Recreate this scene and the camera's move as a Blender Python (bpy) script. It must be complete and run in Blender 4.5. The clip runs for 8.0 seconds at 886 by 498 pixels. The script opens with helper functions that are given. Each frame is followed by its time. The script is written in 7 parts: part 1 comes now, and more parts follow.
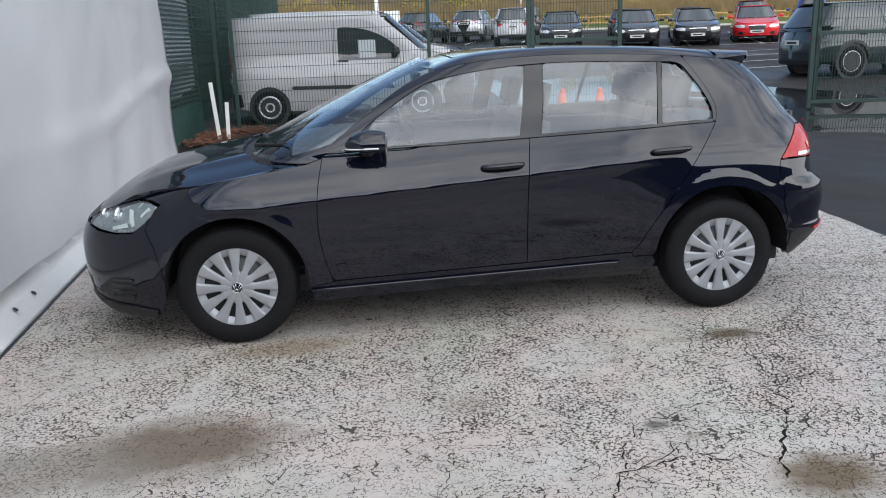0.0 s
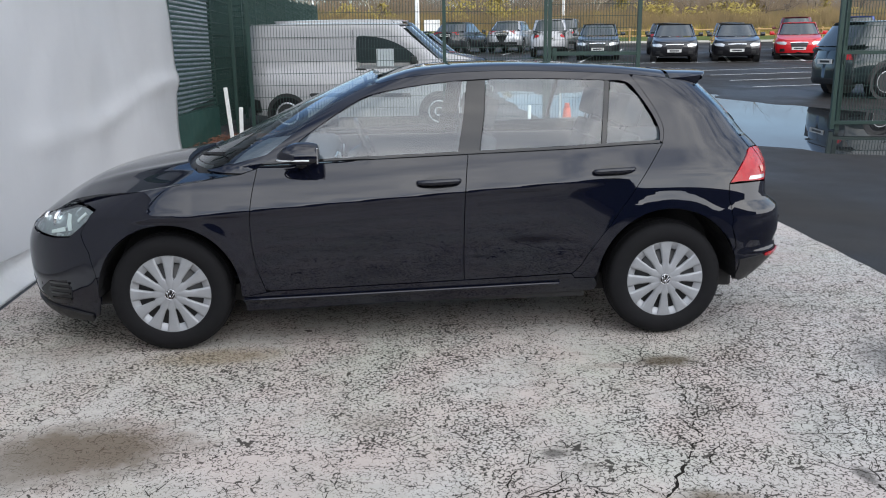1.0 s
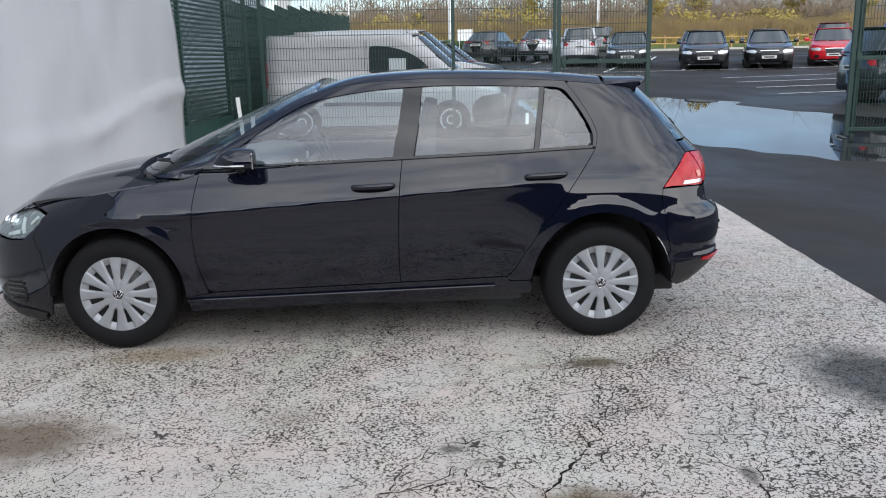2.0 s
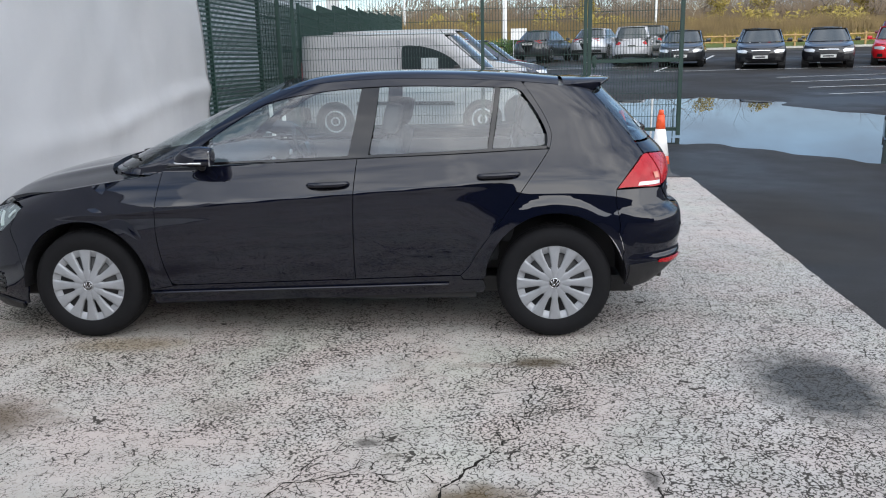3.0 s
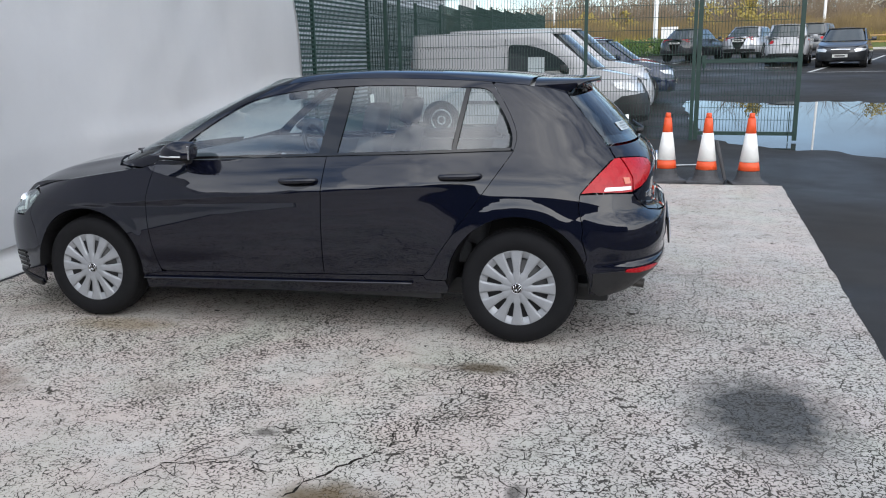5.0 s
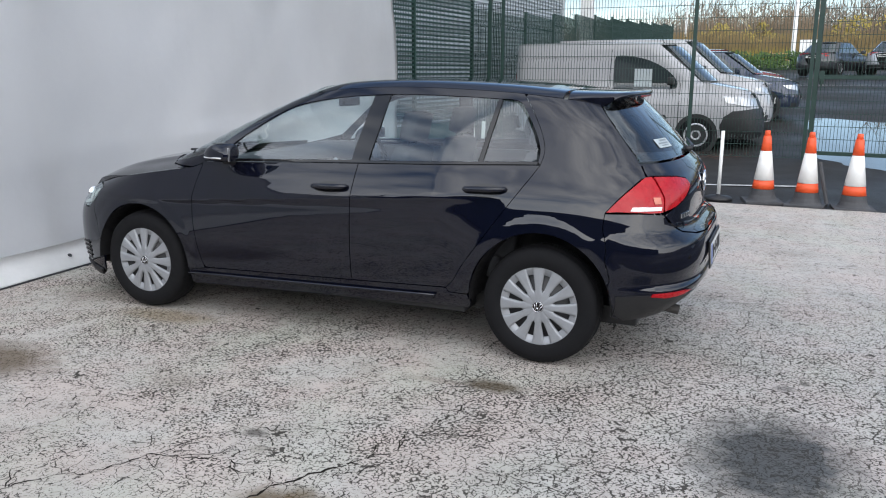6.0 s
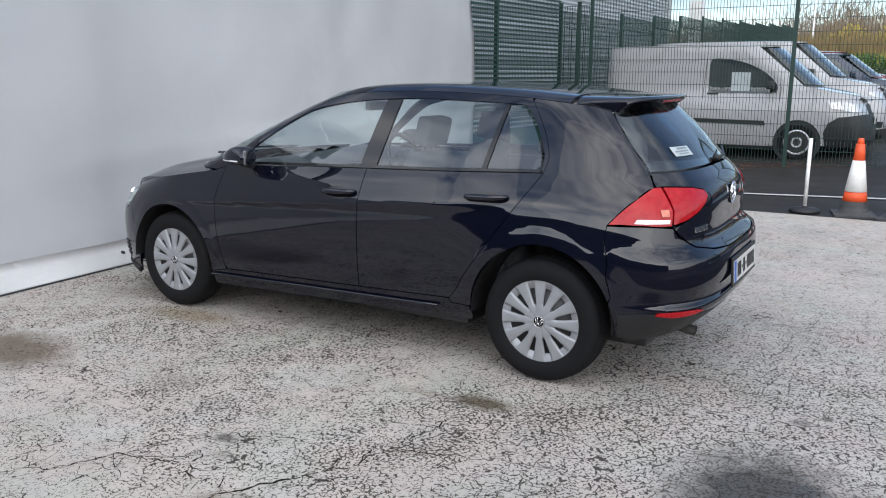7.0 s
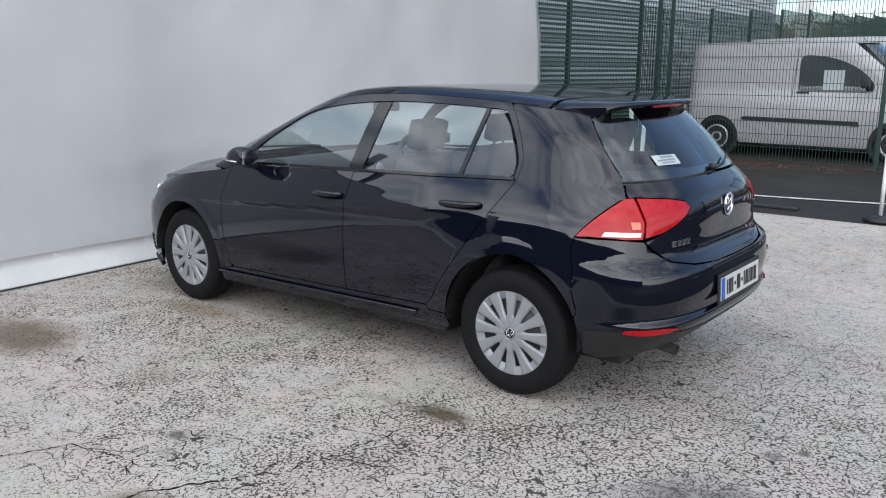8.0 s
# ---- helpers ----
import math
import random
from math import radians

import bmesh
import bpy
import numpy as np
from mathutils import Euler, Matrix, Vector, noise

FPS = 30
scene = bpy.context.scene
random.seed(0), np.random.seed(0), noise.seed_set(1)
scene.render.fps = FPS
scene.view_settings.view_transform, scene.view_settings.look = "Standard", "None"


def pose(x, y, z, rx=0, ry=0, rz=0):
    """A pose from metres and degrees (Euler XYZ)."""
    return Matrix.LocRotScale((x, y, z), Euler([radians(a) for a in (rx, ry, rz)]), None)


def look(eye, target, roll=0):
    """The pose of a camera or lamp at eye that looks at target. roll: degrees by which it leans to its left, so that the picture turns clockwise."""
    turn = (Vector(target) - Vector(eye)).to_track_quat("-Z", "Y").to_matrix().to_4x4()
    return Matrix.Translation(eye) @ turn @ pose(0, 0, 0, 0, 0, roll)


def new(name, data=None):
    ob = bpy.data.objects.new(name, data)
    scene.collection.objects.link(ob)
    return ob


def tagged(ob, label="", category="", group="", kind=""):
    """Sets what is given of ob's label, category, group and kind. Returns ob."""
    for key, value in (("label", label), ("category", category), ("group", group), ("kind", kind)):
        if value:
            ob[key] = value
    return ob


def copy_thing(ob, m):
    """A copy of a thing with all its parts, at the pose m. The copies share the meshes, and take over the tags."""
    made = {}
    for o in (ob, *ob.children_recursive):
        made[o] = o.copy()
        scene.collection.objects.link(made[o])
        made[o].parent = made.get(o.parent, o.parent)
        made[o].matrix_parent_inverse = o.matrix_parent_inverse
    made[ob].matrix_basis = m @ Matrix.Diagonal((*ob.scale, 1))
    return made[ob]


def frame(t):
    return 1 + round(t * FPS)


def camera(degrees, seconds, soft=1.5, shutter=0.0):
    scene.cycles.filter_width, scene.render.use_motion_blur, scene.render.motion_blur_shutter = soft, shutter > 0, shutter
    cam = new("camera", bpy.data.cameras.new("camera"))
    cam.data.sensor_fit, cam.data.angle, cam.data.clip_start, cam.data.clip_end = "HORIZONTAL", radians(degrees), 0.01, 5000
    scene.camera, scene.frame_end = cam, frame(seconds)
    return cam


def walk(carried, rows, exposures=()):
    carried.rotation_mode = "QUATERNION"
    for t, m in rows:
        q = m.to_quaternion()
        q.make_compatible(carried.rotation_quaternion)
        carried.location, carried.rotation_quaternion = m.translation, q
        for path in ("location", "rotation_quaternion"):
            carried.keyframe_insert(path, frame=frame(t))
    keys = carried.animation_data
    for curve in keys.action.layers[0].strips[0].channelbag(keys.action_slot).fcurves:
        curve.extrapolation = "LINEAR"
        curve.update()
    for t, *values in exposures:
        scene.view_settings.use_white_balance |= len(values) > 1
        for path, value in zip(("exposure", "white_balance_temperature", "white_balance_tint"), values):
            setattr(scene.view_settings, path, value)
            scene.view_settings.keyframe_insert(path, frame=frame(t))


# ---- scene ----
cam = camera(57.3, 8.0, 1.1)
PATH = [
    (0, (0.592, -4.134, 1.53), (0.82, -2.211, 1.028), -2.0),
    (0.5, (0.863, -4.135, 1.516), (1.021, -2.202, 1.027), -1.8),
    (1, (1.15, -4.137, 1.542), (1.279, -2.2, 1.063), -0.7),
    (1.5, (1.437, -4.23, 1.539), (1.514, -2.288, 1.069), -0.7),
    (2, (1.706, -4.271, 1.527), (1.735, -2.324, 1.071), -1.2),
    (2.2, (1.812, -4.256, 1.512), (1.814, -2.308, 1.059), -1.0),
    (3.3, (2.469, -4.328, 1.526), (2.297, -2.389, 1.067), -1.9),
    (3.5, (2.588, -4.315, 1.526), (2.382, -2.38, 1.064), -2.1),
    (3.8, (2.716, -4.256, 1.511), (2.478, -2.324, 1.053), -1.0),
    (4, (2.82, -4.227, 1.53), (2.564, -2.298, 1.067), -0.8),
    (4.2, (2.89, -4.213, 1.514), (2.616, -2.284, 1.062), -0.7),
    (5.3, (3.443, -4.111, 1.508), (2.872, -2.249, 1.058), -0.3),
    (5.5, (3.524, -4.071, 1.513), (2.905, -2.223, 1.065), 0.6),
    (6, (3.77, -3.927, 1.516), (3.002, -2.131, 1.086), 0.2),
    (6.5, (4.042, -3.779, 1.542), (3.142, -2.046, 1.112), 0.2),
    (7, (4.223, -3.542, 1.514), (3.208, -1.871, 1.093), 0.1),
    (7.5, (4.437, -3.302, 1.537), (3.314, -1.704, 1.109), 0.4),
    (8, (4.715, -3.098, 1.558), (3.489, -1.579, 1.124), 0.2),
]
walk(cam, [(t, look(eye, target, roll)) for t, eye, target, roll in PATH])

# ---- light: veiled low sun behind the camera, broken cloud ----
SUN_EL, SUN_AZ = 26.0, 160.0  # degrees; azimuth clockwise from +y
world = bpy.data.worlds.new("world")
scene.world = world
world.use_nodes = True
wn, wl = world.node_tree.nodes, world.node_tree.links
wn.clear()
w_out = wn.new("ShaderNodeOutputWorld")
w_bg = wn.new("ShaderNodeBackground")
w_sky = wn.new("ShaderNodeTexSky")
w_sky.sky_type, w_sky.sun_disc = "NISHITA", False
w_sky.sun_elevation, w_sky.sun_rotation = radians(SUN_EL), radians(SUN_AZ)
w_sky.air_density, w_sky.dust_density, w_sky.ozone_density = 1.0, 0.0, 2.5
w_co = wn.new("ShaderNodeTexCoord")
w_map = wn.new("ShaderNodeMapping")
w_map.inputs["Scale"].default_value = (1.0, 1.0, 2.6)
w_no = wn.new("ShaderNodeTexNoise")
w_no.inputs["Scale"].default_value, w_no.inputs["Detail"].default_value, w_no.inputs["Roughness"].default_value = 2.3, 7.0, 0.58
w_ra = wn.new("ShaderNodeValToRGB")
w_ra.color_ramp.elements[0].color = (0.075, 0.075, 0.075, 1)  # a thin veil of cloud colour everywhere, added to brighten the blue sky
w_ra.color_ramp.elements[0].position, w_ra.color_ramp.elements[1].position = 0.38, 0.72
w_cl = wn.new("ShaderNodeMixRGB")
w_dot = wn.new("ShaderNodeVectorMath")
w_dot.operation = "DOT_PRODUCT"
w_dot.inputs[1].default_value = (math.sin(radians(SUN_AZ)) * math.cos(radians(SUN_EL)), math.cos(radians(SUN_AZ)) * math.cos(radians(SUN_EL)), math.sin(radians(SUN_EL)))
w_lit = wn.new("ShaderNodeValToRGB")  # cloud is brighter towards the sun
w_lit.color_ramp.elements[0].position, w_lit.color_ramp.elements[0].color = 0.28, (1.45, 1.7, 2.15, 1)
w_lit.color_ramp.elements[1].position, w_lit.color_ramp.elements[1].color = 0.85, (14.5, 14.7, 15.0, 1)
w_half = wn.new("ShaderNodeMath")
w_half.operation = "MULTIPLY_ADD"
w_half.inputs[1].default_value, w_half.inputs[2].default_value = 0.5, 0.5
wl.new(w_co.outputs["Generated"], w_dot.inputs[0])
wl.new(w_dot.outputs["Value"], w_half.inputs[0])
wl.new(w_half.outputs["Value"], w_lit.inputs["Fac"])
wl.new(w_lit.outputs["Color"], w_cl.inputs["Color2"])
wl.new(w_co.outputs["Generated"], w_map.inputs["Vector"])
wl.new(w_map.outputs["Vector"], w_no.inputs["Vector"])
w_sep = wn.new("ShaderNodeSeparateXYZ")
w_front = wn.new("ShaderNodeMath")  # the cloud thickens a little towards the south and the sun
w_front.operation = "MULTIPLY_ADD"
w_front.inputs[1].default_value = -0.08
wl.new(w_co.outputs["Generated"], w_sep.inputs["Vector"])
wl.new(w_sep.outputs["Y"], w_front.inputs[0])
w_east = wn.new("ShaderNodeMath")
w_east.operation = "MULTIPLY_ADD"
w_east.inputs[1].default_value = 0.08
wl.new(w_sep.outputs["X"], w_east.inputs[0])
wl.new(w_no.outputs["Fac"], w_east.inputs[2])
wl.new(w_east.outputs["Value"], w_front.inputs[2])
w_low = wn.new("ShaderNodeMapRange")  # seen edge on, the cloud closes up towards the horizon
w_low.inputs["From Min"].default_value, w_low.inputs["From Max"].default_value = 0.0, 0.3
w_low.inputs["To Min"].default_value, w_low.inputs["To Max"].default_value = 0.24, 0.0
w_sum = wn.new("ShaderNodeMath")
wl.new(w_sep.outputs["Z"], w_low.inputs["Value"])
wl.new(w_front.outputs["Value"], w_sum.inputs[0])
wl.new(w_low.outputs["Result"], w_sum.inputs[1])
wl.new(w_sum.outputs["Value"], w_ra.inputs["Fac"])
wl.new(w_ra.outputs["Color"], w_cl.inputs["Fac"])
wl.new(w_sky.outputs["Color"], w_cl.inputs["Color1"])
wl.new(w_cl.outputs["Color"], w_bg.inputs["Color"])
w_bg.inputs["Strength"].default_value = 0.125
wl.new(w_bg.outputs["Background"], w_out.inputs["Surface"])
sun = new("sun", bpy.data.lights.new("sun", "SUN"))
sun.data.energy, sun.data.angle, sun.data.color = 0.6, radians(85.0), (1.0, 0.92, 0.80)
_sd = Vector((math.sin(radians(SUN_AZ)) * math.cos(radians(SUN_EL)), math.cos(radians(SUN_AZ)) * math.cos(radians(SUN_EL)), math.sin(radians(SUN_EL))))
sun.matrix_world = look(_sd * 60, (0, 0, 0))
scene.view_settings.exposure = 0.98
scene.view_settings.use_white_balance = True
scene.view_settings.white_balance_temperature = 6440

# ---- materials ----
def nodes_of(name):
    m = bpy.data.materials.new(name)
    m.use_nodes = True
    nt = m.node_tree
    return m, nt, nt.nodes["Principled BSDF"]


def ramp(nt, fac, stops):
    r = nt.nodes.new("ShaderNodeValToRGB")
    e = r.color_ramp.elements
    while len(e) < len(stops):
        e.new(0.5)
    for k, (p, c) in enumerate(stops):
        e[k].position = p
        e[k].color = (c, c, c, 1) if isinstance(c, (int, float)) else (*c, 1)
    nt.links.new(fac, r.inputs["Fac"])
    return r.outputs["Color"]


def tex_noise(nt, vec, scale, detail=4.0, rough=0.55, dist=0.0):
    n = nt.nodes.new("ShaderNodeTexNoise")
    n.inputs["Scale"].default_value, n.inputs["Detail"].default_value = scale, detail
    n.inputs["Roughness"].default_value, n.inputs["Distortion"].default_value = rough, dist
    nt.links.new(vec, n.inputs["Vector"])
    return n.outputs["Fac"]


def obj_vec(nt, scale=(1, 1, 1)):
    c = nt.nodes.new("ShaderNodeTexCoord")
    m = nt.nodes.new("ShaderNodeMapping")
    m.inputs["Scale"].default_value = scale
    nt.links.new(c.outputs["Object"], m.inputs["Vector"])
    return m.outputs["Vector"]


def mixc(nt, fac, a, b, blend="MIX"):
    x = nt.nodes.new("ShaderNodeMixRGB")
    x.blend_type = blend
    for sock, v in ((x.inputs["Fac"], fac), (x.inputs["Color1"], a), (x.inputs["Color2"], b)):
        if isinstance(v, (int, float)):
            sock.default_value = v if sock.name == "Fac" else (v, v, v, 1)
        elif isinstance(v, tuple):
            sock.default_value = (*v[:3], 1)
        else:
            nt.links.new(v, sock)
    return x.outputs["Color"]


def arith(nt, op, a, b=0.0, clamp=False):
    x = nt.nodes.new("ShaderNodeMath")
    x.operation, x.use_clamp = op, clamp
    for sock, v in ((x.inputs[0], a), (x.inputs[1], b)):
        if isinstance(v, (int, float)):
            sock.default_value = v
        else:
            nt.links.new(v, sock)
    return x.outputs["Value"]


def bump(nt, bsdf, height, strength=0.3, dist=0.01):
    b = nt.nodes.new("ShaderNodeBump")
    b.inputs["Strength"].default_value, b.inputs["Distance"].default_value = strength, dist
    nt.links.new(height, b.inputs["Height"])
    nt.links.new(b.outputs["Normal"], bsdf.inputs["Normal"])


def surf(name, col, rough=0.5, metal=0.0, vary=0.15, scale=6.0, grain=0.0, grain_scale=200.0, coat=0.0, spec=None, rough_vary=0.1):
    """A surface with soft variation at two scales and fine relief."""
    m, nt, p = nodes_of(name)
    v = obj_vec(nt)
    big = tex_noise(nt, v, scale, 5)
    fine = tex_noise(nt, v, scale * 14, 3)
    f = arith(nt, "ADD", arith(nt, "MULTIPLY", big, 0.7), arith(nt, "MULTIPLY", fine, 0.3))
    lo, hi = tuple(c * (1 - vary) for c in col), tuple(min(1, c * (1 + vary)) for c in col)
    nt.links.new(ramp(nt, f, [(0.3, lo), (0.7, hi)]), p.inputs["Base Color"])
    nt.links.new(ramp(nt, big, [(0.3, max(0, rough - rough_vary)), (0.7, min(1, rough + rough_vary))]), p.inputs["Roughness"])
    p.inputs["Metallic"].default_value, p.inputs["Coat Weight"].default_value = metal, coat
    p.inputs["Coat Roughness"].default_value = 0.03
    if spec is not None:
        p.inputs["Specular IOR Level"].default_value = spec
    if grain:
        bump(nt, p, tex_noise(nt, v, grain_scale, 3), grain, 0.004)
    return m


def glass(name, tint, rough=0.0):
    """Thin window glass: clear, with a true surface reflection and a tint."""
    m, nt, p = nodes_of(name)
    nt.nodes.remove(p)
    out = nt.nodes["Material Output"]
    tr, gl, lw, mx = (nt.nodes.new("ShaderNode" + k) for k in ("BsdfTransparent", "BsdfGlossy", "LayerWeight", "MixShader"))
    tr.inputs["Color"].default_value = (*tint, 1)
    gl.inputs["Roughness"].default_value = rough
    gl.inputs["Color"].default_value = (0.95, 0.97, 1.0, 1)
    lw.inputs["Blend"].default_value = 0.5
    f = arith(nt, "ADD", arith(nt, "MULTIPLY", arith(nt, "POWER", lw.outputs["Facing"], 5.0), 0.88), 0.09, True)  # both faces of the pane
    nt.links.new(f, mx.inputs["Fac"])
    nt.links.new(tr.outputs["BSDF"], mx.inputs[1])
    nt.links.new(gl.outputs["BSDF"], mx.inputs[2])
    nt.links.new(mx.outputs["Shader"], out.inputs["Surface"])
    return m


def wet_asphalt():
    m, nt, p = nodes_of("asphalt")
    v = obj_vec(nt)
    big, mid, fine = tex_noise(nt, v, 0.22, 5, 0.6), tex_noise(nt, v, 1.7, 5), tex_noise(nt, v, 95, 3, 0.7)
    c = ramp(nt, arith(nt, "ADD", arith(nt, "MULTIPLY", big, 0.5), arith(nt, "MULTIPLY", mid, 0.5)), [(0.32, (0.027, 0.025, 0.023)), (0.68, (0.046, 0.043, 0.040))])
    c = mixc(nt, 0.55, c, ramp(nt, fine, [(0.25, 0.35), (0.75, 1.0)]), "MULTIPLY")
    nt.links.new(c, p.inputs["Base Color"])
    nt.links.new(ramp(nt, big, [(0.36, 0.42), (0.62, 0.8)]), p.inputs["Roughness"])
    p.inputs["Specular IOR Level"].default_value = 0.10
    bump(nt, p, fine, 0.35, 0.006)
    return m


STAINS_AND_PATCHES = [  # x, y, radius across, radius along, strength, (tone)
    (3.82, -0.66, 0.41, 0.57, 0.97, (0.05, 0.05, 0.048)),
    (2.22, -1.76, 0.26, 0.20, 0.95, (0.11, 0.078, 0.04)),
    (-0.12, -1.10, 0.56, 0.32, 0.95, (0.13, 0.10, 0.07)),
    (-0.72, -1.22, 0.66, 0.28, 0.72, (0.2, 0.18, 0.15)),
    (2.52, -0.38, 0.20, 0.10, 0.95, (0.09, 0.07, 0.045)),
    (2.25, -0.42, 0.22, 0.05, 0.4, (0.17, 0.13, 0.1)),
    (1.77, -1.28, 0.07, 0.045, 0.9, (0.1, 0.09, 0.08)),
    (1.88, -1.40, 0.06, 0.04, 0.5, (0.2, 0.18, 0.15)),
    (2.87, -1.56, 0.045, 0.09, 0.9, (0.1, 0.09, 0.08)),
    (3.84, 0.16, 0.06, 0.05, 0.75, (0.13, 0.12, 0.11)),
    (3.93, 0.27, 0.03, 0.045, 0.9, (0.1, 0.09, 0.08)),
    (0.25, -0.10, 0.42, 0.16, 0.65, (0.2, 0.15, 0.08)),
    # grey patch on the ground ahead of the front wheel
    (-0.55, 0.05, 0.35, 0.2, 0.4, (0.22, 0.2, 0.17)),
    (1.05, -0.95, 0.18, 0.14, 0.4, (0.25, 0.2, 0.17)),
    # broad grey patch centred on the ground under the car
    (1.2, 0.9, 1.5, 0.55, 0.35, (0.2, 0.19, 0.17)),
]


def painted_concrete():
    """Off-white floor paint, crazed all over, with open cracks, oil stains and greyer patches."""
    m, nt, p = nodes_of("painted_concrete")
    v = obj_vec(nt)
    warp = nt.nodes.new("ShaderNodeVectorMath")
    warp.operation = "ADD"
    wn_ = nt.nodes.new("ShaderNodeTexNoise")
    wn_.inputs["Scale"].default_value, wn_.inputs["Detail"].default_value = 11.0, 6.0
    nt.links.new(v, wn_.inputs["Vector"])
    sc = nt.nodes.new("ShaderNodeVectorMath")
    sc.operation = "SCALE"
    sc.inputs["Scale"].default_value = 0.035
    nt.links.new(wn_.outputs["Color"], sc.inputs[0])
    nt.links.new(v, warp.inputs[0])
    nt.links.new(sc.outputs["Vector"], warp.inputs[1])

    def cells(scale):
        k = nt.nodes.new("ShaderNodeTexVoronoi")
        k.feature = "DISTANCE_TO_EDGE"
        k.inputs["Scale"].default_value = scale
        nt.links.new(warp.outputs["Vector"], k.inputs["Vector"])
        return k.outputs["Distance"]

    patch = tex_noise(nt, v, 1.1, 5, 0.6)
    patch2 = tex_noise(nt, v, 3.6, 4, 0.6)
    broken = tex_noise(nt, v, 16, 3, 0.6)
    # fine crazing: width grows where the paint is worn
    wear = arith(nt, "MULTIPLY", ramp(nt, patch, [(0.38, 0.06), (0.62, 1.0)]), ramp(nt, patch2, [(0.30, 0.2), (0.62, 1.0)]))
    place = nt.nodes.new("ShaderNodeSeparateXYZ")
    nt.links.new(v, place.inputs["Vector"])
    band = ramp(nt, arith(nt, "ADD", place.outputs["Y"], 2.5), [(0.5, 0.35), (1.0, 0.85), (1.5, 1.0)])  # trodden less towards the open side
    east = ramp(nt, arith(nt, "MULTIPLY", place.outputs["X"], 0.2), [(0.46, 0.0), (0.62, 1.0)])  # the open corner is cracked through; the mask also greys its base
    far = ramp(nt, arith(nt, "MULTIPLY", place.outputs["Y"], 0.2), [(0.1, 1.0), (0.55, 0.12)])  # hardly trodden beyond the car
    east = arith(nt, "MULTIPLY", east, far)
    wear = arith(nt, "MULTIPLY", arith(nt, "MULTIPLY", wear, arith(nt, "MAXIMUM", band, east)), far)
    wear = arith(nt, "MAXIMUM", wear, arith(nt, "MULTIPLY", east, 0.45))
    gate = arith(nt, "MULTIPLY", ramp(nt, arith(nt, "ADD", broken, arith(nt, "MULTIPLY", arith(nt, "SUBTRACT", wear, 0.5), 0.16)), [(0.33, 0.0), (0.46, 1.0)]), ramp(nt, tex_noise(nt, v, 62, 2), [(0.46, 0.0), (0.51, 1.0)]))
    fine = arith(nt, "LESS_THAN", cells(50.0), arith(nt, "MULTIPLY", arith(nt, "ADD", 0.03, arith(nt, "MULTIPLY", wear, 0.16)), gate))
    gate2 = arith(nt, "MAXIMUM", ramp(nt, tex_noise(nt, v, 6, 3), [(0.47, 0.0), (0.58, 1.0)]), arith(nt, "MULTIPLY", east, 0.8))
    mid = arith(nt, "LESS_THAN", cells(11.0), arith(nt, "MULTIPLY", arith(nt, "ADD", 0.022, arith(nt, "MULTIPLY", wear, 0.022)), arith(nt, "MULTIPLY", gate2, ramp(nt, tex_noise(nt, v, 26, 2), [(0.44, 0.0), (0.54, 1.0)]))))
    crack = arith(nt, "MAXIMUM", fine, mid)
    speck = arith(nt, "GREATER_THAN", tex_noise(nt, v, 60, 4, 0.7), arith(nt, "SUBTRACT", 0.66, arith(nt, "MULTIPLY", wear, 0.07)))
    base = ramp(nt, tex_noise(nt, v, 0.8, 6, 0.6), [(0.3, (0.36, 0.335, 0.295)), (0.5, (0.47, 0.445, 0.405)), (0.75, (0.53, 0.508, 0.468))])
    base = mixc(nt, ramp(nt, tex_noise(nt, v, 0.5, 3), [(0.5, 0.0), (0.75, 0.35)]), base, (0.5, 0.43, 0.39))
    base = mixc(nt, ramp(nt, tex_noise(nt, v, 1.5, 6, 0.7), [(0.46, 0.0), (0.72, 0.6)]), base, (0.27, 0.235, 0.19))
    base = mixc(nt, ramp(nt, tex_noise(nt, v, 2.1, 4, 0.6), [(0.40, 0.0), (0.60, 0.6)]), base, (0.52, 0.43, 0.385))  # primer showing through, pinkish
    base = mixc(nt, ramp(nt, tex_noise(nt, v, 1.3, 4, 0.6), [(0.50, 0.0), (0.66, 0.45)]), base, (0.45, 0.46, 0.38))  # thin algae
    # base greyed towards +x to bring its tone down there
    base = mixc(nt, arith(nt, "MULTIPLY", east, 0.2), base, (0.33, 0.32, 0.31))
    base = mixc(nt, 0.35, base, ramp(nt, tex_noise(nt, v, 34, 4, 0.65), [(0.3, 0.62), (0.7, 1.0)]), "MULTIPLY")
    sep = nt.nodes.new("ShaderNodeSeparateXYZ")
    nt.links.new(warp.outputs["Vector"], sep.inputs["Vector"])
    ragged = tex_noise(nt, v, 9, 5, 0.65)
    wet = None
    for x, y, rx, ry, k, tone in STAINS_AND_PATCHES:
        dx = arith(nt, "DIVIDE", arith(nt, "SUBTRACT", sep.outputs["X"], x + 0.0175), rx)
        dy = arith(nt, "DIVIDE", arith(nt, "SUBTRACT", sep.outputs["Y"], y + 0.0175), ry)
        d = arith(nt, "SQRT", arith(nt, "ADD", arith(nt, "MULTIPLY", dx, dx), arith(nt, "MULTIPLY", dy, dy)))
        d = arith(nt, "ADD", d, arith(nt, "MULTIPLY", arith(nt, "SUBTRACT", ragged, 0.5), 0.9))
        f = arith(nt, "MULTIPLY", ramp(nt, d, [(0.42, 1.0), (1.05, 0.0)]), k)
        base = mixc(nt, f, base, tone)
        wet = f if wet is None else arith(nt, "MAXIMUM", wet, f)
    base = mixc(nt, speck, base, (0.12, 0.115, 0.105))
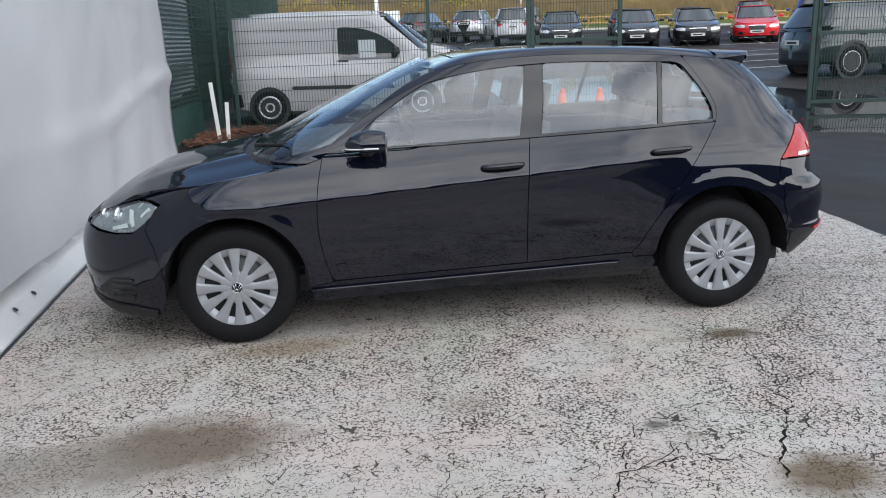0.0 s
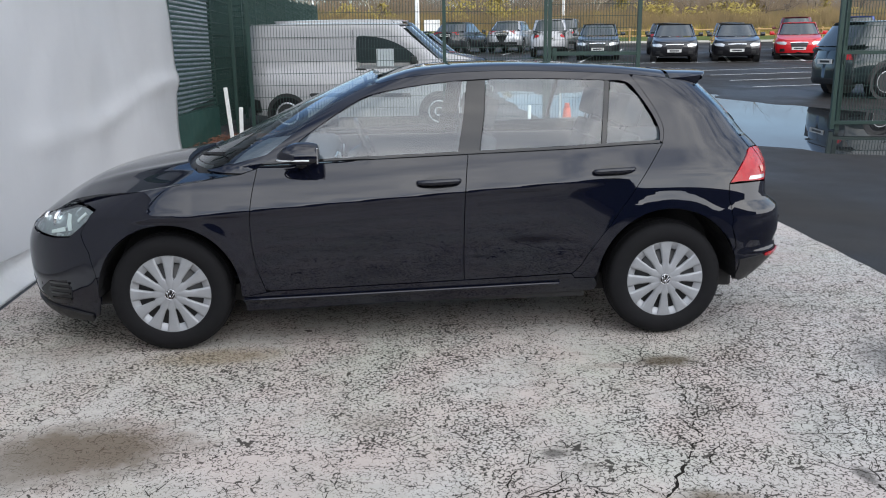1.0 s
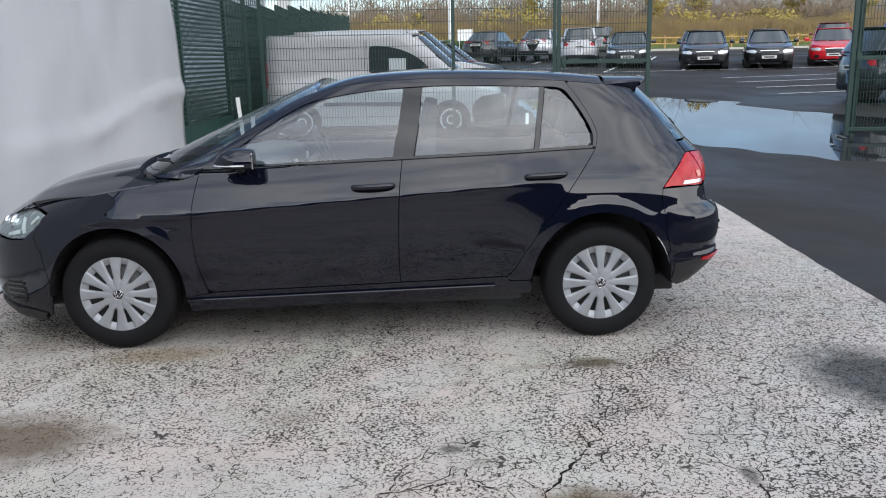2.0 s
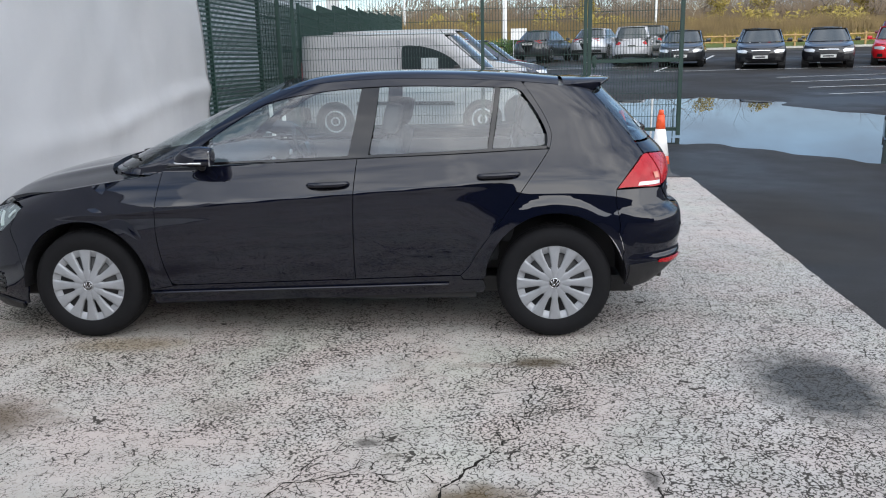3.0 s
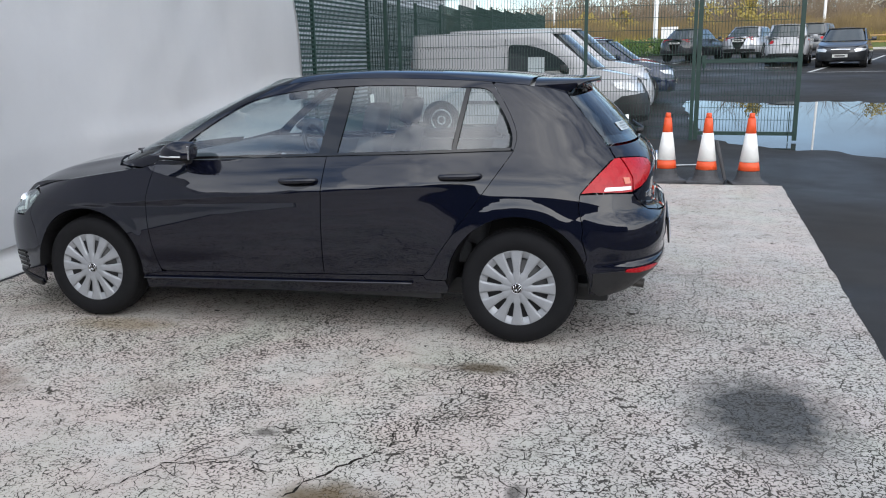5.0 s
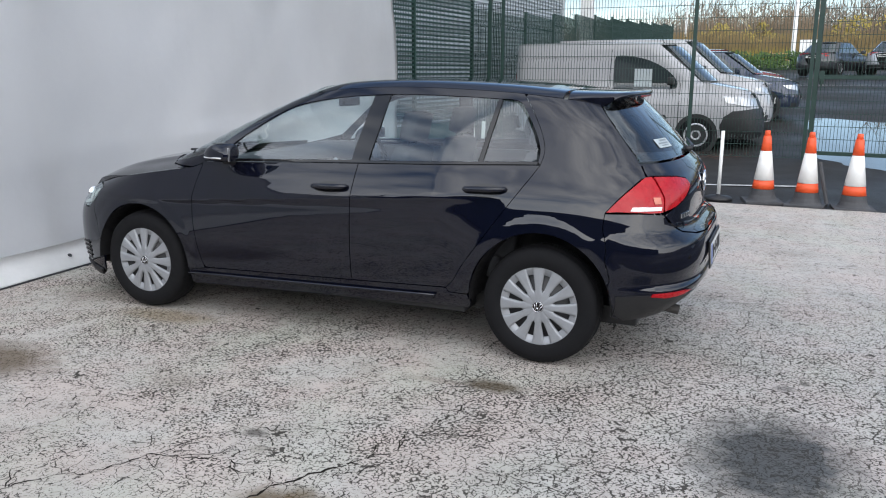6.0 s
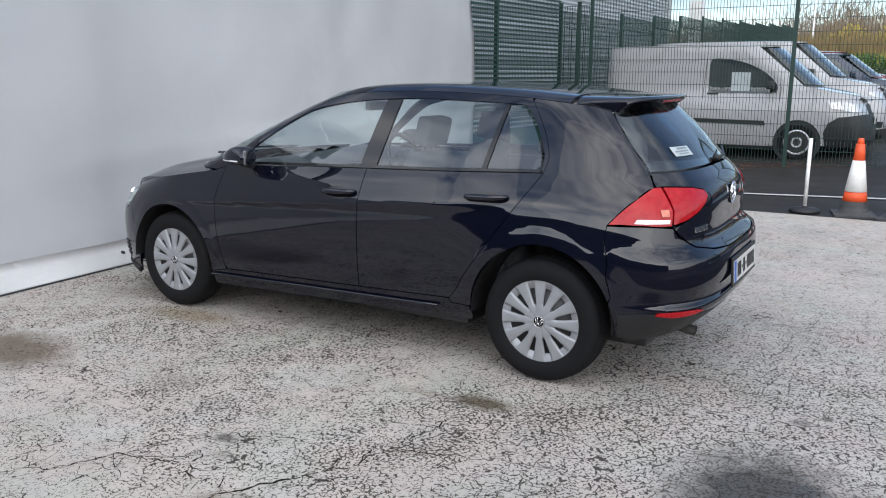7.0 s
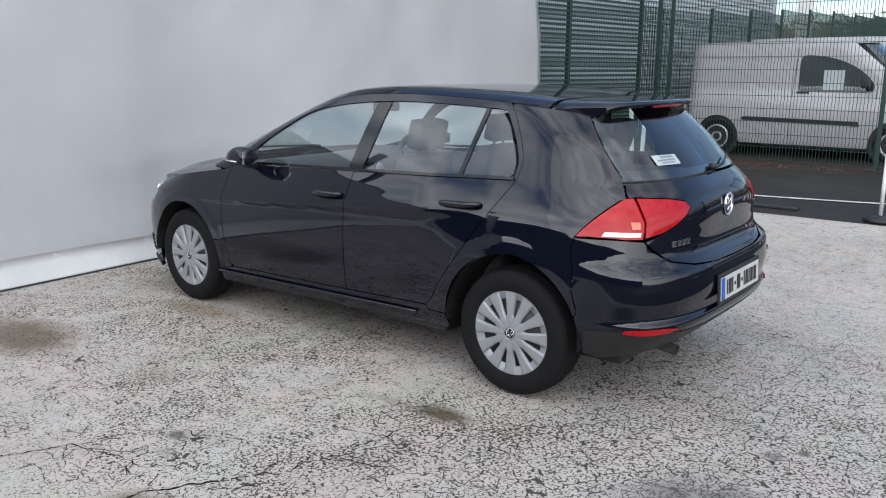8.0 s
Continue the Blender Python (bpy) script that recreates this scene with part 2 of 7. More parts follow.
    base = mixc(nt, arith(nt, "MULTIPLY", crack, arith(nt, "SUBTRACT", 0.88, arith(nt, "MULTIPLY", wet, 0.6))), base, (0.02, 0.019, 0.017))
    nt.links.new(base, p.inputs["Base Color"])
    nt.links.new(ramp(nt, patch2, [(0.3, 0.5), (0.7, 0.72)]), p.inputs["Roughness"])
    nt.links.new(arith(nt, "MULTIPLY", arith(nt, "SUBTRACT", 1.0, crack), 0.4), p.inputs["Specular IOR Level"])
    h = arith(nt, "SUBTRACT", arith(nt, "MULTIPLY", tex_noise(nt, v, 50, 4), 0.25), crack)
    bump(nt, p, h, 0.6, 0.003)
    return m


def water():
    m, nt, p = nodes_of("puddle_water")
    p.inputs["Base Color"].default_value = (0.02, 0.021, 0.022, 1)
    p.inputs["Roughness"].default_value = 0.0
    p.inputs["IOR"].default_value = 1.33
    bump(nt, p, tex_noise(nt, obj_vec(nt), 1.5, 2), 0.02, 0.01)
    return m


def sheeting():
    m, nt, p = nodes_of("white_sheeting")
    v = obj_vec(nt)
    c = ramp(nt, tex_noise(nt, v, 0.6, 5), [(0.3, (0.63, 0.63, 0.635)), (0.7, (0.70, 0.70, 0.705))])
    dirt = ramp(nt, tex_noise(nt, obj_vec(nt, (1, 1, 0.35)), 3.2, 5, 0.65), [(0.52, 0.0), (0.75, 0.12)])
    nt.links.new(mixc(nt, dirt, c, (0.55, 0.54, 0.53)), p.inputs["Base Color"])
    p.inputs["Roughness"].default_value = 0.55
    p.inputs["Specular IOR Level"].default_value = 0.3
    bump(nt, p, tex_noise(nt, v, 5, 3), 0.12, 0.03)
    return m


MAT = {
    "crack": surf("crack_shadow", (0.02, 0.018, 0.016), 1.0, vary=0.3, scale=30, spec=0.0),
    "asphalt": wet_asphalt(), "concrete": painted_concrete(), "water": water(), "sheet": sheeting(),
    # same sheeting, but the light on its upward face is put into a lighter white
    "skirt": surf("skirt_sheet_lit", (0.86, 0.86, 0.85), 0.5, vary=0.06, scale=2),
    "fence": surf("fence_green", (0.006, 0.030, 0.023), 0.55, vary=0.2, scale=9),
    "fence_dark": surf("gate_green", (0.010, 0.034, 0.026), 0.55, vary=0.2, scale=9),
    "clad": surf("grey_cladding", (0.38, 0.41, 0.43), 0.4, 0.2, vary=0.08, scale=1.2),
    "kick": surf("green_board", (0.008, 0.04, 0.032), 0.6, vary=0.2, scale=3),
    "tyre": surf("tyre_rubber", (0.007, 0.007, 0.008), 0.8, vary=0.25, scale=20, grain=0.2, spec=0.2),
    "rim": surf("silver_cover", (0.30, 0.31, 0.325), 0.42, 0.35, vary=0.10, scale=12),
    "steel": surf("steel_rim", (0.5, 0.51, 0.53), 0.38, 0.6, vary=0.1),
    "black": surf("black_plastic", (0.012, 0.012, 0.013), 0.5, vary=0.2, scale=15, grain=0.15, grain_scale=400),
    "chrome": surf("chrome", (0.72, 0.73, 0.75), 0.12, 1.0, vary=0.04, rough_vary=0.03),
    "glass": glass("window_glass", (0.77, 0.85, 0.85)),
    "plate": surf("plate_white", (0.52, 0.52, 0.50), 0.4, vary=0.04),
    "plate_blue": surf("plate_blue", (0.01, 0.09, 0.42), 0.4),
    "ink": surf("black_print", (0.012, 0.012, 0.013), 0.5),
    # paper and print dimmed in colour, as if lying behind window glass
    "sticker": surf("dimmed_sticker", (0.42, 0.47, 0.48), 0.5, vary=0.08),
    "sticker_ink": surf("dimmed_print", (0.2, 0.23, 0.24), 0.5),
    "paper": surf("paper", (0.78, 0.78, 0.75), 0.7, vary=0.05),
    "lens_red": surf("red_lens", (0.37, 0.005, 0.010), 0.3, vary=0.15, scale=30, coat=0.5, spec=0.1),
    "lens_clear": surf("clear_lens", (0.62, 0.63, 0.64), 0.15, 0.3, vary=0.15, scale=40, coat=1.0),
    "amber": surf("orange_pink_tint", (0.55, 0.13, 0.06), 0.2, coat=1.0),
    "orange": surf("cone_orange", (0.72, 0.085, 0.02), 0.5, vary=0.15, scale=12),
    "cone_white": surf("cone_white", (0.78, 0.77, 0.74), 0.45, vary=0.1, scale=10),
    "rubber": surf("cone_rubber", (0.055, 0.055, 0.058), 0.75, vary=0.35, scale=9, grain=0.2),
    "paint_white": surf("white_paint", (0.72, 0.72, 0.7), 0.6, vary=0.15, scale=5),
    "line": surf("road_paint", (0.5, 0.5, 0.48), 0.7, vary=0.35, scale=4),
    "bark": surf("bark", (0.12, 0.095, 0.075), 0.9, vary=0.35, scale=6, grain=0.4, grain_scale=60),
    "pale_bark": surf("pale_bark", (0.36, 0.31, 0.22), 0.85, vary=0.3, scale=6),
    "twig": surf("twig", (0.17, 0.125, 0.08), 0.9, vary=0.3, scale=3),
    "scrub": surf("tawny_scrub", (0.18, 0.14, 0.05), 0.9, vary=0.5, scale=0.5),
    "twig_far": surf("far_twig", (0.18, 0.15, 0.12), 0.9, vary=0.3, scale=0.3),
    "reed": surf("dry_reed", (0.19, 0.135, 0.06), 0.9, vary=0.4, scale=0.8),
    "leaf_y": surf("yellow_leaf", (0.26, 0.20, 0.04), 0.75, vary=0.45, scale=1.2),
    "leaf_g": surf("hedge_leaf", (0.055, 0.11, 0.02), 0.7, vary=0.45, scale=1.5),
    "leaf_b": surf("dead_leaf", (0.16, 0.065, 0.035), 0.85, vary=0.4, scale=8),
    "grass": surf("verge_grass", (0.09, 0.12, 0.03), 0.9, vary=0.4, scale=1.5, grain=0.5, grain_scale=40),
    "dark_wall": surf("dark_cladding", (0.055, 0.058, 0.064), 0.6, vary=0.15, scale=0.8),
    "kerb": surf("kerb_stone", (0.36, 0.35, 0.31), 0.8, vary=0.2, scale=4),
    "wood": surf("fence_wood", (0.38, 0.24, 0.10), 0.8, vary=0.3, scale=5),
}

# ---- building helpers ----
def obj(name, bm, material, parent=None, smooth=False, label="", category="", kind="", group=""):
    me = bpy.data.meshes.new(name)
    bm.to_mesh(me)
    bm.free()
    if smooth:
        for f in me.polygons:
            f.use_smooth = True
    for mm in material if isinstance(material, (list, tuple)) else [material]:
        me.materials.append(MAT[mm] if isinstance(mm, str) else mm)
    ob = new(name, me)
    if parent:
        ob.parent = parent
    return tagged(ob, label, category, group, kind)


def part(name, bm, material, parent, label="", smooth=False):
    return obj(name, bm, material, parent, smooth, label)


def thing(name, label, category, m=None, group=""):
    ob = tagged(new(name), label, category, group)
    if m is not None:
        ob.matrix_basis = m
    return ob


def box(bm, x0, y0, z0, x1, y1, z1, bev=0.0):
    r = bmesh.ops.create_cube(bm, size=1)
    for v in r["verts"]:
        v.co = Vector(((x0 + x1) / 2 + v.co.x * (x1 - x0), (y0 + y1) / 2 + v.co.y * (y1 - y0), (z0 + z1) / 2 + v.co.z * (z1 - z0)))
    if bev:
        bmesh.ops.bevel(bm, geom=list({e for v in r["verts"] for e in v.link_edges}), offset=bev, segments=2, affect="EDGES", profile=0.7)
    return bm


def lathe(bm, prof, seg=32, axis="z", centre=(0, 0, 0), close=False):
    """Spin a profile of (radius, height) pairs round an axis."""
    rings = []
    for r, h in prof:
        ring = []
        for k in range(seg):
            a = 2 * math.pi * k / seg
            c, s = r * math.cos(a), r * math.sin(a)
            p = {"z": (c, s, h), "y": (c, h, s), "x": (h, c, s)}[axis]
            ring.append(bm.verts.new(Vector(p) + Vector(centre)))
        rings.append(ring)
    pairs = list(zip(rings, rings[1:])) + ([(rings[-1], rings[0])] if close else [])
    for a, b in pairs:
        for k in range(seg):
            bm.faces.new((a[k], a[(k + 1) % seg], b[(k + 1) % seg], b[k]))
    if not close:
        for ring in (rings[0], rings[-1]):
            if (ring[0].co - ring[seg // 2].co).length > 1e-4:
                bm.faces.new(ring)
    bmesh.ops.recalc_face_normals(bm, faces=bm.faces)
    return bm


def tube(bm, pts, radii, seg=8, caps=True):
    """A tapered tube along a chain of points."""
    pts = [Vector(p) for p in pts]
    if isinstance(radii, (int, float)):
        radii = [radii] * len(pts)
    rings, side = [], None
    for k, p in enumerate(pts):
        d = (pts[min(k + 1, len(pts) - 1)] - pts[max(k - 1, 0)]).normalized()
        ref = side if side is not None else (Vector((0, 0, 1)) if abs(d.z) < 0.9 else Vector((1, 0, 0))).cross(d)
        side = (ref - d * ref.dot(d)).normalized()
        up = d.cross(side)
        rings.append([bm.verts.new(p + radii[k] * (math.cos(2 * math.pi * j / seg) * side + math.sin(2 * math.pi * j / seg) * up)) for j in range(seg)])
    for a, b in zip(rings, rings[1:]):
        for j in range(seg):
            bm.faces.new((a[j], a[(j + 1) % seg], b[(j + 1) % seg], b[j]))
    if caps:
        bm.faces.new(rings[0][::-1])
        bm.faces.new(rings[-1])
    return bm


def sstep(a, b, x):
    t = min(1.0, max(0.0, (x - a) / (b - a)))
    return t * t * (3 - 2 * t)


# ---- the ground ----
PUDDLE = [(3.5, 10.2), (4.6, 9.3), (5.4, 8.9), (6.35, 7.7), (7.2, 6.6), (7.9, 5.9), (9.5, 6.0), (11.5, 7.5), (12.0, 10.0), (11.2, 12.5), (10.3, 14.4), (9.6, 16.9), (8.4, 18.0), (6.5, 18.3), (4.2, 18.8), (3.2, 18.2), (3.2, 14.0)]


def signed_in(poly, x, y):
    """Distance to the edge of a polygon, positive inside."""
    best, inside = 1e9, False
    for (ax, ay), (bx, by) in zip(poly, poly[1:] + poly[:1]):
        dx, dy = bx - ax, by - ay
        t = max(0, min(1, ((x - ax) * dx + (y - ay) * dy) / (dx * dx + dy * dy)))
        best = min(best, math.hypot(x - ax - t * dx, y - ay - t * dy))
        if (ay > y) != (by > y) and x < ax + (y - ay) * dx / dy:
            inside = not inside
    return best if inside else -best


TILT = 0.0385  # the car park climbs away from the apron


def level(y):
    return TILT * (y - 6.7)


def lie(x, y):
    """Height of the ground."""
    soft = 1 - 0.45 * (1 - sstep(1.5, 5, x)) * (1 - sstep(13, 22, y))
    z = -0.02 + TILT * min(53.0, max(0.0, y - 6.5)) * soft - 0.04 * sstep(23, 31, y)
    if 1 < x < 15 and 3 < y < 23:
        d = signed_in(PUDDLE, x, y) + 0.7 * (noise.noise((x * 0.45, y * 0.45, 3)) + 0.5 * noise.noise((x * 1.4, y * 1.4, 9)))
        k = sstep(-1.6, 0.3, d)
        z = z * (1 - k) + (level(y) - 0.012 - 0.035 * sstep(-0.3, 2.5, d) + 0.02 * sstep(0.6, -1.2, d)) * k
    return z


def spread(a, b, n):
    return [a + (b - a) * k / n for k in range(n)]


gx = spread(-420, -60, 10) + spread(-60, -6, 12) + spread(-6, 0, 8) + spread(0, 17, 68) + spread(17, 60, 16) + spread(60, 420, 10) + [420]
gy = spread(-420, -40, 10) + spread(-40, 3, 10) + spread(3, 31, 100) + spread(31, 64, 22) + spread(64, 420, 12) + [420]
bm = bmesh.new()
rows = [[bm.verts.new((x, y, lie(x, y))) for x in gx] for y in gy]
for a, b in zip(rows, rows[1:]):
    for k in range(len(gx) - 1):
        bm.faces.new((a[k], a[k + 1], b[k + 1], b[k]))
ground = obj("ground", bm, "asphalt", smooth=True, kind="structure", label="damp dark asphalt of the car park", category="ground")
bm = bmesh.new()
rows = [[bm.verts.new((x, y, level(y) - dip)) for x, dip in ((1.5, 0.14), (4.2, 0.022), (14.5, 0.022))] for y in (5.0, 22.0)]
for k in range(2):
    bm.faces.new((rows[0][k], rows[0][k + 1], rows[1][k + 1], rows[1][k]))
obj("water", bm, "water", kind="structure", label="still rain puddle mirroring the sky on the asphalt", category="puddle")

# painted apron, 3.5 cm thick, with a worn edge
edge_r = [(4.36 + 0.058 * (y + 2), y) for y in np.linspace(-9, 6.08, 76)]
edge_r = [(x + 0.012 * noise.noise((0, y * 3.1, 0)) + 0.01 * noise.noise((0, y * 11, 5)), y) for x, y in edge_r]
edge_t = [(x, 6.09 + 0.012 * noise.noise((x * 3, 7, 0)) - 0.02 * (4.7 - x) * 0.35) for x in np.linspace(4.72, -4.5, 60)][1:]
outline = edge_r + edge_t + [(-4.5, -9)]
bm = bmesh.new()
top = bm.faces.new([bm.verts.new((x, y, 0)) for x, y in outline])
ex = bmesh.ops.extrude_face_region(bm, geom=[top])
for v in ex["geom"]:
    if isinstance(v, bmesh.types.BMVert):
        v.co.z -= 0.06
bmesh.ops.recalc_face_normals(bm, faces=bm.faces)
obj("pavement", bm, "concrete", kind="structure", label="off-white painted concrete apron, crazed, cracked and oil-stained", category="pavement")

# long open cracks in the apron
def open_crack(x0, y0, x1, y1, w, seed, forks=3):
    rng = random.Random(seed)
    bm = bmesh.new()

    def run(ax, ay, bx, by, w0, depth):
        n = max(4, int(math.hypot(bx - ax, by - ay) / 0.022))
        d = Vector((bx - ax, by - ay)).normalized()
        s_ = Vector((-d.y, d.x))
        prev, off = None, 0.0
        for k in range(n + 1):
            off += rng.gauss(0, 0.009) - off * 0.06
            p = Vector((ax, ay)).lerp(Vector((bx, by)), k / n) + s_ * off
            ww = w0 * rng.uniform(0.25, 1.3) * (1 - 0.75 * (k / n) ** 3) * (0.15 if k in (0, n) else 1)
            row = [bm.verts.new((*(p - s_ * ww), 0.0012)), bm.verts.new((*(p + s_ * ww), 0.0012))]
            if prev and rng.random() > 0.07:
                bm.faces.new((prev[0], row[0], row[1], prev[1]))
            prev = row
            if depth and rng.random() < forks / n:
                a = math.atan2(d.y, d.x) + rng.choice((-1, 1)) * rng.uniform(0.6, 1.3)
                L = rng.uniform(0.08, 0.3)
                run(p.x, p.y, p.x + L * math.cos(a), p.y + L * math.sin(a), w0 * 0.6, depth - 1)

    run(x0, y0, x1, y1, w * 1.3, 1)
    return obj("crack", bm, "crack", kind="structure", label="open crack in the painted concrete", category="crack")


for k, c in enumerate((
    (1.36, -1.86, 1.72, -1.18, 0.0035), (2.06, -1.75, 2.42, -1.02, 0.005), (2.42, -1.02, 2.55, -0.45, 0.0035), (2.42, -1.05, 3.1, -0.72, 0.003),
    (1.46, -1.62, 1.95, -1.50, 0.003), (1.78, -1.42, 1.86, -1.62, 0.0045), (1.72, -1.24, 2.2, -1.12, 0.0028), (1.1, -2.3, 1.36, -1.84, 0.004),
    (2.8, -2.1, 2.95, -1.45, 0.0035), (2.9, -1.55, 3.5, -1.3, 0.0025), (0.3, -1.9, 0.95, -1.55, 0.0025), (3.1, 0.5, 3.95, 0.35, 0.0025),
    (3.6, 0.9, 3.75, 2.3, 0.0022), (2.75, -0.4, 3.3, 0.2, 0.0025), (0.9, -1.2, 1.55, -0.95, 0.0022), (3.4, 1.6, 4.2, 1.9, 0.002), (-0.6, -2.0, 0.1, -1.75, 0.002), (3.0, -2.3, 3.35, -1.7, 0.003))):
    open_crack(*c, 40 + k)
rng = random.Random(71)
for k in range(26):
    x, y, a, L = rng.uniform(1.4, 4.2), rng.uniform(-2.5, 1.6), rng.uniform(-0.5, 1.2), rng.uniform(0.25, 0.8)
    if not (x < 3.1 and y > -0.15):
        open_crack(x, y, x + L * math.cos(a), y + L * math.sin(a), rng.uniform(0.0012, 0.0026), 140 + k, 2)

# ---- white sheeting along the apron ----
def sheet_x(y):
    return -1.49 - 0.018 * y


bm = bmesh.new()
ys, zs = np.linspace(-5.6, 6.86, 120), np.linspace(0.1, 2.62, 52)
grid = []
for y in ys:
    col = []
    for z in zs:
        fold = 0.075 * noise.noise((y * 0.55 + z * 0.5, z * 0.5, 2)) + 0.034 * noise.noise((y * 1.5 - z * 1.1, z * 0.9, 6)) + 0.008 * noise.noise((y * 4, z * 2.2, 1))
        sag = 0.085 * math.exp(-((z - 0.75 - 0.06 * y - 0.06 * math.sin(y * 1.3)) ** 2) / 0.014) * sstep(-1, 4, y) * (0.6 + 0.6 * noise.noise((y * 0.9, 0, 0)))
        yy = y + (0.02 * math.sin(z * 4.1) + 0.012 * math.sin(z * 9.7) if y > 6.8 else 0)
        col.append(bm.verts.new((sheet_x(y) + fold + sag + 0.03 * math.exp(-((z - 0.1) / 0.25) ** 2), yy, z)))
    grid.append(col)
for a, b in zip(grid, grid[1:]):
    for k in range(len(zs) - 1):
        bm.faces.new((a[k], b[k], b[k + 1], a[k + 1]))
bmesh.ops.solidify(bm, geom=list(bm.faces), thickness=0.006)
backdrop = thing("sheeting_screen", "large white plastic sheeting hung as a screen, softly creased", "screen")
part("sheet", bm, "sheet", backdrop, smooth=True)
bm = bmesh.new()
prev = None
for y in np.linspace(-5.6, 6.8, 80):
    w = 0.012 * noise.noise((y * 1.3, 3, 3))
    x0, x1 = sheet_x(y) + 0.045, -1.245 - 0.046 * y if y > -2 else -1.153
    x1 = max(x1, x0 + 0.03)
    row = [bm.verts.new(p) for p in ((x0, y, 0.175 + w), (x0 * 0.6 + x1 * 0.4, y, 0.10 + w), (x1 - 0.02, y, 0.022), (x1, y, 0.004))]
    if prev:
        for k in range(3):
            bm.faces.new((prev[k], prev[k + 1], row[k + 1], row[k]))
    prev = row
bmesh.ops.solidify(bm, geom=list(bm.faces), thickness=0.008)
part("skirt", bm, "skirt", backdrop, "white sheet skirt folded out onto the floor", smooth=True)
# thin black line laid along the foot of the skirt
bm = bmesh.new()
prev = None
for y in np.linspace(-5.6, 6.8, 54):
    x1 = max((-1.245 - 0.046 * y if y > -2 else -1.153), sheet_x(y) + 0.075) + 0.016 + 0.006 * noise.noise((y * 2, 1, 1))
    row = [bm.verts.new(p) for p in ((x1 - 0.03, y, 0.002), (x1 - 0.016, y, 0.012), (x1 - 0.004, y, 0.002))]
    if prev:
        for k in range(2):
            bm.faces.new((prev[k], prev[k + 1], row[k + 1], row[k]))
    prev = row
part("hem", bm, "ink", backdrop, "thin black strip along the floor edge of the skirt", smooth=True)
for y in (0.62, 0.95, 3.4):
    bm = bmesh.new()
    lathe(bm, [(0.0, 0.004), (0.016, 0.004), (0.018, 0.0)], 12)
    e = part("eyelet", bm, "ink", backdrop)
    x0 = sheet_x(y) + 0.045
    e.matrix_basis = pose(x0 * 0.45 + (-1.245 - 0.046 * y) * 0.55, y, 0.092, 0, 38, 0)
# frame that carries the sheeting
for y in (-5.3, -2.4, 0.6, 3.6, 6.5):
    bm = bmesh.new()
    box(bm, sheet_x(y) - 0.17, y - 0.04, 0, sheet_x(y) - 0.09, y + 0.04, 3.32)
    part("frame_post", bm, "fence_dark", backdrop)

# ---- fences of welded mesh ----
def mesh_panel(bm, a, b, z0, z1, pitch=0.05, rows_z=0.2, r=0.0034, folds=True, slat=0.0):
    """Welded wires between two plan points."""
    a, b = Vector((*a, 0)), Vector((*b, 0))
    d = (b - a).normalized()
    n = Vector((-d.y, d.x, 0))
    L = (b - a).length

    def bar(p, q, rr):
        ax = (q - p).normalized()
        s1 = (Vector((0, 0, 1)) if abs(ax.z) < 0.5 else d).cross(ax).normalized() * rr
        s2 = ax.cross(s1).normalized() * rr
        vs = [bm.verts.new(p + s1 * i + s2 * j) for i, j in ((1, 1), (-1, 1), (-1, -1), (1, -1))]
        ws = [bm.verts.new(q + s1 * i + s2 * j) for i, j in ((1, 1), (-1, 1), (-1, -1), (1, -1))]
        for k in range(4):
            bm.faces.new((vs[k], vs[(k + 1) % 4], ws[(k + 1) % 4], ws[k]))

    zf = [z for z in (0.35, 0.95, 1.55, 2.15) if z0 + 0.1 < z0 + z < z1 - 0.1] if folds else []
    for k in range(int(L / pitch) + 1):
        base = a + d * min(L, k * pitch)
        zz = [z0]
        for f in zf:
            zz += [z0 + f - 0.05, z0 + f, z0 + f + 0.05]
        zz.append(z1)
        pts = [base + Vector((0, 0, z)) + n * (0.03 if folds and any(abs(z - z0 - f) < 1e-6 for f in zf) else 0) for z in zz]
        for p, q in zip(pts, pts[1:]):
            bar(p, q, r)
    z = z0
    while z <= z1 + 1e-6:
        bar(a + Vector((0, 0, z)), b + Vector((0, 0, z)), slat or r * 1.15)
        z += rows_z
    return bm


def fence_post(parent, x, y, z1, w=0.06, d=0.04, name="post"):
    bm = bmesh.new()
    z0 = lie(x, y) - 0.03
    box(bm, x - w / 2, y - d / 2, z0, x + w / 2, y + d / 2, z1, 0.004)
    box(bm, x - w / 2 - 0.004, y - d / 2 - 0.004, z1, x + w / 2 + 0.004, y + d / 2 + 0.004, z1 + 0.02, 0.004)
    return part(name, bm, "fence", parent)


front = thing("mesh_fence", "dark green welded mesh fence in front of the parked van", "fence")
FX = [(-1.16, 10.3), (2.17, 10.22), (3.95, 10.34)]
for x, y in FX:
    fence_post(front, x, y, 3.4)
for (ax, ay), (bx, by) in zip(FX, FX[1:]):
    bm = bmesh.new()
    mesh_panel(bm, (ax + 0.03, ay), (bx - 0.03, by), 0.16, 3.36, r=0.0034)
    part("mesh_panel", bm, "fence", front)
side = thing("side_fence", "dark green mesh fence with a solid board along its foot", "fence")
SX = [(-2.16, 6.0), (-1.98, 8.3), (-1.83, 10.5)]
for x, y in SX + [(-1.46, 10.46)]:
    fence_post(side, x, y, 2.75 if y > 10 else 3.4, 0.06, 0.06)
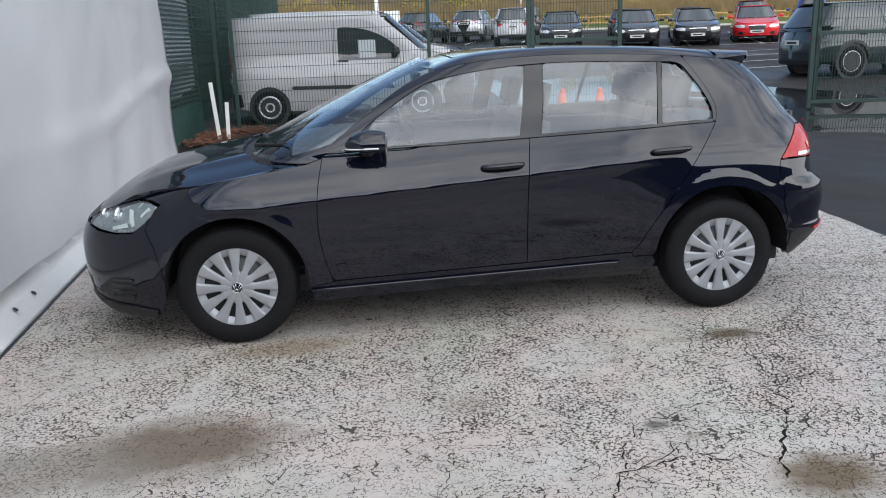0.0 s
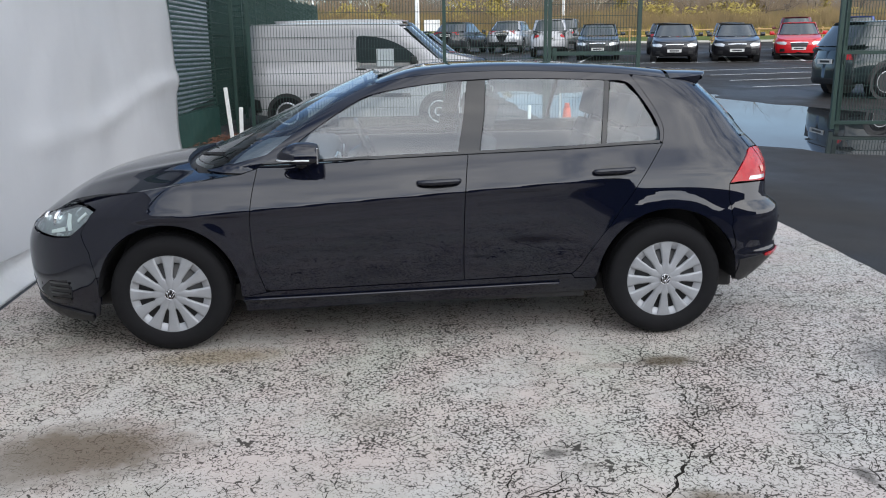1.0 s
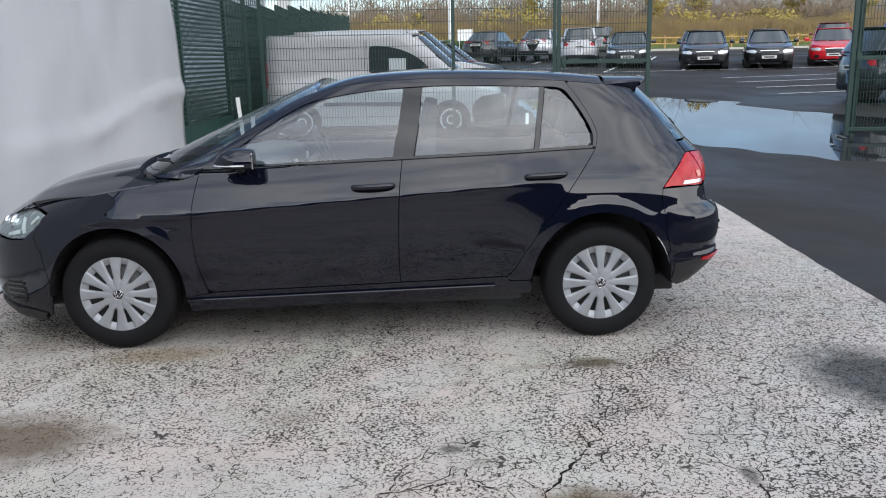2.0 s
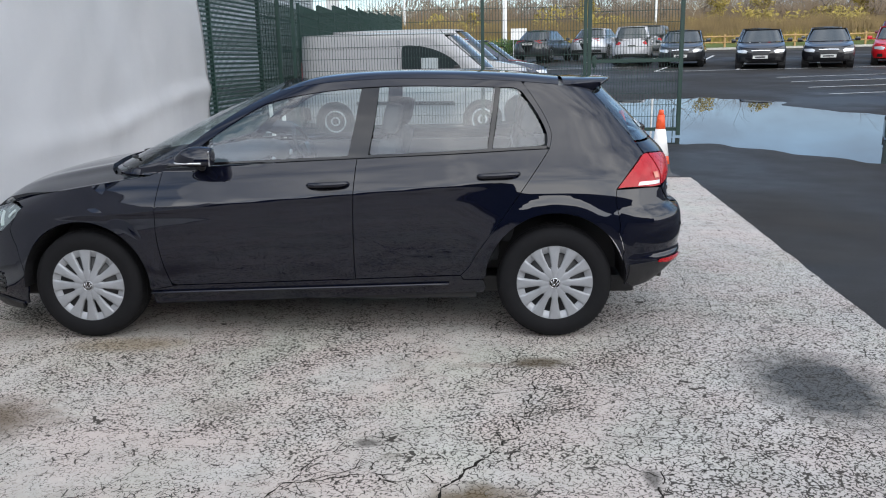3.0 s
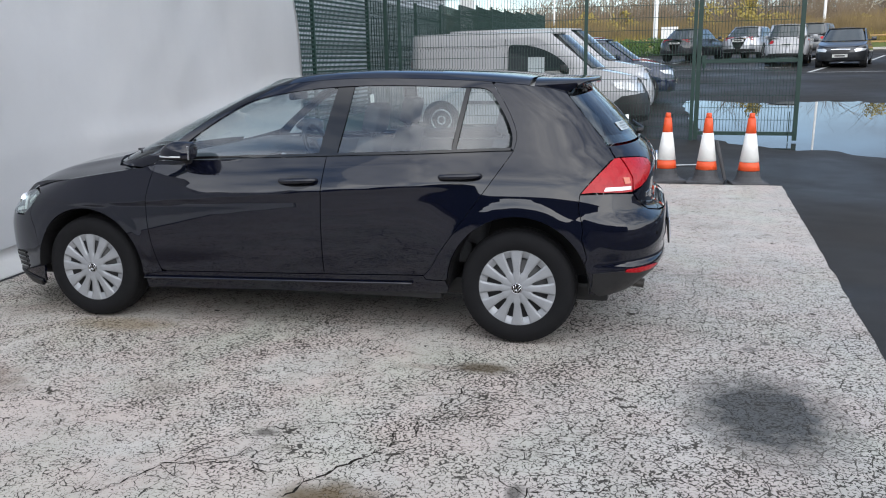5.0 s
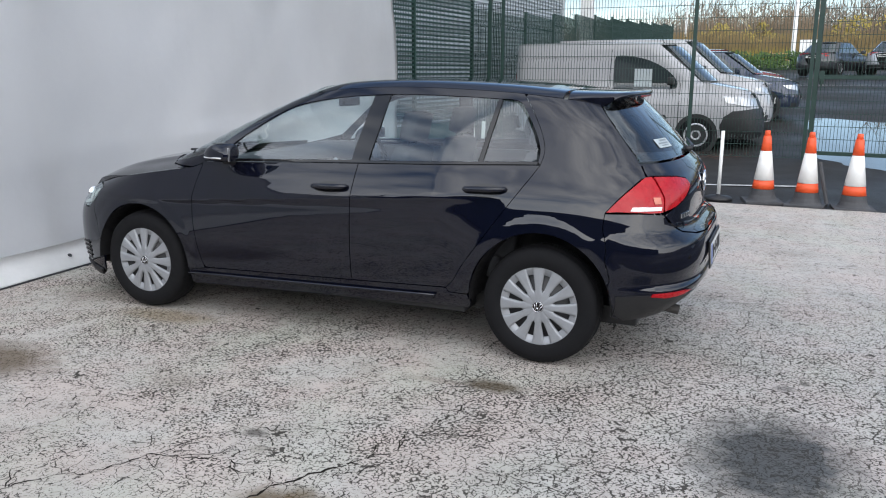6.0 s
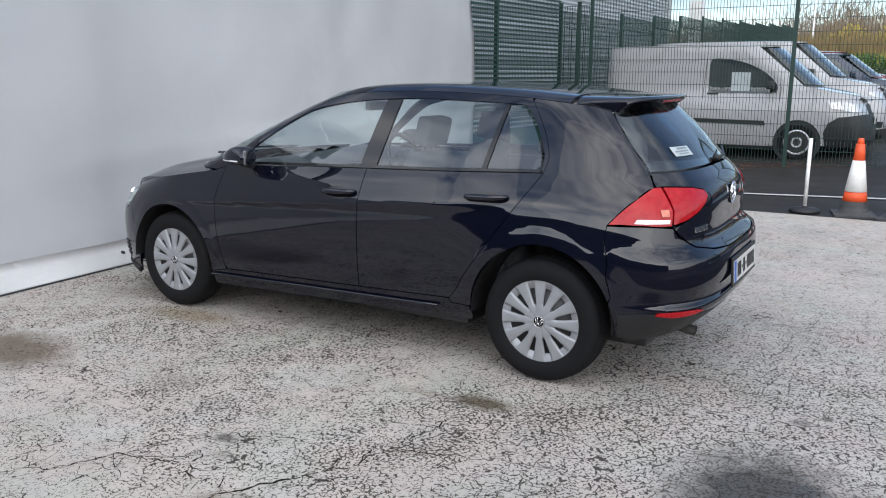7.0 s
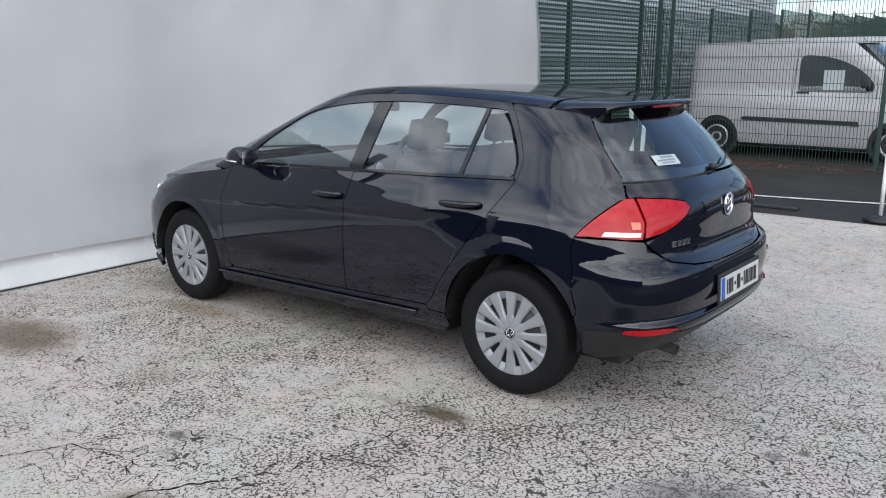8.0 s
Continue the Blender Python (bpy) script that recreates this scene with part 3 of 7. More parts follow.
for (ax, ay), (bx, by) in zip(SX, SX[1:]):
    bm = bmesh.new()
    mesh_panel(bm, (ax, ay + 0.03), (bx, by - 0.03), 0.62, 3.3, 0.05, 0.07, 0.0026, False, 0.0145)
    part("mesh_panel", bm, "fence", side)
    bm = bmesh.new()
    box(bm, -0.02, 0, 0, 0.02, math.hypot(bx - ax, by - ay), 0.62, 0.004)
    k = part("foot_board", bm, "kick", side, "solid green board")
    k.matrix_basis = pose(ax + 0.035, ay, -0.01, 0, 0, -math.degrees(math.atan2(bx - ax, by - ay)))
for (ax, ay), (bx, by) in (((-1.83, 10.5), (-1.46, 10.46)), ((-1.46, 10.46), (-1.16, 10.3))):
    bm = bmesh.new()
    mesh_panel(bm, (ax + 0.03, ay), (bx - 0.03, by), 0.3, 2.7, 0.05, 0.1, 0.0035, False)
    part("mesh_panel", bm, "fence", side)
far_fence = thing("boundary_fence", "long dark green mesh fence behind the parked vans", "fence")
BX = [(-1.83, 10.6), (-1.85, 13.8), (-1.95, 16.4), (-2.05, 19.0), (-2.1, 21.6), (-2.15, 24.3), (-2.2, 27.2), (-2.25, 30.2), (-2.3, 33.4), (-2.3, 36.6), (-2.3, 39.8)]
for x, y in BX[1:]:
    fence_post(far_fence, x, y, 2.62 + lie(x, y), 0.06, 0.06)
for (ax, ay), (bx, by) in zip(BX, BX[1:]):
    bm = bmesh.new()
    z = lie(bx, by)
    mesh_panel(bm, (ax, ay), (bx, by), 0.1 + z, 2.5 + z, 0.05, 0.2, 0.004)
    part("mesh_panel", bm, "fence", far_fence)


def gate_leaf(name, a, b, h, label):
    g = thing(name, label, "gate")
    (ax, ay), (bx, by) = a, b
    L, ang = math.hypot(bx - ax, by - ay), math.degrees(math.atan2(by - ay, bx - ax))
    g.matrix_basis = pose(ax, ay, level(ay) - 0.03, 0, 0, ang)
    for x in (0, L):
        bm = bmesh.new()
        box(bm, x - 0.035, -0.035, 0.03, x + 0.035, 0.035, h, 0.005)
        part("stile", bm, "fence_dark", g)
    for z in (0.14, 1.32, h - 0.05):
        bm = bmesh.new()
        box(bm, 0.035, -0.025, z - 0.03, L - 0.035, 0.025, z + 0.03, 0.005)
        part("rail", bm, "fence_dark", g)
    bm = bmesh.new()
    mesh_panel(bm, (0.035, 0.03), (L - 0.035, 0.03), 0.16, h - 0.05, 0.05, 0.2, 0.0036, False)
    part("mesh_panel", bm, "fence", g)
    bm = bmesh.new()
    box(bm, 0.05, -0.045, 1.22, 0.12, -0.02, 1.42, 0.004)
    tube(bm, [(0.085, -0.06, 1.12), (0.085, -0.06, 1.3)], 0.012, 8)
    part("latch", bm, "fence_dark", g)
    bm = bmesh.new()
    tube(bm, [(L - 0.1, -0.05, 0.012), (L - 0.1, -0.05, 0.5), (L - 0.1, -0.12, 0.5)], 0.009, 6)
    part("drop_bolt", bm, "fence_dark", g)
    return g


gate_leaf("mesh_gate", (4.03, 10.36), (5.58, 10.23), 3.3, "dark green mesh gate leaf standing open by the cones")
gate_leaf("mesh_gate", (8.85, 9.56), (12.1, 9.0), 3.3, "dark green mesh gate leaf beyond the puddle")
fp = thing("gate_post", "dark green square steel gate post", "post")
fence_post(fp, 8.97, 9.62, 3.4, 0.08, 0.08, "shaft")

# ---- clad building beside the fence ----
bm = bmesh.new()
prev = None
prof = []
z = 0.0
while z < 6.0:
    prof += [(0.0, z), (-0.045, z + 0.04), (-0.045, z + 0.055), (0.0, z + 0.095)]
    z += 0.105
for y0, y1 in ((2.0, 22.8),):
    va = [bm.verts.new((-3.45 + x, y0, z)) for x, z in prof]
    vb = [bm.verts.new((-3.45 + x, y1, z)) for x, z in prof]
    for k in range(len(prof) - 1):
        bm.faces.new((va[k], vb[k], vb[k + 1], va[k + 1]))
hall = thing("clad_hall", "pale grey industrial hall with ribbed cladding behind the fence", "building")
part("cladding", bm, "clad", hall)
bm = bmesh.new()
box(bm, -16, 2.0, -0.05, -3.52, 22.78, 6.0)
part("wall", bm, "clad", hall)
bm = bmesh.new()
box(bm, -3.5, 22.7, 0, -3.40, 22.82, 6.0, 0.01)
part("corner_trim", bm, "clad", hall)
bm = bmesh.new()
box(bm, -16.1, 1.9, 6.0, -3.3, 22.9, 6.15, 0.01)
part("roof", bm, "clad", hall)

# building behind the camera closes the yard
bm = bmesh.new()
box(bm, -30, -19.5, -0.05, 40, -17.0, 5.0, 0.02)
obj("wall_south", bm, "dark_wall", kind="structure", label="dark clad building wall closing the yard", category="wall")

# ---- car surfaces: a plan outline that changes with height, cut into panels ----
def table(pts):
    xs, vs = [p[0] for p in pts], [p[1] for p in pts]

    def f(x):
        if x <= xs[0]:
            return vs[0]
        for k in range(len(xs) - 1):
            if x <= xs[k + 1]:
                t = (x - xs[k]) / (xs[k + 1] - xs[k])
                m0 = (vs[k + 1] - vs[k - 1]) / (xs[k + 1] - xs[k - 1]) if k else (vs[1] - vs[0]) / (xs[1] - xs[0])
                m1 = (vs[k + 2] - vs[k]) / (xs[k + 2] - xs[k]) if k + 2 < len(xs) else (vs[k + 1] - vs[k]) / (xs[k + 1] - xs[k])
                h = xs[k + 1] - xs[k]
                return (2 * t**3 - 3 * t * t + 1) * vs[k] + (t**3 - 2 * t * t + t) * h * m0 + (3 * t * t - 2 * t**3) * vs[k + 1] + (t**3 - t * t) * h * m1
        return vs[-1]

    return f


def flowing(pts, n=6):
    """A smooth open curve through the points."""
    out = []
    for k in range(len(pts) - 1):
        p0, p1, p2, p3 = (np.array(pts[min(max(j, 0), len(pts) - 1)], float) for j in (k - 1, k, k + 1, k + 2))
        for s in range(n):
            t = s / n
            out.append(tuple(0.5 * (2 * p1 + (p2 - p0) * t + (2 * p0 - 5 * p1 + 4 * p2 - p3) * t * t + (3 * p1 - p0 - 3 * p2 + p3) * t**3)))
    return out + [tuple(pts[-1])]


def arc(cx, cz, r, a0, a1, n=24, squash=1.0):
    return [(cx + r * math.cos(radians(a0 + (a1 - a0) * k / n)), cz + r * squash * math.sin(radians(a0 + (a1 - a0) * k / n))) for k in range(n + 1)]


def area(poly):
    return 0.5 * sum(a[0] * b[1] - b[0] * a[1] for a, b in zip(poly, poly[1:] + poly[:1]))


def inset(poly, d):
    """The polygon drawn in by d on all sides."""
    p = [q for k, q in enumerate(poly) if math.dist(q, poly[k - 1]) > 1e-5]
    s = 1 if area(p) > 0 else -1
    out = []
    for k in range(len(p)):
        (ax, ay), (bx, by), (cx, cy) = p[k - 1], p[k], p[(k + 1) % len(p)]
        e1, e2 = Vector((bx - ax, by - ay)).normalized(), Vector((cx - bx, cy - by)).normalized()
        n1, n2 = Vector((-e1.y, e1.x)) * s, Vector((-e2.y, e2.x)) * s
        m = n1 + n2
        m = m / max(0.35, m.length_squared / 2) if m.length > 1e-6 else n1
        out.append((bx + m.x * d, by + m.y * d))
    return out


def clip_axis(poly, axis, v, keep_less):
    out = []
    for k in range(len(poly)):
        a, b = poly[k - 1], poly[k]
        ina, inb = (a[axis] <= v) == keep_less or a[axis] == v, (b[axis] <= v) == keep_less or b[axis] == v
        if ina != inb:
            t = (v - a[axis]) / (b[axis] - a[axis])
            q = [a[0] + (b[0] - a[0]) * t, a[1] + (b[1] - a[1]) * t]
            q[axis] = v
            out.append(tuple(q))
        if inb:
            out.append(b)
    return out


def sheet_mesh(name, poly, lift, cell=0.04, gap=0.0, depth=0.02, mirror=False, raise_by=0.0):
    """A panel: the polygon cut by a grid, lifted onto a surface, with turned-in edges.
    lift(a, b) gives the place; its normal faces outward."""
    if gap:
        poly = inset(poly, gap)
    a0, a1 = min(p[0] for p in poly), max(p[0] for p in poly)
    b0, b1 = min(p[1] for p in poly), max(p[1] for p in poly)
    na, nb = max(1, math.ceil((a1 - a0) / cell)), max(1, math.ceil((b1 - b0) / cell))
    ga, gb = [a0 + (a1 - a0) * k / na for k in range(na + 1)], [b0 + (b1 - b0) * k / nb for k in range(nb + 1)]
    index, keys, verts, norms, faces = {}, [], [], [], []

    def normal(a, b):
        e = 0.004
        n = (lift(a + e, b) - lift(a - e, b)).cross(lift(a, b + e) - lift(a, b - e))
        return n.normalized() if n.length > 1e-12 else Vector((0, 0, 1))

    def vid(q):
        key = (round(q[0], 5), round(q[1], 5))
        if key not in index:
            index[key] = len(verts)
            keys.append(key)
            n = normal(*q)
            verts.append(lift(*q) + n * raise_by)
            norms.append(n)
        return index[key]

    for i in range(na):
        strip = clip_axis(clip_axis(list(poly), 0, ga[i], False), 0, ga[i + 1], True)
        if len(strip) < 3:
            continue
        for j in range(nb):
            c = clip_axis(clip_axis(strip, 1, gb[j], False), 1, gb[j + 1], True)
            ids = []
            for q in c:
                v = vid(q)
                if not ids or v != ids[-1]:
                    ids.append(v)
            if len(ids) > 2 and ids[0] == ids[-1]:
                ids.pop()
            way = []  # a cell that the outline cuts twice falls into several loops
            for v in ids + ids[:1]:
                if v in way:
                    loop = way[way.index(v):]
                    way = way[:way.index(v)]
                    flat = [keys[w] for w in loop]
                    if len(loop) > 2 and abs(area(flat)) > 1e-8:
                        faces.append(loop if area(flat) > 0 else loop[::-1])
                way.append(v)
    edges = {}
    for f in faces:
        for u, v in zip(f, f[1:] + f[:1]):
            edges[(u, v)] = edges.get((u, v), 0) + 1
    rim = [(u, v) for (u, v) in edges if (v, u) not in edges]
    n_out = len(faces)
    if depth:
        twin, low = {}, {}
        for u, v in rim:
            for w in (u, v):
                if w not in twin:
                    twin[w] = len(verts)
                    verts.append(verts[w].copy())
                    norms.append(None)
                    low[w] = len(verts)
                    verts.append(verts[w] - norms[w] * depth)
                    norms.append(None)
            faces.append([twin[v], twin[u], low[u], low[v]])
    me = bpy.data.meshes.new(name)
    sgn = -1 if mirror else 1
    me.from_pydata([(p.x, p.y * sgn, p.z) for p in verts], [], [f[::-1] if mirror else f for f in faces])
    me.update()
    for k, f in enumerate(me.polygons):
        f.use_smooth = k < n_out
    me.normals_split_custom_set_from_vertices([(n.x, n.y * sgn, n.z) if n is not None else (0, 0, 0) for n in norms])
    return me


def panel(name, me, material, parent, label=""):
    me.materials.append(MAT[material] if isinstance(material, str) else material)
    ob = new(name, me)
    ob.parent = parent
    return tagged(ob, label)


def car_paint(name, col, flake=0.0, rough=0.3, wobble=0.012, spec=0.15, ior=1.5):
    m, nt, p = nodes_of(name)
    v = obj_vec(nt)
    dust = ramp(nt, tex_noise(nt, v, 2.2, 6, 0.65), [(0.4, 0.0), (0.8, 0.007)])
    nt.links.new(mixc(nt, dust, col, (0.3, 0.29, 0.27)), p.inputs["Base Color"])
    p.inputs["Metallic"].default_value, p.inputs["Roughness"].default_value = flake, rough
    p.inputs["Coat Weight"].default_value, p.inputs["Specular IOR Level"].default_value = 1.0, spec
    p.inputs["Coat IOR"].default_value = ior
    nt.links.new(ramp(nt, tex_noise(nt, v, 5, 4), [(0.35, 0.01), (0.75, 0.04)]), p.inputs["Coat Roughness"])
    b = nt.nodes.new("ShaderNodeBump")
    b.inputs["Strength"].default_value, b.inputs["Distance"].default_value = wobble, 0.02
    nt.links.new(tex_noise(nt, v, 3.0, 2), b.inputs["Height"])
    nt.links.new(b.outputs["Normal"], p.inputs["Coat Normal"])
    return m

# ---- the black hatchback ----
MAT["gloss_black"] = car_paint("black_car_paint", (0.0022, 0.003, 0.0085), 0.0, 0.35, 0.012, 0.0, 1.53)
MAT["trim_black"] = surf("satin_black_trim", (0.006, 0.006, 0.007), 0.08, vary=0.1, scale=10)
MAT["lamp_inner"] = surf("headlight_inside", (0.34, 0.345, 0.355), 0.22, 0.5, vary=0.25, scale=25)
MAT["seat_cloth"] = surf("seat_cloth", (0.055, 0.057, 0.062), 0.9, vary=0.2, scale=18, grain=0.3)
MAT["dash"] = surf("dashboard_plastic", (0.05, 0.052, 0.056), 0.6, vary=0.15, scale=14, grain=0.2)
MAT["head_lining"] = surf("head_lining", (0.42, 0.42, 0.41), 0.9, vary=0.08, scale=4)

MAT["exhaust"] = surf("sooty_steel", (0.09, 0.085, 0.08), 0.5, 0.7, vary=0.3)
YC = 0.85
W_LOW = table([(-0.66, 0.78), (-0.60, 0.83), (-0.54, 0.856), (-0.47, 0.870), (-0.40, 0.878), (-0.30, 0.884), (-0.2, 0.8875), (-0.1, 0.8882), (-0.03, 0.8872), (0.0, 0.8915), (0.03, 0.882), (0.07, 0.866), (0.13, 0.842), (0.2, 0.81)])
XF_LOW = table([(0.14, -0.78), (0.18, -0.85), (0.24, -0.89), (0.32, -0.91), (0.42, -0.92), (0.55, -0.91), (0.64, -0.865), (0.70, -0.79), (0.75, -0.71), (0.80, -0.60), (0.86, -0.42), (0.92, -0.20), (0.98, -0.02)])
XF_TOP = table([(0.92, -0.04), (1.0, 0.13), (1.1, 0.335), (1.2, 0.545), (1.3, 0.765), (1.38, 0.95), (1.45, 1.12)])
XR = table([(0.22, 3.16), (0.28, 3.25), (0.36, 3.345), (0.42, 3.396), (0.448, 3.402), (0.464, 3.388), (0.50, 3.391), (0.55, 3.403), (0.63, 3.40), (0.685, 3.385), (0.71, 3.345), (0.74, 3.318), (0.82, 3.318), (0.90, 3.328), (0.96, 3.318), (1.01, 3.288), (1.06, 3.235), (1.2, 3.11), (1.32, 2.985), (1.40, 2.90), (1.46, 2.84)])
PP, QQ = 3.0, 2.6


def rear_corner(z):
    """The tail is squarer at bumper height than higher up."""
    k = 1 - sstep(0.72, 1.08, z)
    return 3.2 + 1.4 * k, 2.6 + 1.1 * k


W_QUART = table([(0.20, 0.80), (0.28, 0.858), (0.36, 0.876), (0.45, 0.888), (0.53, 0.893), (0.60, 0.891), (0.68, 0.886), (0.76, 0.876), (0.834, 0.862), (0.9, 0.845), (1.0, 0.803), (1.1, 0.757), (1.2, 0.711), (1.3, 0.664), (1.4, 0.614), (1.48, 0.56)])


def belt(x):
    return 0.962 + 0.0335 * x


def golf_w(x, z):
    k = sstep(2.02, 2.50, x)
    if k > 0:  # the quarter flows into the roof without a shoulder
        return (1 - k) * waist(x, z) + k * W_QUART(z)
    return waist(x, z)


def waist(x, z):
    zb = belt(x)
    if z <= zb:
        crease = 0.722 + 0.0665 * x
        return W_LOW(min(z, zb) - min(0.89, max(0.70, crease)))
    wb = W_LOW(zb - min(0.89, max(0.70, 0.722 + 0.0665 * x)))
    t = (z - zb) / (1.40 - zb)
    taper = 1 - 0.030 * ((x - 1.55) / 1.1) ** 2 * min(1, max(0, t))
    return (wb - (wb - 0.615) * (0.72 * t + 0.28 * t * t)) * taper


def ends(z):
    k = sstep(0.90, 0.955, z)
    xf = XF_LOW(z) * (1 - k) + XF_TOP(z) * k
    x1 = 0.15 * (1 - k) + (xf + 0.45) * k
    xr = XR(z)
    kr = sstep(1.12, 1.42, z)
    x0 = (2.5 + 0.11 * sstep(0.72, 1.08, z)) * (1 - kr) + (xr - 0.5) * kr
    return xf, x1, xr, x0


K_T, U_A = 1.0, 0.85


def corner_to(f, p, q):
    """Along, across (1 to 0) of a rounded corner for f from 0 to 1, evenly spaced on both legs."""
    va = (1 - U_A**p) ** (1 / q)
    if f < 0.5:
        u = 2 * U_A * f
        return u, max(0.0, 1 - u**p) ** (1 / q)
    v = va * (1 - f) * 2
    return (1 - v**q) ** (1 / p), v


def corner_by_u(u, p, q):
    if u <= U_A:
        return u / (2 * U_A)
    return 1 - max(0.0, 1 - u**p) ** (1 / q) / (2 * (1 - U_A**p) ** (1 / q))


def corner_by_v(v, p, q):
    va = (1 - U_A**p) ** (1 / q)
    return (1 - v**q) ** (1 / p) / (2 * U_A) if v > va else 1 - v / (2 * va)



def skin(t, z):
    """Place on the body's near side: t runs from the nose's middle along the flank to the middle of the tail."""
    xf, x1, xr, x0 = ends(z)
    PR, QR = rear_corner(z)
    side = 1
    if t > x0:
        f = (t - x0) / K_T
        u, v = corner_to(f if f <= 1 else 2 - f, PR, QR)
        side = 1 if f <= 1 else -1
        x = x0 + (xr - x0) * u
        w = golf_w(x0, z) * v * side
    elif t < x1:
        f = (x1 - t) / K_T
        u, v = corner_to(f if f <= 1 else 2 - f, PP, QQ)
        side = 1 if f <= 1 else -1
        x = x1 - (x1 - xf) * u
        w = golf_w(x1, z) * v * side
    else:
        x, w = t, golf_w(t, z)
    for hx, lip in ((0.005, 0.405), (2.632, 0.425)):  # flat flange round each arch, with a step to the panel
        d = math.hypot(x - hx, z - 0.328)
        w += side * 0.004 * (1 - sstep(lip - 0.005, lip + 0.05, d)) * sstep(0.3, 0.42, z)
    return Vector((x, -w, z))


def S(x, z):
    """Plan parameter of a point of the side view."""
    xf, x1, xr, x0 = ends(z)
    if x > x0:
        u = min(1.0, (x - x0) / (xr - x0))
        return (x0 + K_T * corner_by_u(u, *rear_corner(z)), z)
    if x < x1:
        u = min(1.0, (x1 - x) / (x1 - xf))
        return (x1 - K_T * corner_by_u(u, PP, QQ), z)
    return (x, z)


def R(y, z):
    """Plan parameter of a point of the rear view; y from the middle."""
    xf, x1, xr, x0 = ends(z)
    PR, QR = rear_corner(z)
    return (x0 + K_T * corner_by_v(min(1.0, abs(y) / golf_w(x0, z)), PR, QR) + (0.006 if y == 0 else 0), z)


def Fv(y, z):
    xf, x1, xr, x0 = ends(z)
    return (x1 - K_T * corner_by_v(min(1.0, abs(y) / golf_w(x1, z)), PP, QQ) - (0.006 if y == 0 else 0), z)


RAIL = table([(0.42, 0.945), (0.66, 1.122), (0.967, 1.318), (1.15, 1.378), (1.4, 1.412), (1.7, 1.425), (2.0, 1.421), (2.4, 1.402), (2.7, 1.372), (2.86, 1.35)])


def roof_at(x, y):
    zr = RAIL(min(2.86, max(1.0, x)))
    w = -skin(*S(x, zr)).y if x > 1.0 else 0.6
    t = min(1.0, abs(y) / w)
    front = sstep(1.0, 1.35, x)
    return Vector((x, y, zr + (0.012 + 0.034 * front) * (1 - 0.15 * t * t - 0.85 * t**14)))


def bonnet_at(x, y):
    # the side line of the bonnet lies on the wing, the middle is fuller
    t = min(1.0, abs(y) / BON_W(x))
    edge = BON(x)
    crown = 0.106 * (1 - t**2.4) * sstep(-1.0, -0.45, x)
    power = 0.012 * math.exp(-(((abs(y) - 0.52) / 0.07) ** 2)) * sstep(-0.7, 0.0, x)
    nose = 0.13 * sstep(-0.45, -0.82, x) * (1 - 0.2 * t)
    return Vector((x, y, edge + crown + power - nose * 0.0))


BON_W = table([(-0.80, 0.44), (-0.73, 0.505), (-0.62, 0.605), (-0.46, 0.785), (0.0, 0.81), (0.4, 0.81)])
BON = table([(-0.86, 0.60), (-0.78, 0.665), (-0.68, 0.712), (-0.56, 0.752), (-0.45, 0.785), (-0.3, 0.822), (0.0, 0.872), (0.2, 0.903), (0.42, 0.935)])

golf = thing("hatchback_car", "glossy black five-door hatchback parked on the painted apron", "car", pose(0, YC, 0))
both = (False, True)
lid = lambda pts: [S(*p) for p in pts]
ARCH_F, ARCH_R = (0.005, 0.325, 0.366), (2.632, 0.33, 0.382)

top_wing = [(x, BON(x)) for x in np.linspace(-0.46, 0.40, 16)]
fender = top_wing + [(0.478, 0.958)] + flowing([(0.478, 0.95), (0.447, 0.80), (0.437, 0.62), (0.455, 0.47), (0.486, 0.36), (0.50, 0.32)], 5) + [(0.388, 0.30)] + arc(*ARCH_F, -4, 172, 34) + [(-0.374, 0.44), (-0.395, 0.55), (-0.43, 0.645), (-0.345, 0.765), (-0.40, 0.782)]
door_f = [(x, belt(x) - 0.004) for x in np.linspace(0.478, 1.562, 14)] + flowing([(1.562, 1.0), (1.548, 0.88), (1.537, 0.70), (1.533, 0.5), (1.535, 0.352)], 4) + [(0.53, 0.325)] + flowing([(0.50, 0.335), (0.486, 0.36), (0.455, 0.47), (0.437, 0.62), (0.447, 0.80), (0.478, 0.95)], 5)
door_r = [(x, belt(x) - 0.004) for x in np.linspace(1.562, 2.60, 14)] + flowing([(2.60, 1.045), (2.56, 0.985), (2.45, 0.83), (2.314, 0.643), (2.21, 0.50), (2.16, 0.415), (2.115, 0.37)], 4) + [(1.535, 0.352)] + flowing([(1.535, 0.352), (1.533, 0.5), (1.537, 0.70), (1.548, 0.88), (1.562, 1.0)], 4)
quarter = (
    flowing([(2.60, 1.047), (2.612, 1.12), (2.58, 1.21), (2.52, 1.31), (2.465, 1.385)], 5)
    + [(x, RAIL(x)) for x in np.linspace(2.475, 2.84, 8)]
    + flowing([(2.84, 1.345), (2.93, 1.24), (3.03, 1.12), (3.085, 1.05), (3.12, 0.995)], 4)
    + flowing([(3.10, 0.992), (3.02, 0.91), (2.955, 0.832)], 4)
    + flowing([(2.955, 0.832), (2.95, 0.76), (2.965, 0.70), (2.975, 0.64)], 3)
    + flowing([(2.97, 0.60), (3.0, 0.50)], 2)
    + arc(*ARCH_R, 22, 176, 30)
    + [(2.236, 0.345), (2.13, 0.345), (2.115, 0.37)]
    + flowing([(2.115, 0.37), (2.16, 0.415), (2.21, 0.50), (2.314, 0.643), (2.45, 0.83), (2.56, 0.985), (2.60, 1.045)], 4)
)
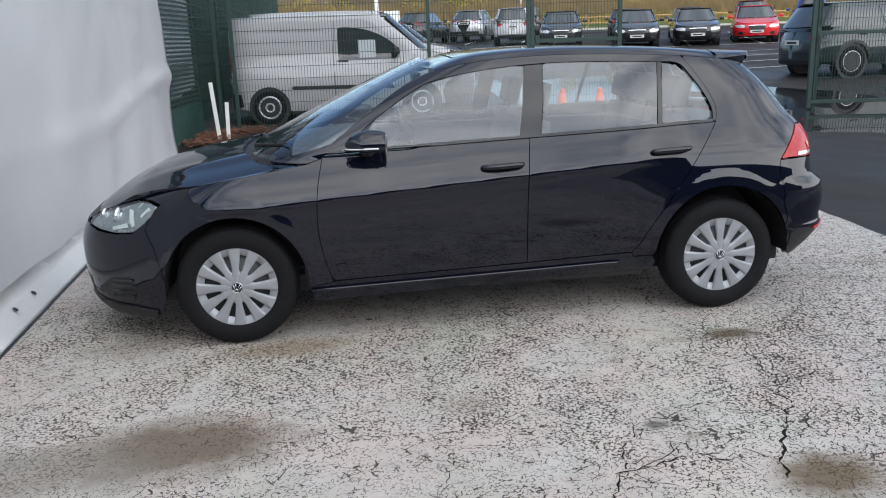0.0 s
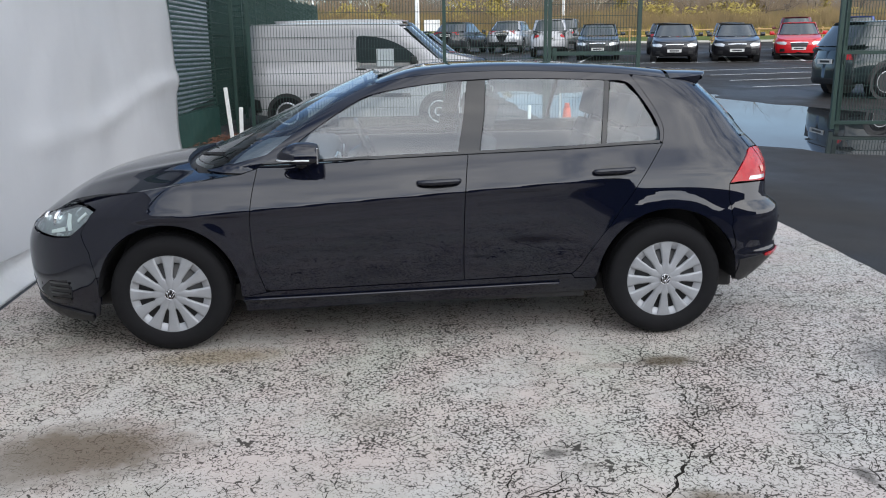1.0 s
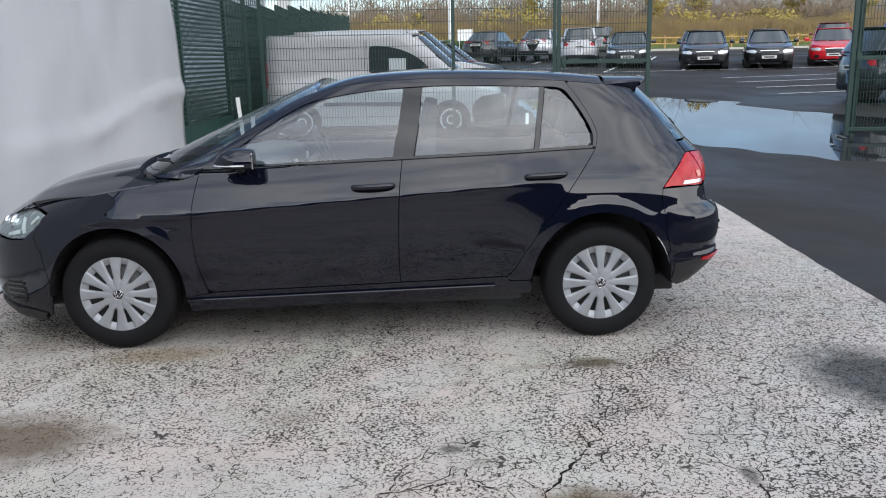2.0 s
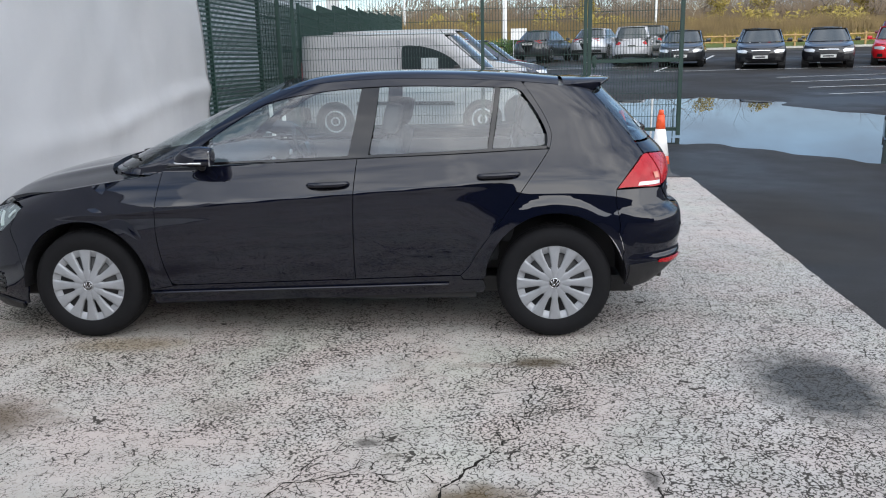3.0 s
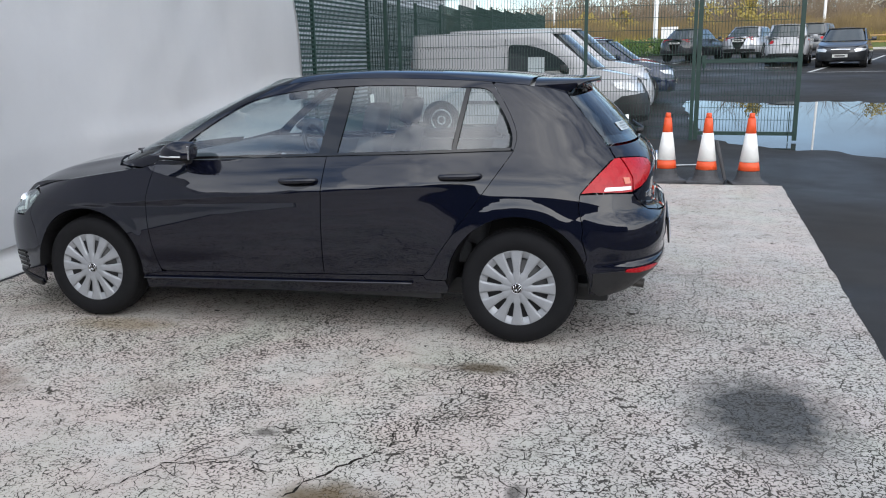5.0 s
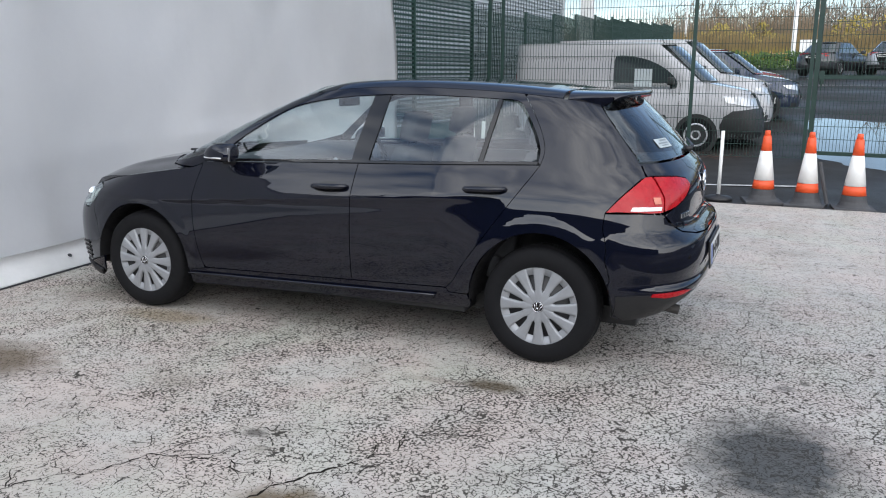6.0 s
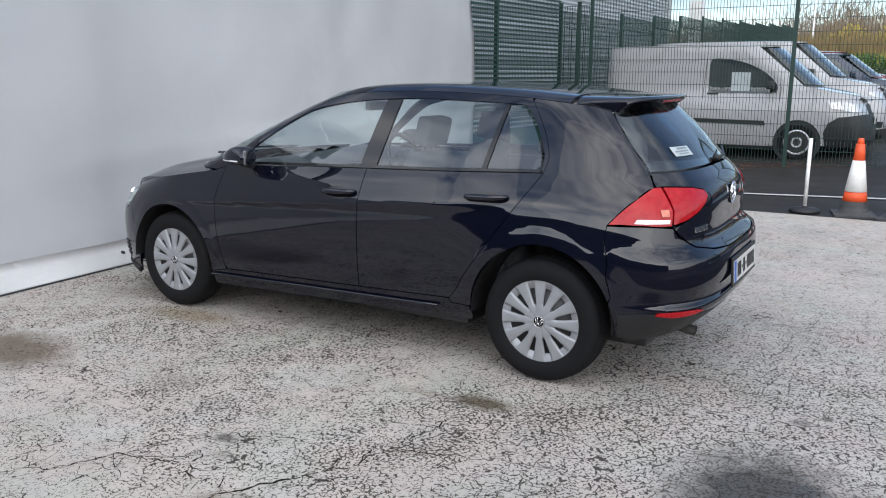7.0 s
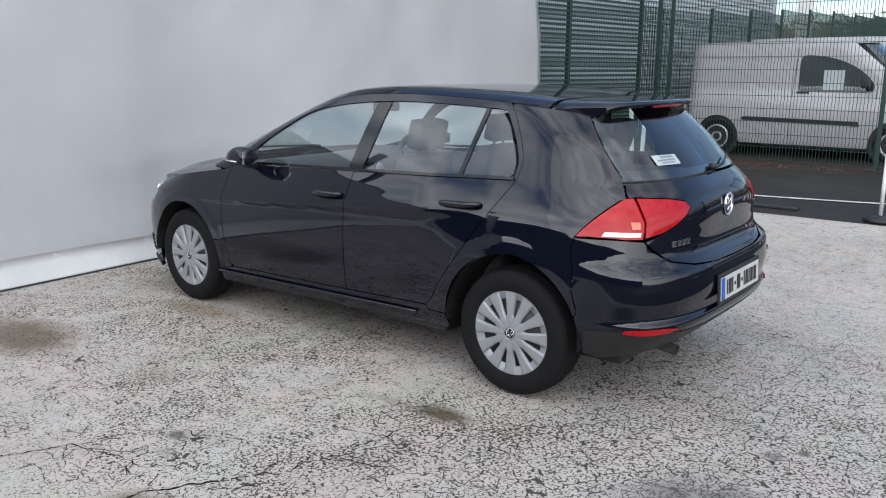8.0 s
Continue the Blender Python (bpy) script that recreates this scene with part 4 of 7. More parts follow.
sill = [(0.377, 0.298), (0.50, 0.3185), (0.53, 0.3235), (1.535, 0.3505), (2.09, 0.3675), (2.116, 0.3665), (2.13, 0.3435), (2.238, 0.3435), (2.255, 0.30), (2.24, 0.262), (1.37, 0.236), (0.39, 0.212)]
rail_side = [(0.405, 0.936), (0.30, 0.942), (0.215, 0.951), (0.35, 0.982)] + [(x, RAIL(x)) for x in np.linspace(0.53, 2.455, 42)]
win_top = flowing([(0.60, 1.0), (0.72, 1.108), (0.967, 1.268), (1.12, 1.325), (1.4, 1.367), (1.7, 1.385), (2.0, 1.383), (2.3, 1.371), (2.43, 1.36), (2.49, 1.30), (2.555, 1.20), (2.588, 1.12), (2.586, 1.058)], 5)
rail_side += flowing([(2.60, 1.047), (2.612, 1.12), (2.58, 1.21), (2.52, 1.31), (2.465, 1.385)], 5)[::-1] + [p for p in win_top[::-1]] + [(0.50, belt(0.5) - 0.002), (0.478, 0.960), (0.44, 0.9475)]

W_F = [(x, belt(x) + 0.012) for x in np.linspace(0.70, 1.505, 10)] + [(1.512, 1.02), (1.548, 1.20), (1.575, 1.372)] + [p for p in win_top[::-1] if 0.74 < p[0] < 1.57] + [(0.735, 1.10)]
SAIL = [(0.52, belt(0.52) + 0.006), (0.69, belt(0.69) + 0.006), (0.72, 1.09)]
PIL_B = [(1.512, belt(1.51) + 0.008), (1.622, belt(1.62) + 0.008), (1.655, 1.20), (1.675, 1.380), (1.577, 1.376), (1.548, 1.20)]
W_R = [(x, belt(x) + 0.012) for x in np.linspace(1.63, 2.265, 8)] + [(2.315, 1.368)] + [p for p in win_top[::-1] if 1.69 < p[0] < 2.31] + [(1.68, 1.378), (1.66, 1.20)]
DIV = [(2.268, belt(2.27) + 0.008), (2.292, belt(2.29) + 0.008), (2.342, 1.366), (2.317, 1.37)]
W_Q = [(x, belt(x) + 0.012) for x in np.linspace(2.296, 2.55, 5)] + [(2.575, 1.075), (2.575, 1.12), (2.545, 1.19), (2.48, 1.295), (2.425, 1.35), (2.346, 1.363)]
TRIM_LOW = [(x, belt(x) - 0.002) for x in np.linspace(0.50, 2.585, 26)] + [(x, belt(x) + 0.012) for x in np.linspace(2.585, 0.52, 26)]

bumper_f = [S(-0.345, 0.768)] + [S(-0.43, 0.642), S(-0.395, 0.55), S(-0.372, 0.44), S(-0.36, 0.36), S(-0.362, 0.29), S(-0.385, 0.20), S(-0.44, 0.165)] + [Fv(y, 0.165) for y in np.linspace(0.60, 0.0, 8)] + [Fv(0.0, z) for z in np.linspace(0.2, 0.63, 6)] + [Fv(0.28, 0.63), Fv(0.50, 0.625), S(-0.72, 0.615), S(-0.60, 0.612), S(-0.50, 0.622), S(-0.40, 0.70)]
lamp_f = lid([(-0.355, 0.757), (-0.43, 0.672), (-0.505, 0.628), (-0.60, 0.618), (-0.70, 0.625)]) + [Fv(0.50, 0.635), Fv(0.47, 0.66)] + lid([(-0.72, BON(-0.72) - 0.006), (-0.64, BON(-0.64) - 0.004), (-0.56, BON(-0.56) - 0.003), (-0.47, BON(-0.47) - 0.004), (-0.41, 0.775)])
grille_f = [Fv(0.46, 0.655), Fv(0.46, 0.70), Fv(0.2, 0.715), Fv(0.0, 0.718), Fv(0.0, 0.645), Fv(0.3, 0.648)]
inlet_low = [Fv(0.52, 0.34), Fv(0.50, 0.235), Fv(0.2, 0.225), Fv(0.0, 0.225), Fv(0.0, 0.37), Fv(0.3, 0.37)]
slot_side = lid([(-0.66, 0.375), (-0.545, 0.39), (-0.52, 0.33), (-0.54, 0.26), (-0.66, 0.245)]) + [Fv(0.60, 0.30)]

bumper_r = (
    [S(2.955, 0.828)]
    + lid(flowing([(2.955, 0.826), (2.95, 0.76), (2.965, 0.70), (2.975, 0.64)], 3)[1:])
    + lid([(2.97, 0.60), (3.0, 0.50)])
    + lid(arc(*ARCH_R, 21, 0, 6))
    + lid([(3.01, 0.30), (3.06, 0.285), (3.2, 0.30)])
    + [R(y, 0.315) for y in np.linspace(0.62, 0.0, 8)]
    + [R(0, z) for z in np.linspace(0.36, 0.677, 6)]
    + [R(0.25, 0.680), R(0.45, 0.694), R(0.57, 0.717), R(0.66, 0.776), R(0.688, 0.816)]
    + [R(0.75, 0.825)] + lid([(3.10, 0.829)])
)
bumper_r = [p if isinstance(p, tuple) else tuple(p) for p in bumper_r]
valance = [R(y, 0.372 + 0.055 * (y / 0.75) ** 2) for y in np.linspace(0.0, 0.78, 10)] + lid([(3.03, 0.42), (3.02, 0.32), (3.06, 0.282), (3.2, 0.295)]) + [R(y, 0.30) for y in np.linspace(0.6, 0.0, 8)]
lamp_r = lid([(2.958, 0.834), (3.02, 0.838), (3.12, 0.834)]) + [R(0.75, 0.829), R(0.69, 0.828), R(0.672, 0.90), R(0.655, 1.0)] + lid(flowing([(3.112, 0.998), (3.021, 0.907), (2.959, 0.836)], 4)[:-1])
lamp_in = [R(0.683, 0.832), R(0.60, 0.848), R(0.51, 0.88), R(0.44, 0.915), R(0.40, 0.945), R(0.42, 0.972), R(0.50, 0.988), R(0.648, 0.999), R(0.667, 0.90)]
gate = (
    [R(0.648, 1.003)] + lid([(3.124, 0.999), (3.106, 1.022), (3.089, 1.05)])
    + [R(y, 1.062 - 0.006 * y) for y in np.linspace(0.66, 0.0, 9)]
    + [R(0, z) for z in np.linspace(1.03, 0.6795, 12)]
    + [R(0.25, 0.6825), R(0.44, 0.6965), R(0.56, 0.719), R(0.648, 0.777), R(0.682, 0.816)]
    + [R(0.60, 0.845), R(0.508, 0.877), R(0.437, 0.9135), R(0.396, 0.945), R(0.417, 0.975), R(0.50, 0.991)]
)
glass_r = lid([(3.082, 1.062), (3.022, 1.135), (2.93, 1.247), (2.848, 1.345)]) + [R(y, 1.385 + 0.02 * (1 - y / 0.5)) for y in np.linspace(0.50, 0.0, 8)] + [R(0, z) for z in np.linspace(1.37, 1.08, 8)] + [R(y, 1.069 - 0.006 * y) for y in np.linspace(0.08, 0.68, 8)]
screen = [Fv(0, z) for z in np.linspace(0.972, 1.432, 12)] + [Fv(0.25, 1.428), Fv(0.45, 1.412)] + [S(x, RAIL(x) - 0.004) for x in (1.10, 1.0, 0.9, 0.8, 0.7, 0.6, 0.52)] + [Fv(0.74, 0.955), Fv(0.62, 0.960), Fv(0.5, 0.964), Fv(0.25, 0.970)]

for mir in both:
    for nm, poly, mt, gap, cell, lab in (
        ("front_wing", lid(fender), "gloss_black", 0.0013, 0.018, ""),
        ("front_door", lid(door_f), "gloss_black", 0.0024, 0.02, ""),
        ("rear_door", lid(door_r), "gloss_black", 0.0024, 0.02, ""),
        ("rear_quarter", lid(quarter), "gloss_black", 0.0015, 0.018, ""),
        ("sill", lid(sill), "gloss_black", 0.002, 0.04, "black painted sill below the doors"),
        ("side_frame", lid(rail_side), "gloss_black", 0.0012, 0.035, ""),
        ("front_bumper", bumper_f, "gloss_black", 0.0008, 0.035, ""),
        ("rear_bumper", bumper_r, "gloss_black", 0.0012, 0.03, ""),
    ):
        me = sheet_mesh(nm, poly, skin, cell, gap, 0.013, mir)
        o = panel(nm, me, mt, golf, lab)
        if nm == "front_door":
            door_front = o if not mir else door_front
        if nm == "rear_bumper" and not mir:
            bumper_rear = o
    for nm, poly, mt, up, cell in (
        ("side_window", W_F, "glass", -0.004, 0.05), ("side_window", W_R, "glass", -0.004, 0.05), ("quarter_window", W_Q, "glass", -0.003, 0.05),
        ("pillar_trim", PIL_B, "trim_black", -0.001, 0.05), ("mirror_base", SAIL, "glass", -0.002, 0.05), ("window_bar", DIV, "trim_black", 0.0, 0.05), ("belt_trim", TRIM_LOW, "trim_black", 0.004, 0.06), 
    ):
        me = sheet_mesh(nm, lid(poly), skin, cell, 0.0, 0.0 if mt == "glass" else 0.012, mir, up)
        o = panel(nm, me, mt, golf)
        if mt == "glass":
            o.visible_shadow = False
    lampf = panel("headlight", sheet_mesh("headlight", lamp_f, skin, 0.04, 0.002, 0.03, mir, -0.012), "lamp_inner", golf, "clear headlight with a silver reflector")
    cover = panel("lens", sheet_mesh("lens", lamp_f, skin, 0.05, 0.001, 0.0, mir, 0.001), "glass", lampf)
    cover.visible_shadow = False
    for bar in ([(-0.500, 0.735), (-0.488, 0.66), (-0.508, 0.655), (-0.522, 0.738)], [(-0.53, 0.652), (-0.62, 0.632), (-0.62, 0.648), (-0.535, 0.672)], [(-0.40, 0.745), (-0.45, 0.70), (-0.457, 0.71), (-0.41, 0.752)]):
        panel("light_bar", sheet_mesh("light_bar", lid(bar), skin, 0.05, 0, 0.006, mir, -0.004), "paint_white", lampf, "white light guide")
    sg = 1 if mir else -1
    for lx, lz, rr in ((-0.60, 0.69, 0.048), (-0.70, 0.68, 0.036)):
        bm = bmesh.new()
        lathe(bm, [(rr, 0.02), (rr * 0.95, 0.035), (rr * 0.6, 0.0), (0.001, -0.01)], 20, "x")
        q = skin(*S(lx, lz))
        d = part("reflector", bm, "chrome", lampf, smooth=True)
        d.matrix_basis = pose(q.x + 0.035, (q.y + 0.03) * -sg, q.z, 0, 0, 180 - 20 * -sg)
    lip = [S(-0.42, 0.172), S(-0.42, 0.205), S(-0.55, 0.225), Fv(0.55, 0.235), Fv(0.0, 0.235), Fv(0.0, 0.175), Fv(0.5, 0.17)]
    panel("front_lip", sheet_mesh("front_lip", lip, skin, 0.05, 0, 0.03, mir, 0.014), "black", golf, "black plastic lower lip of the front bumper")
    panel("side_grille", sheet_mesh("side_grille", slot_side, skin, 0.04, 0, 0.01, mir, 0.002), "black", golf, "dark slatted air inlet")
    for z in (0.275, 0.305, 0.335, 0.362):
        pl = lid([(-0.655, z), (-0.53, z + 0.006), (-0.53, z + 0.016), (-0.655, z + 0.011)])
        panel("grille_slat", sheet_mesh("grille_slat", pl, skin, 0.06, 0, 0.012, mir, 0.008), "trim_black", golf)
    panel("radiator_grille", sheet_mesh("radiator_grille", grille_f, skin, 0.05, 0, 0.02, mir, -0.004), "black", golf)
    panel("lower_grille", sheet_mesh("lower_grille", inlet_low, skin, 0.05, 0, 0.02, mir, 0.002), "black", golf)
    tail = panel("tail_light", sheet_mesh("tail_light", lamp_r, skin, 0.03, 0.0012, 0.03, mir, 0.003), "lens_red", golf, "red wrap-round tail light")
    strip = lid([(3.07, 0.843), (3.12, 0.842)]) + [R(0.70, 0.840), R(0.695, 0.858)] + lid([(3.12, 0.861), (3.08, 0.861)])
    panel("reversing_lens", sheet_mesh("reversing_lens", strip, skin, 0.04, 0, 0.0, mir, 0.006), "lens_clear", tail, "clear reversing strip")
    # small orange-pink patch set on the outer tail light
    amb = [R(0.725, 0.872), R(0.694, 0.872), R(0.689, 0.902), R(0.72, 0.904)]
    panel("indicator_lens", sheet_mesh("indicator_lens", amb, skin, 0.04, 0, 0.0, mir, 0.006), "amber", tail)
    panel("tail_light", sheet_mesh("tail_light", lamp_in, skin, 0.03, 0.0012, 0.03, mir, 0.003), "lens_red", golf, "red tail light on the tailgate")
    panel("valance", sheet_mesh("valance", valance, skin, 0.04, 0, 0.02, mir, 0.004), "black", golf, "unpainted lower bumper valance")
    refl = lid([(3.19, 0.424)]) + [R(0.74, 0.412), R(0.64, 0.415), R(0.58, 0.428), R(0.64, 0.436), R(0.74, 0.438)] + lid([(3.20, 0.436)])
    panel("rear_reflector", sheet_mesh("rear_reflector", refl, skin, 0.04, 0, 0.006, mir, 0.009), "lens_red", golf)
    # wheel housings
    for cx, cz, r in (ARCH_F, ARCH_R):
        bm = bmesh.new()
        ring = []
        for y in (-0.874, -0.50):
            ring.append([bm.verts.new((cx + r * 0.992 * math.cos(a), y * (1 if not mir else -1), cz + r * 0.992 * math.sin(a))) for a in np.linspace(-0.04, math.pi + 0.04, 26)])
        for k in range(25):
            bm.faces.new((ring[0][k], ring[0][k + 1], ring[1][k + 1], ring[1][k]))
        bm.faces.new(ring[1])
        part("wheel_housing", bm, "black", golf)

# bright-edged bead along the sills
for s in (-1, 1):
    bm = bmesh.new()
    tube(bm, [(x, s * (-skin(*S(x, 0.27 + 0.021 * x)).y + 0.013), 0.272 + 0.0225 * x) for x in np.linspace(0.38, 2.05, 18)], 0.0085, 8)
    part("sill_bead", bm, "gloss_black", golf, smooth=True)
# middle panels
panel("tailgate", sheet_mesh("tailgate", gate, skin, 0.03, 0.002, 0.02), "gloss_black", golf)
panel("tailgate", sheet_mesh("tailgate", gate, skin, 0.03, 0.002, 0.02, True), "gloss_black", golf)
for mir in both:
    o = panel("rear_window", sheet_mesh("rear_window", glass_r, skin, 0.05, 0.001, 0.0, mir, 0.0), "glass", golf)
    o.visible_shadow = False
    o = panel("window_frit", sheet_mesh("window_frit", lid([(3.078, 1.068), (3.02, 1.138), (2.928, 1.250), (2.852, 1.340)]) + [R(0.44, 1.36), R(0.44, 1.335), R(0.52, 1.20), R(0.60, 1.112)] + [R(0.66, 1.071)], skin, 0.05, 0, 0.0, mir, -0.004), "trim_black", golf, "black printed edge of the rear window")
    panel("window_frit", sheet_mesh("window_frit", [R(0.66, 1.071), R(0.60, 1.112), R(0.3, 1.103), R(0, 1.10), R(0, 1.072), R(0.3, 1.071)], skin, 0.05, 0, 0.0, mir, -0.004), "trim_black", golf)
    o = panel("windscreen", sheet_mesh("windscreen", screen, skin, 0.05, 0.002, 0.0, mir, -0.002), "glass", golf)
    o.visible_shadow = False

rw = lambda x: -skin(*S(x, RAIL(min(2.86, x)))).y
xs_r = np.linspace(1.10, 2.66, 36)
roof_poly = [(x, -rw(x)) for x in xs_r] + [(2.672, -0.3), (2.68, 0), (2.672, 0.3)] + [(x, rw(x)) for x in xs_r[::-1]] + [(1.08, 0.45), (1.12, 0.25), (1.135, 0.0), (1.12, -0.25), (1.08, -0.45)]
panel("roof", sheet_mesh("roof", roof_poly, roof_at, 0.045, 0.001, 0.02), "gloss_black", golf)


SP_EDGE = table([(0.0, 0.598), (0.15, 0.594), (0.3, 0.586), (0.5, 0.567), (0.7, 0.544), (0.85, 0.52), (1.0, 0.492)])
SP_LOW = table([(0.0, 1.362), (0.3, 1.356), (0.55, 1.343), (0.7, 1.333), (0.78, 1.333), (0.9, 1.346), (1.0, 1.361)])


def spoiler_top(u, s):
    """u runs from the roof joint to the lip, s from the middle to the edge."""
    a = abs(s)
    y = s * SP_EDGE(u)
    lip = 2.992 - 0.26 * y * y - 0.032 * a**8
    crown = 1.4195 - 0.008 * u - 0.004 * u * u
    rim = 1.374 + 0.010 * u
    return Vector((2.684 + (lip - 2.684) * u, y, rim + (crown - rim) * (1 - 0.15 * a * a - 0.85 * a**14)))


def spoiler_at(x, y):
    return spoiler_top((x - 2.684) / (2.992 - 0.26 * y * y - 2.684), y / 0.5)


across = [math.sin(a) for a in np.linspace(-math.pi / 2, math.pi / 2, 61)]
ways = np.linspace(0, 1, 11)
bm = bmesh.new()
rings = []
for s in across:
    top = [spoiler_top(u, s) for u in ways]
    tip = top[-1]
    rings.append([bm.verts.new(p) for p in top + [tip + Vector((0.007, 0, -0.006)), tip + Vector((0.004, 0, -0.022))]])
for a, b in zip(rings, rings[1:]):
    for k in range(len(a) - 1):
        bm.faces.new((a[k], a[k + 1], b[k + 1], b[k]))
for s in (-1, 1):  # side cheeks down to the quarter
    row = []
    for u in ways:
        p = spoiler_top(u, s)
        row.append((bm.verts.new(p), bm.verts.new((p.x, p.y - s * 0.002, (p.z + SP_LOW(u)) / 2)), bm.verts.new((p.x, p.y - s * 0.008, SP_LOW(u)))))
    for a, b in zip(row, row[1:]):
        for k in range(2):
            bm.faces.new((a[k], a[k + 1], b[k + 1], b[k]))
bmesh.ops.recalc_face_normals(bm, faces=bm.faces)
spo = part("roof_spoiler", bm, "gloss_black", golf, smooth=True)
bm = bmesh.new()
prev = None
for s in across:
    tip = spoiler_top(1, s) + Vector((0.004, 0, -0.022))
    foot = skin(*R(0.508 * s, 1.374 - 0.039 * abs(s) ** 4))
    foot = Vector((foot.x - 0.004, 0.508 * s, foot.z))
    row = [bm.verts.new(p) for p in (tip, tip + Vector((-0.02, 0, -0.005)), tip.lerp(foot, 0.6) + Vector((0, 0, 0.004)), foot)]
    if prev:
        for k in range(3):
            bm.faces.new((prev[k], row[k], row[k + 1], prev[k + 1]))
    prev = row
part("spoiler_underside", bm, "trim_black", spo, smooth=True)
bm = bmesh.new()
prev = None
for y in np.linspace(-0.17, 0.17, 9):
    x = 2.992 - 0.28 * y * y
    z = spoiler_at(x - 0.01, y).z
    row = [bm.verts.new(p) for p in ((x - 0.004, y, z - 0.006), (x + 0.004, y, z - 0.012), (x + 0.002, y, z - 0.03), (x - 0.008, y, z - 0.034))]
    if prev:
        for k in range(3):
            bm.faces.new((prev[k], row[k], row[k + 1], prev[k + 1]))
    prev = row
part("brake_light", bm, "lens_red", spo, "red high-level brake light", smooth=True)

def screen_foot(y):
    """Where the windscreen meets the bonnet."""
    return skin(*Fv(min(abs(y), 0.74), 0.962)).x


bon_poly = [(x, -(-skin(*S(x, BON(x))).y) + 0.0) for x in np.linspace(-0.46, 0.375, 16)]
bon_poly += [(screen_foot(y) - 0.03, -y) for y in (0.70, 0.6, 0.5, 0.4, 0.3, 0.2, 0.1, 0.0)]
bon_poly = [(-0.46, bon_poly[0][1]), (-0.62, -0.60), (-0.73, -0.50), (-0.775, -0.3), (-0.79, 0.0)][::-1] + bon_poly[1:]
bon_poly = bon_poly + [(x, -y) for x, y in bon_poly[::-1][1:-1]]
if area(bon_poly) < 0:
    bon_poly = bon_poly[::-1]
panel("bonnet", sheet_mesh("bonnet", bon_poly, bonnet_at, 0.035, 0.002, 0.025), "gloss_black", golf)
bm = bmesh.new()
prev = None
for y in np.linspace(-0.73, 0.73, 21):
    x = screen_foot(y)
    zb = bonnet_at(min(x - 0.03, 0.4), y).z
    row = [bm.verts.new(p) for p in ((x - 0.09, y, zb - 0.035), (x - 0.02, y, zb - 0.03), (x + 0.03, y, 0.975))]
    if prev:
        for k in range(2):
            bm.faces.new((prev[k], prev[k + 1], row[k + 1], row[k]))
    prev = row
part("scuttle", bm, "black", golf, "black plastic scuttle under the windscreen", smooth=True)

# wipers
for y0, y1 in ((0.28, -0.36), (-0.30, -0.70)):
    bm = bmesh.new()
    pts = []
    for k in range(8):
        y = y0 + (y1 - y0) * k / 7
        z = 0.985 + 0.006 * k
        q = skin(*Fv(min(abs(y), 0.66), z))
        pts.append((q.x - 0.006, y, z + 0.004))
    tube(bm, pts, [0.007, 0.0065, 0.006, 0.0055, 0.005, 0.0045, 0.004, 0.0035], 6)
    tube(bm, [(p[0] - 0.002, p[1], p[2] - 0.007) for p in pts], 0.0035, 5)
    part("wiper", bm, "black", golf, "black windscreen wiper", smooth=True)
bm = bmesh.new()
q0, q1 = skin(*R(0.02, 1.085)), skin(*R(0.35, 1.125))
tube(bm, [(q0.x + 0.03, 0.02, 1.088), (q0.x + 0.032, 0.12, 1.098), (q1.x + 0.03, 0.34, 1.125)], [0.011, 0.008, 0.005], 8)
lathe(bm, [(0.001, 0.036), (0.014, 0.034), (0.017, 0.02), (0.017, 0.0)], 16, "x", (q0.x, 0.03, 1.088))
part("rear_wiper", bm, "black", golf, "black rear wiper", smooth=True)

# door mirrors
for mir in both:
    s = 1 if mir else -1
    bm = bmesh.new()
    bmesh.ops.create_uvsphere(bm, u_segments=24, v_segments=16, radius=1)
    for v in bm.verts:
        x, y, z = v.co
        x = max(x, -1.0) if x < 0.55 else 0.55 + (x - 0.55) * 0.15
        sq = lambda a: math.copysign(abs(a) ** 0.8, a)
        v.co = Vector((0.725 + 0.126 * sq(x), s * (0.928 + 0.062 * sq(y) * (1 if x > 0 else 1 - 0.25 * x * x)), 1.034 + (0.066 if z > 0 else 0.040) * z * (1 if x > 0 else 1 - 0.35 * x * x) - 0.010 * y))
    mirror_ob = part("door_mirror", bm, "gloss_black", golf, smooth=True)
    bm = bmesh.new()
    tube(bm, [(0.70, s * 0.80, 0.975), (0.72, s * 0.86, 0.985), (0.73, s * 0.92, 1.0)], [0.024, 0.020, 0.022], 10)
    part("mirror_arm", bm, "black", mirror_ob, smooth=True)
    bm = bmesh.new()
    pts = []
    for k in range(11):
        a = -0.9 + 1.8 * k / 10
        pts.append((0.725 - 0.126 * math.cos(a) ** 0.8, s * (0.928 + 0.058 * math.sin(a)), 1.016))
    pts += [(0.765, s * 1.0, 1.018)]
    tube(bm, pts, 0.0045, 6)
    part("indicator_strip", bm, "lens_clear", mirror_ob, "pale indicator strip", smooth=True)
    bm = bmesh.new()
    box(bm, -0.004, -0.05, -0.036, 0.004, 0.05, 0.042, 0.002)
    part("mirror_glass", bm, "chrome", mirror_ob).matrix_basis = pose(0.791, s * 0.930, 1.036, 0, 0, -s * 15)

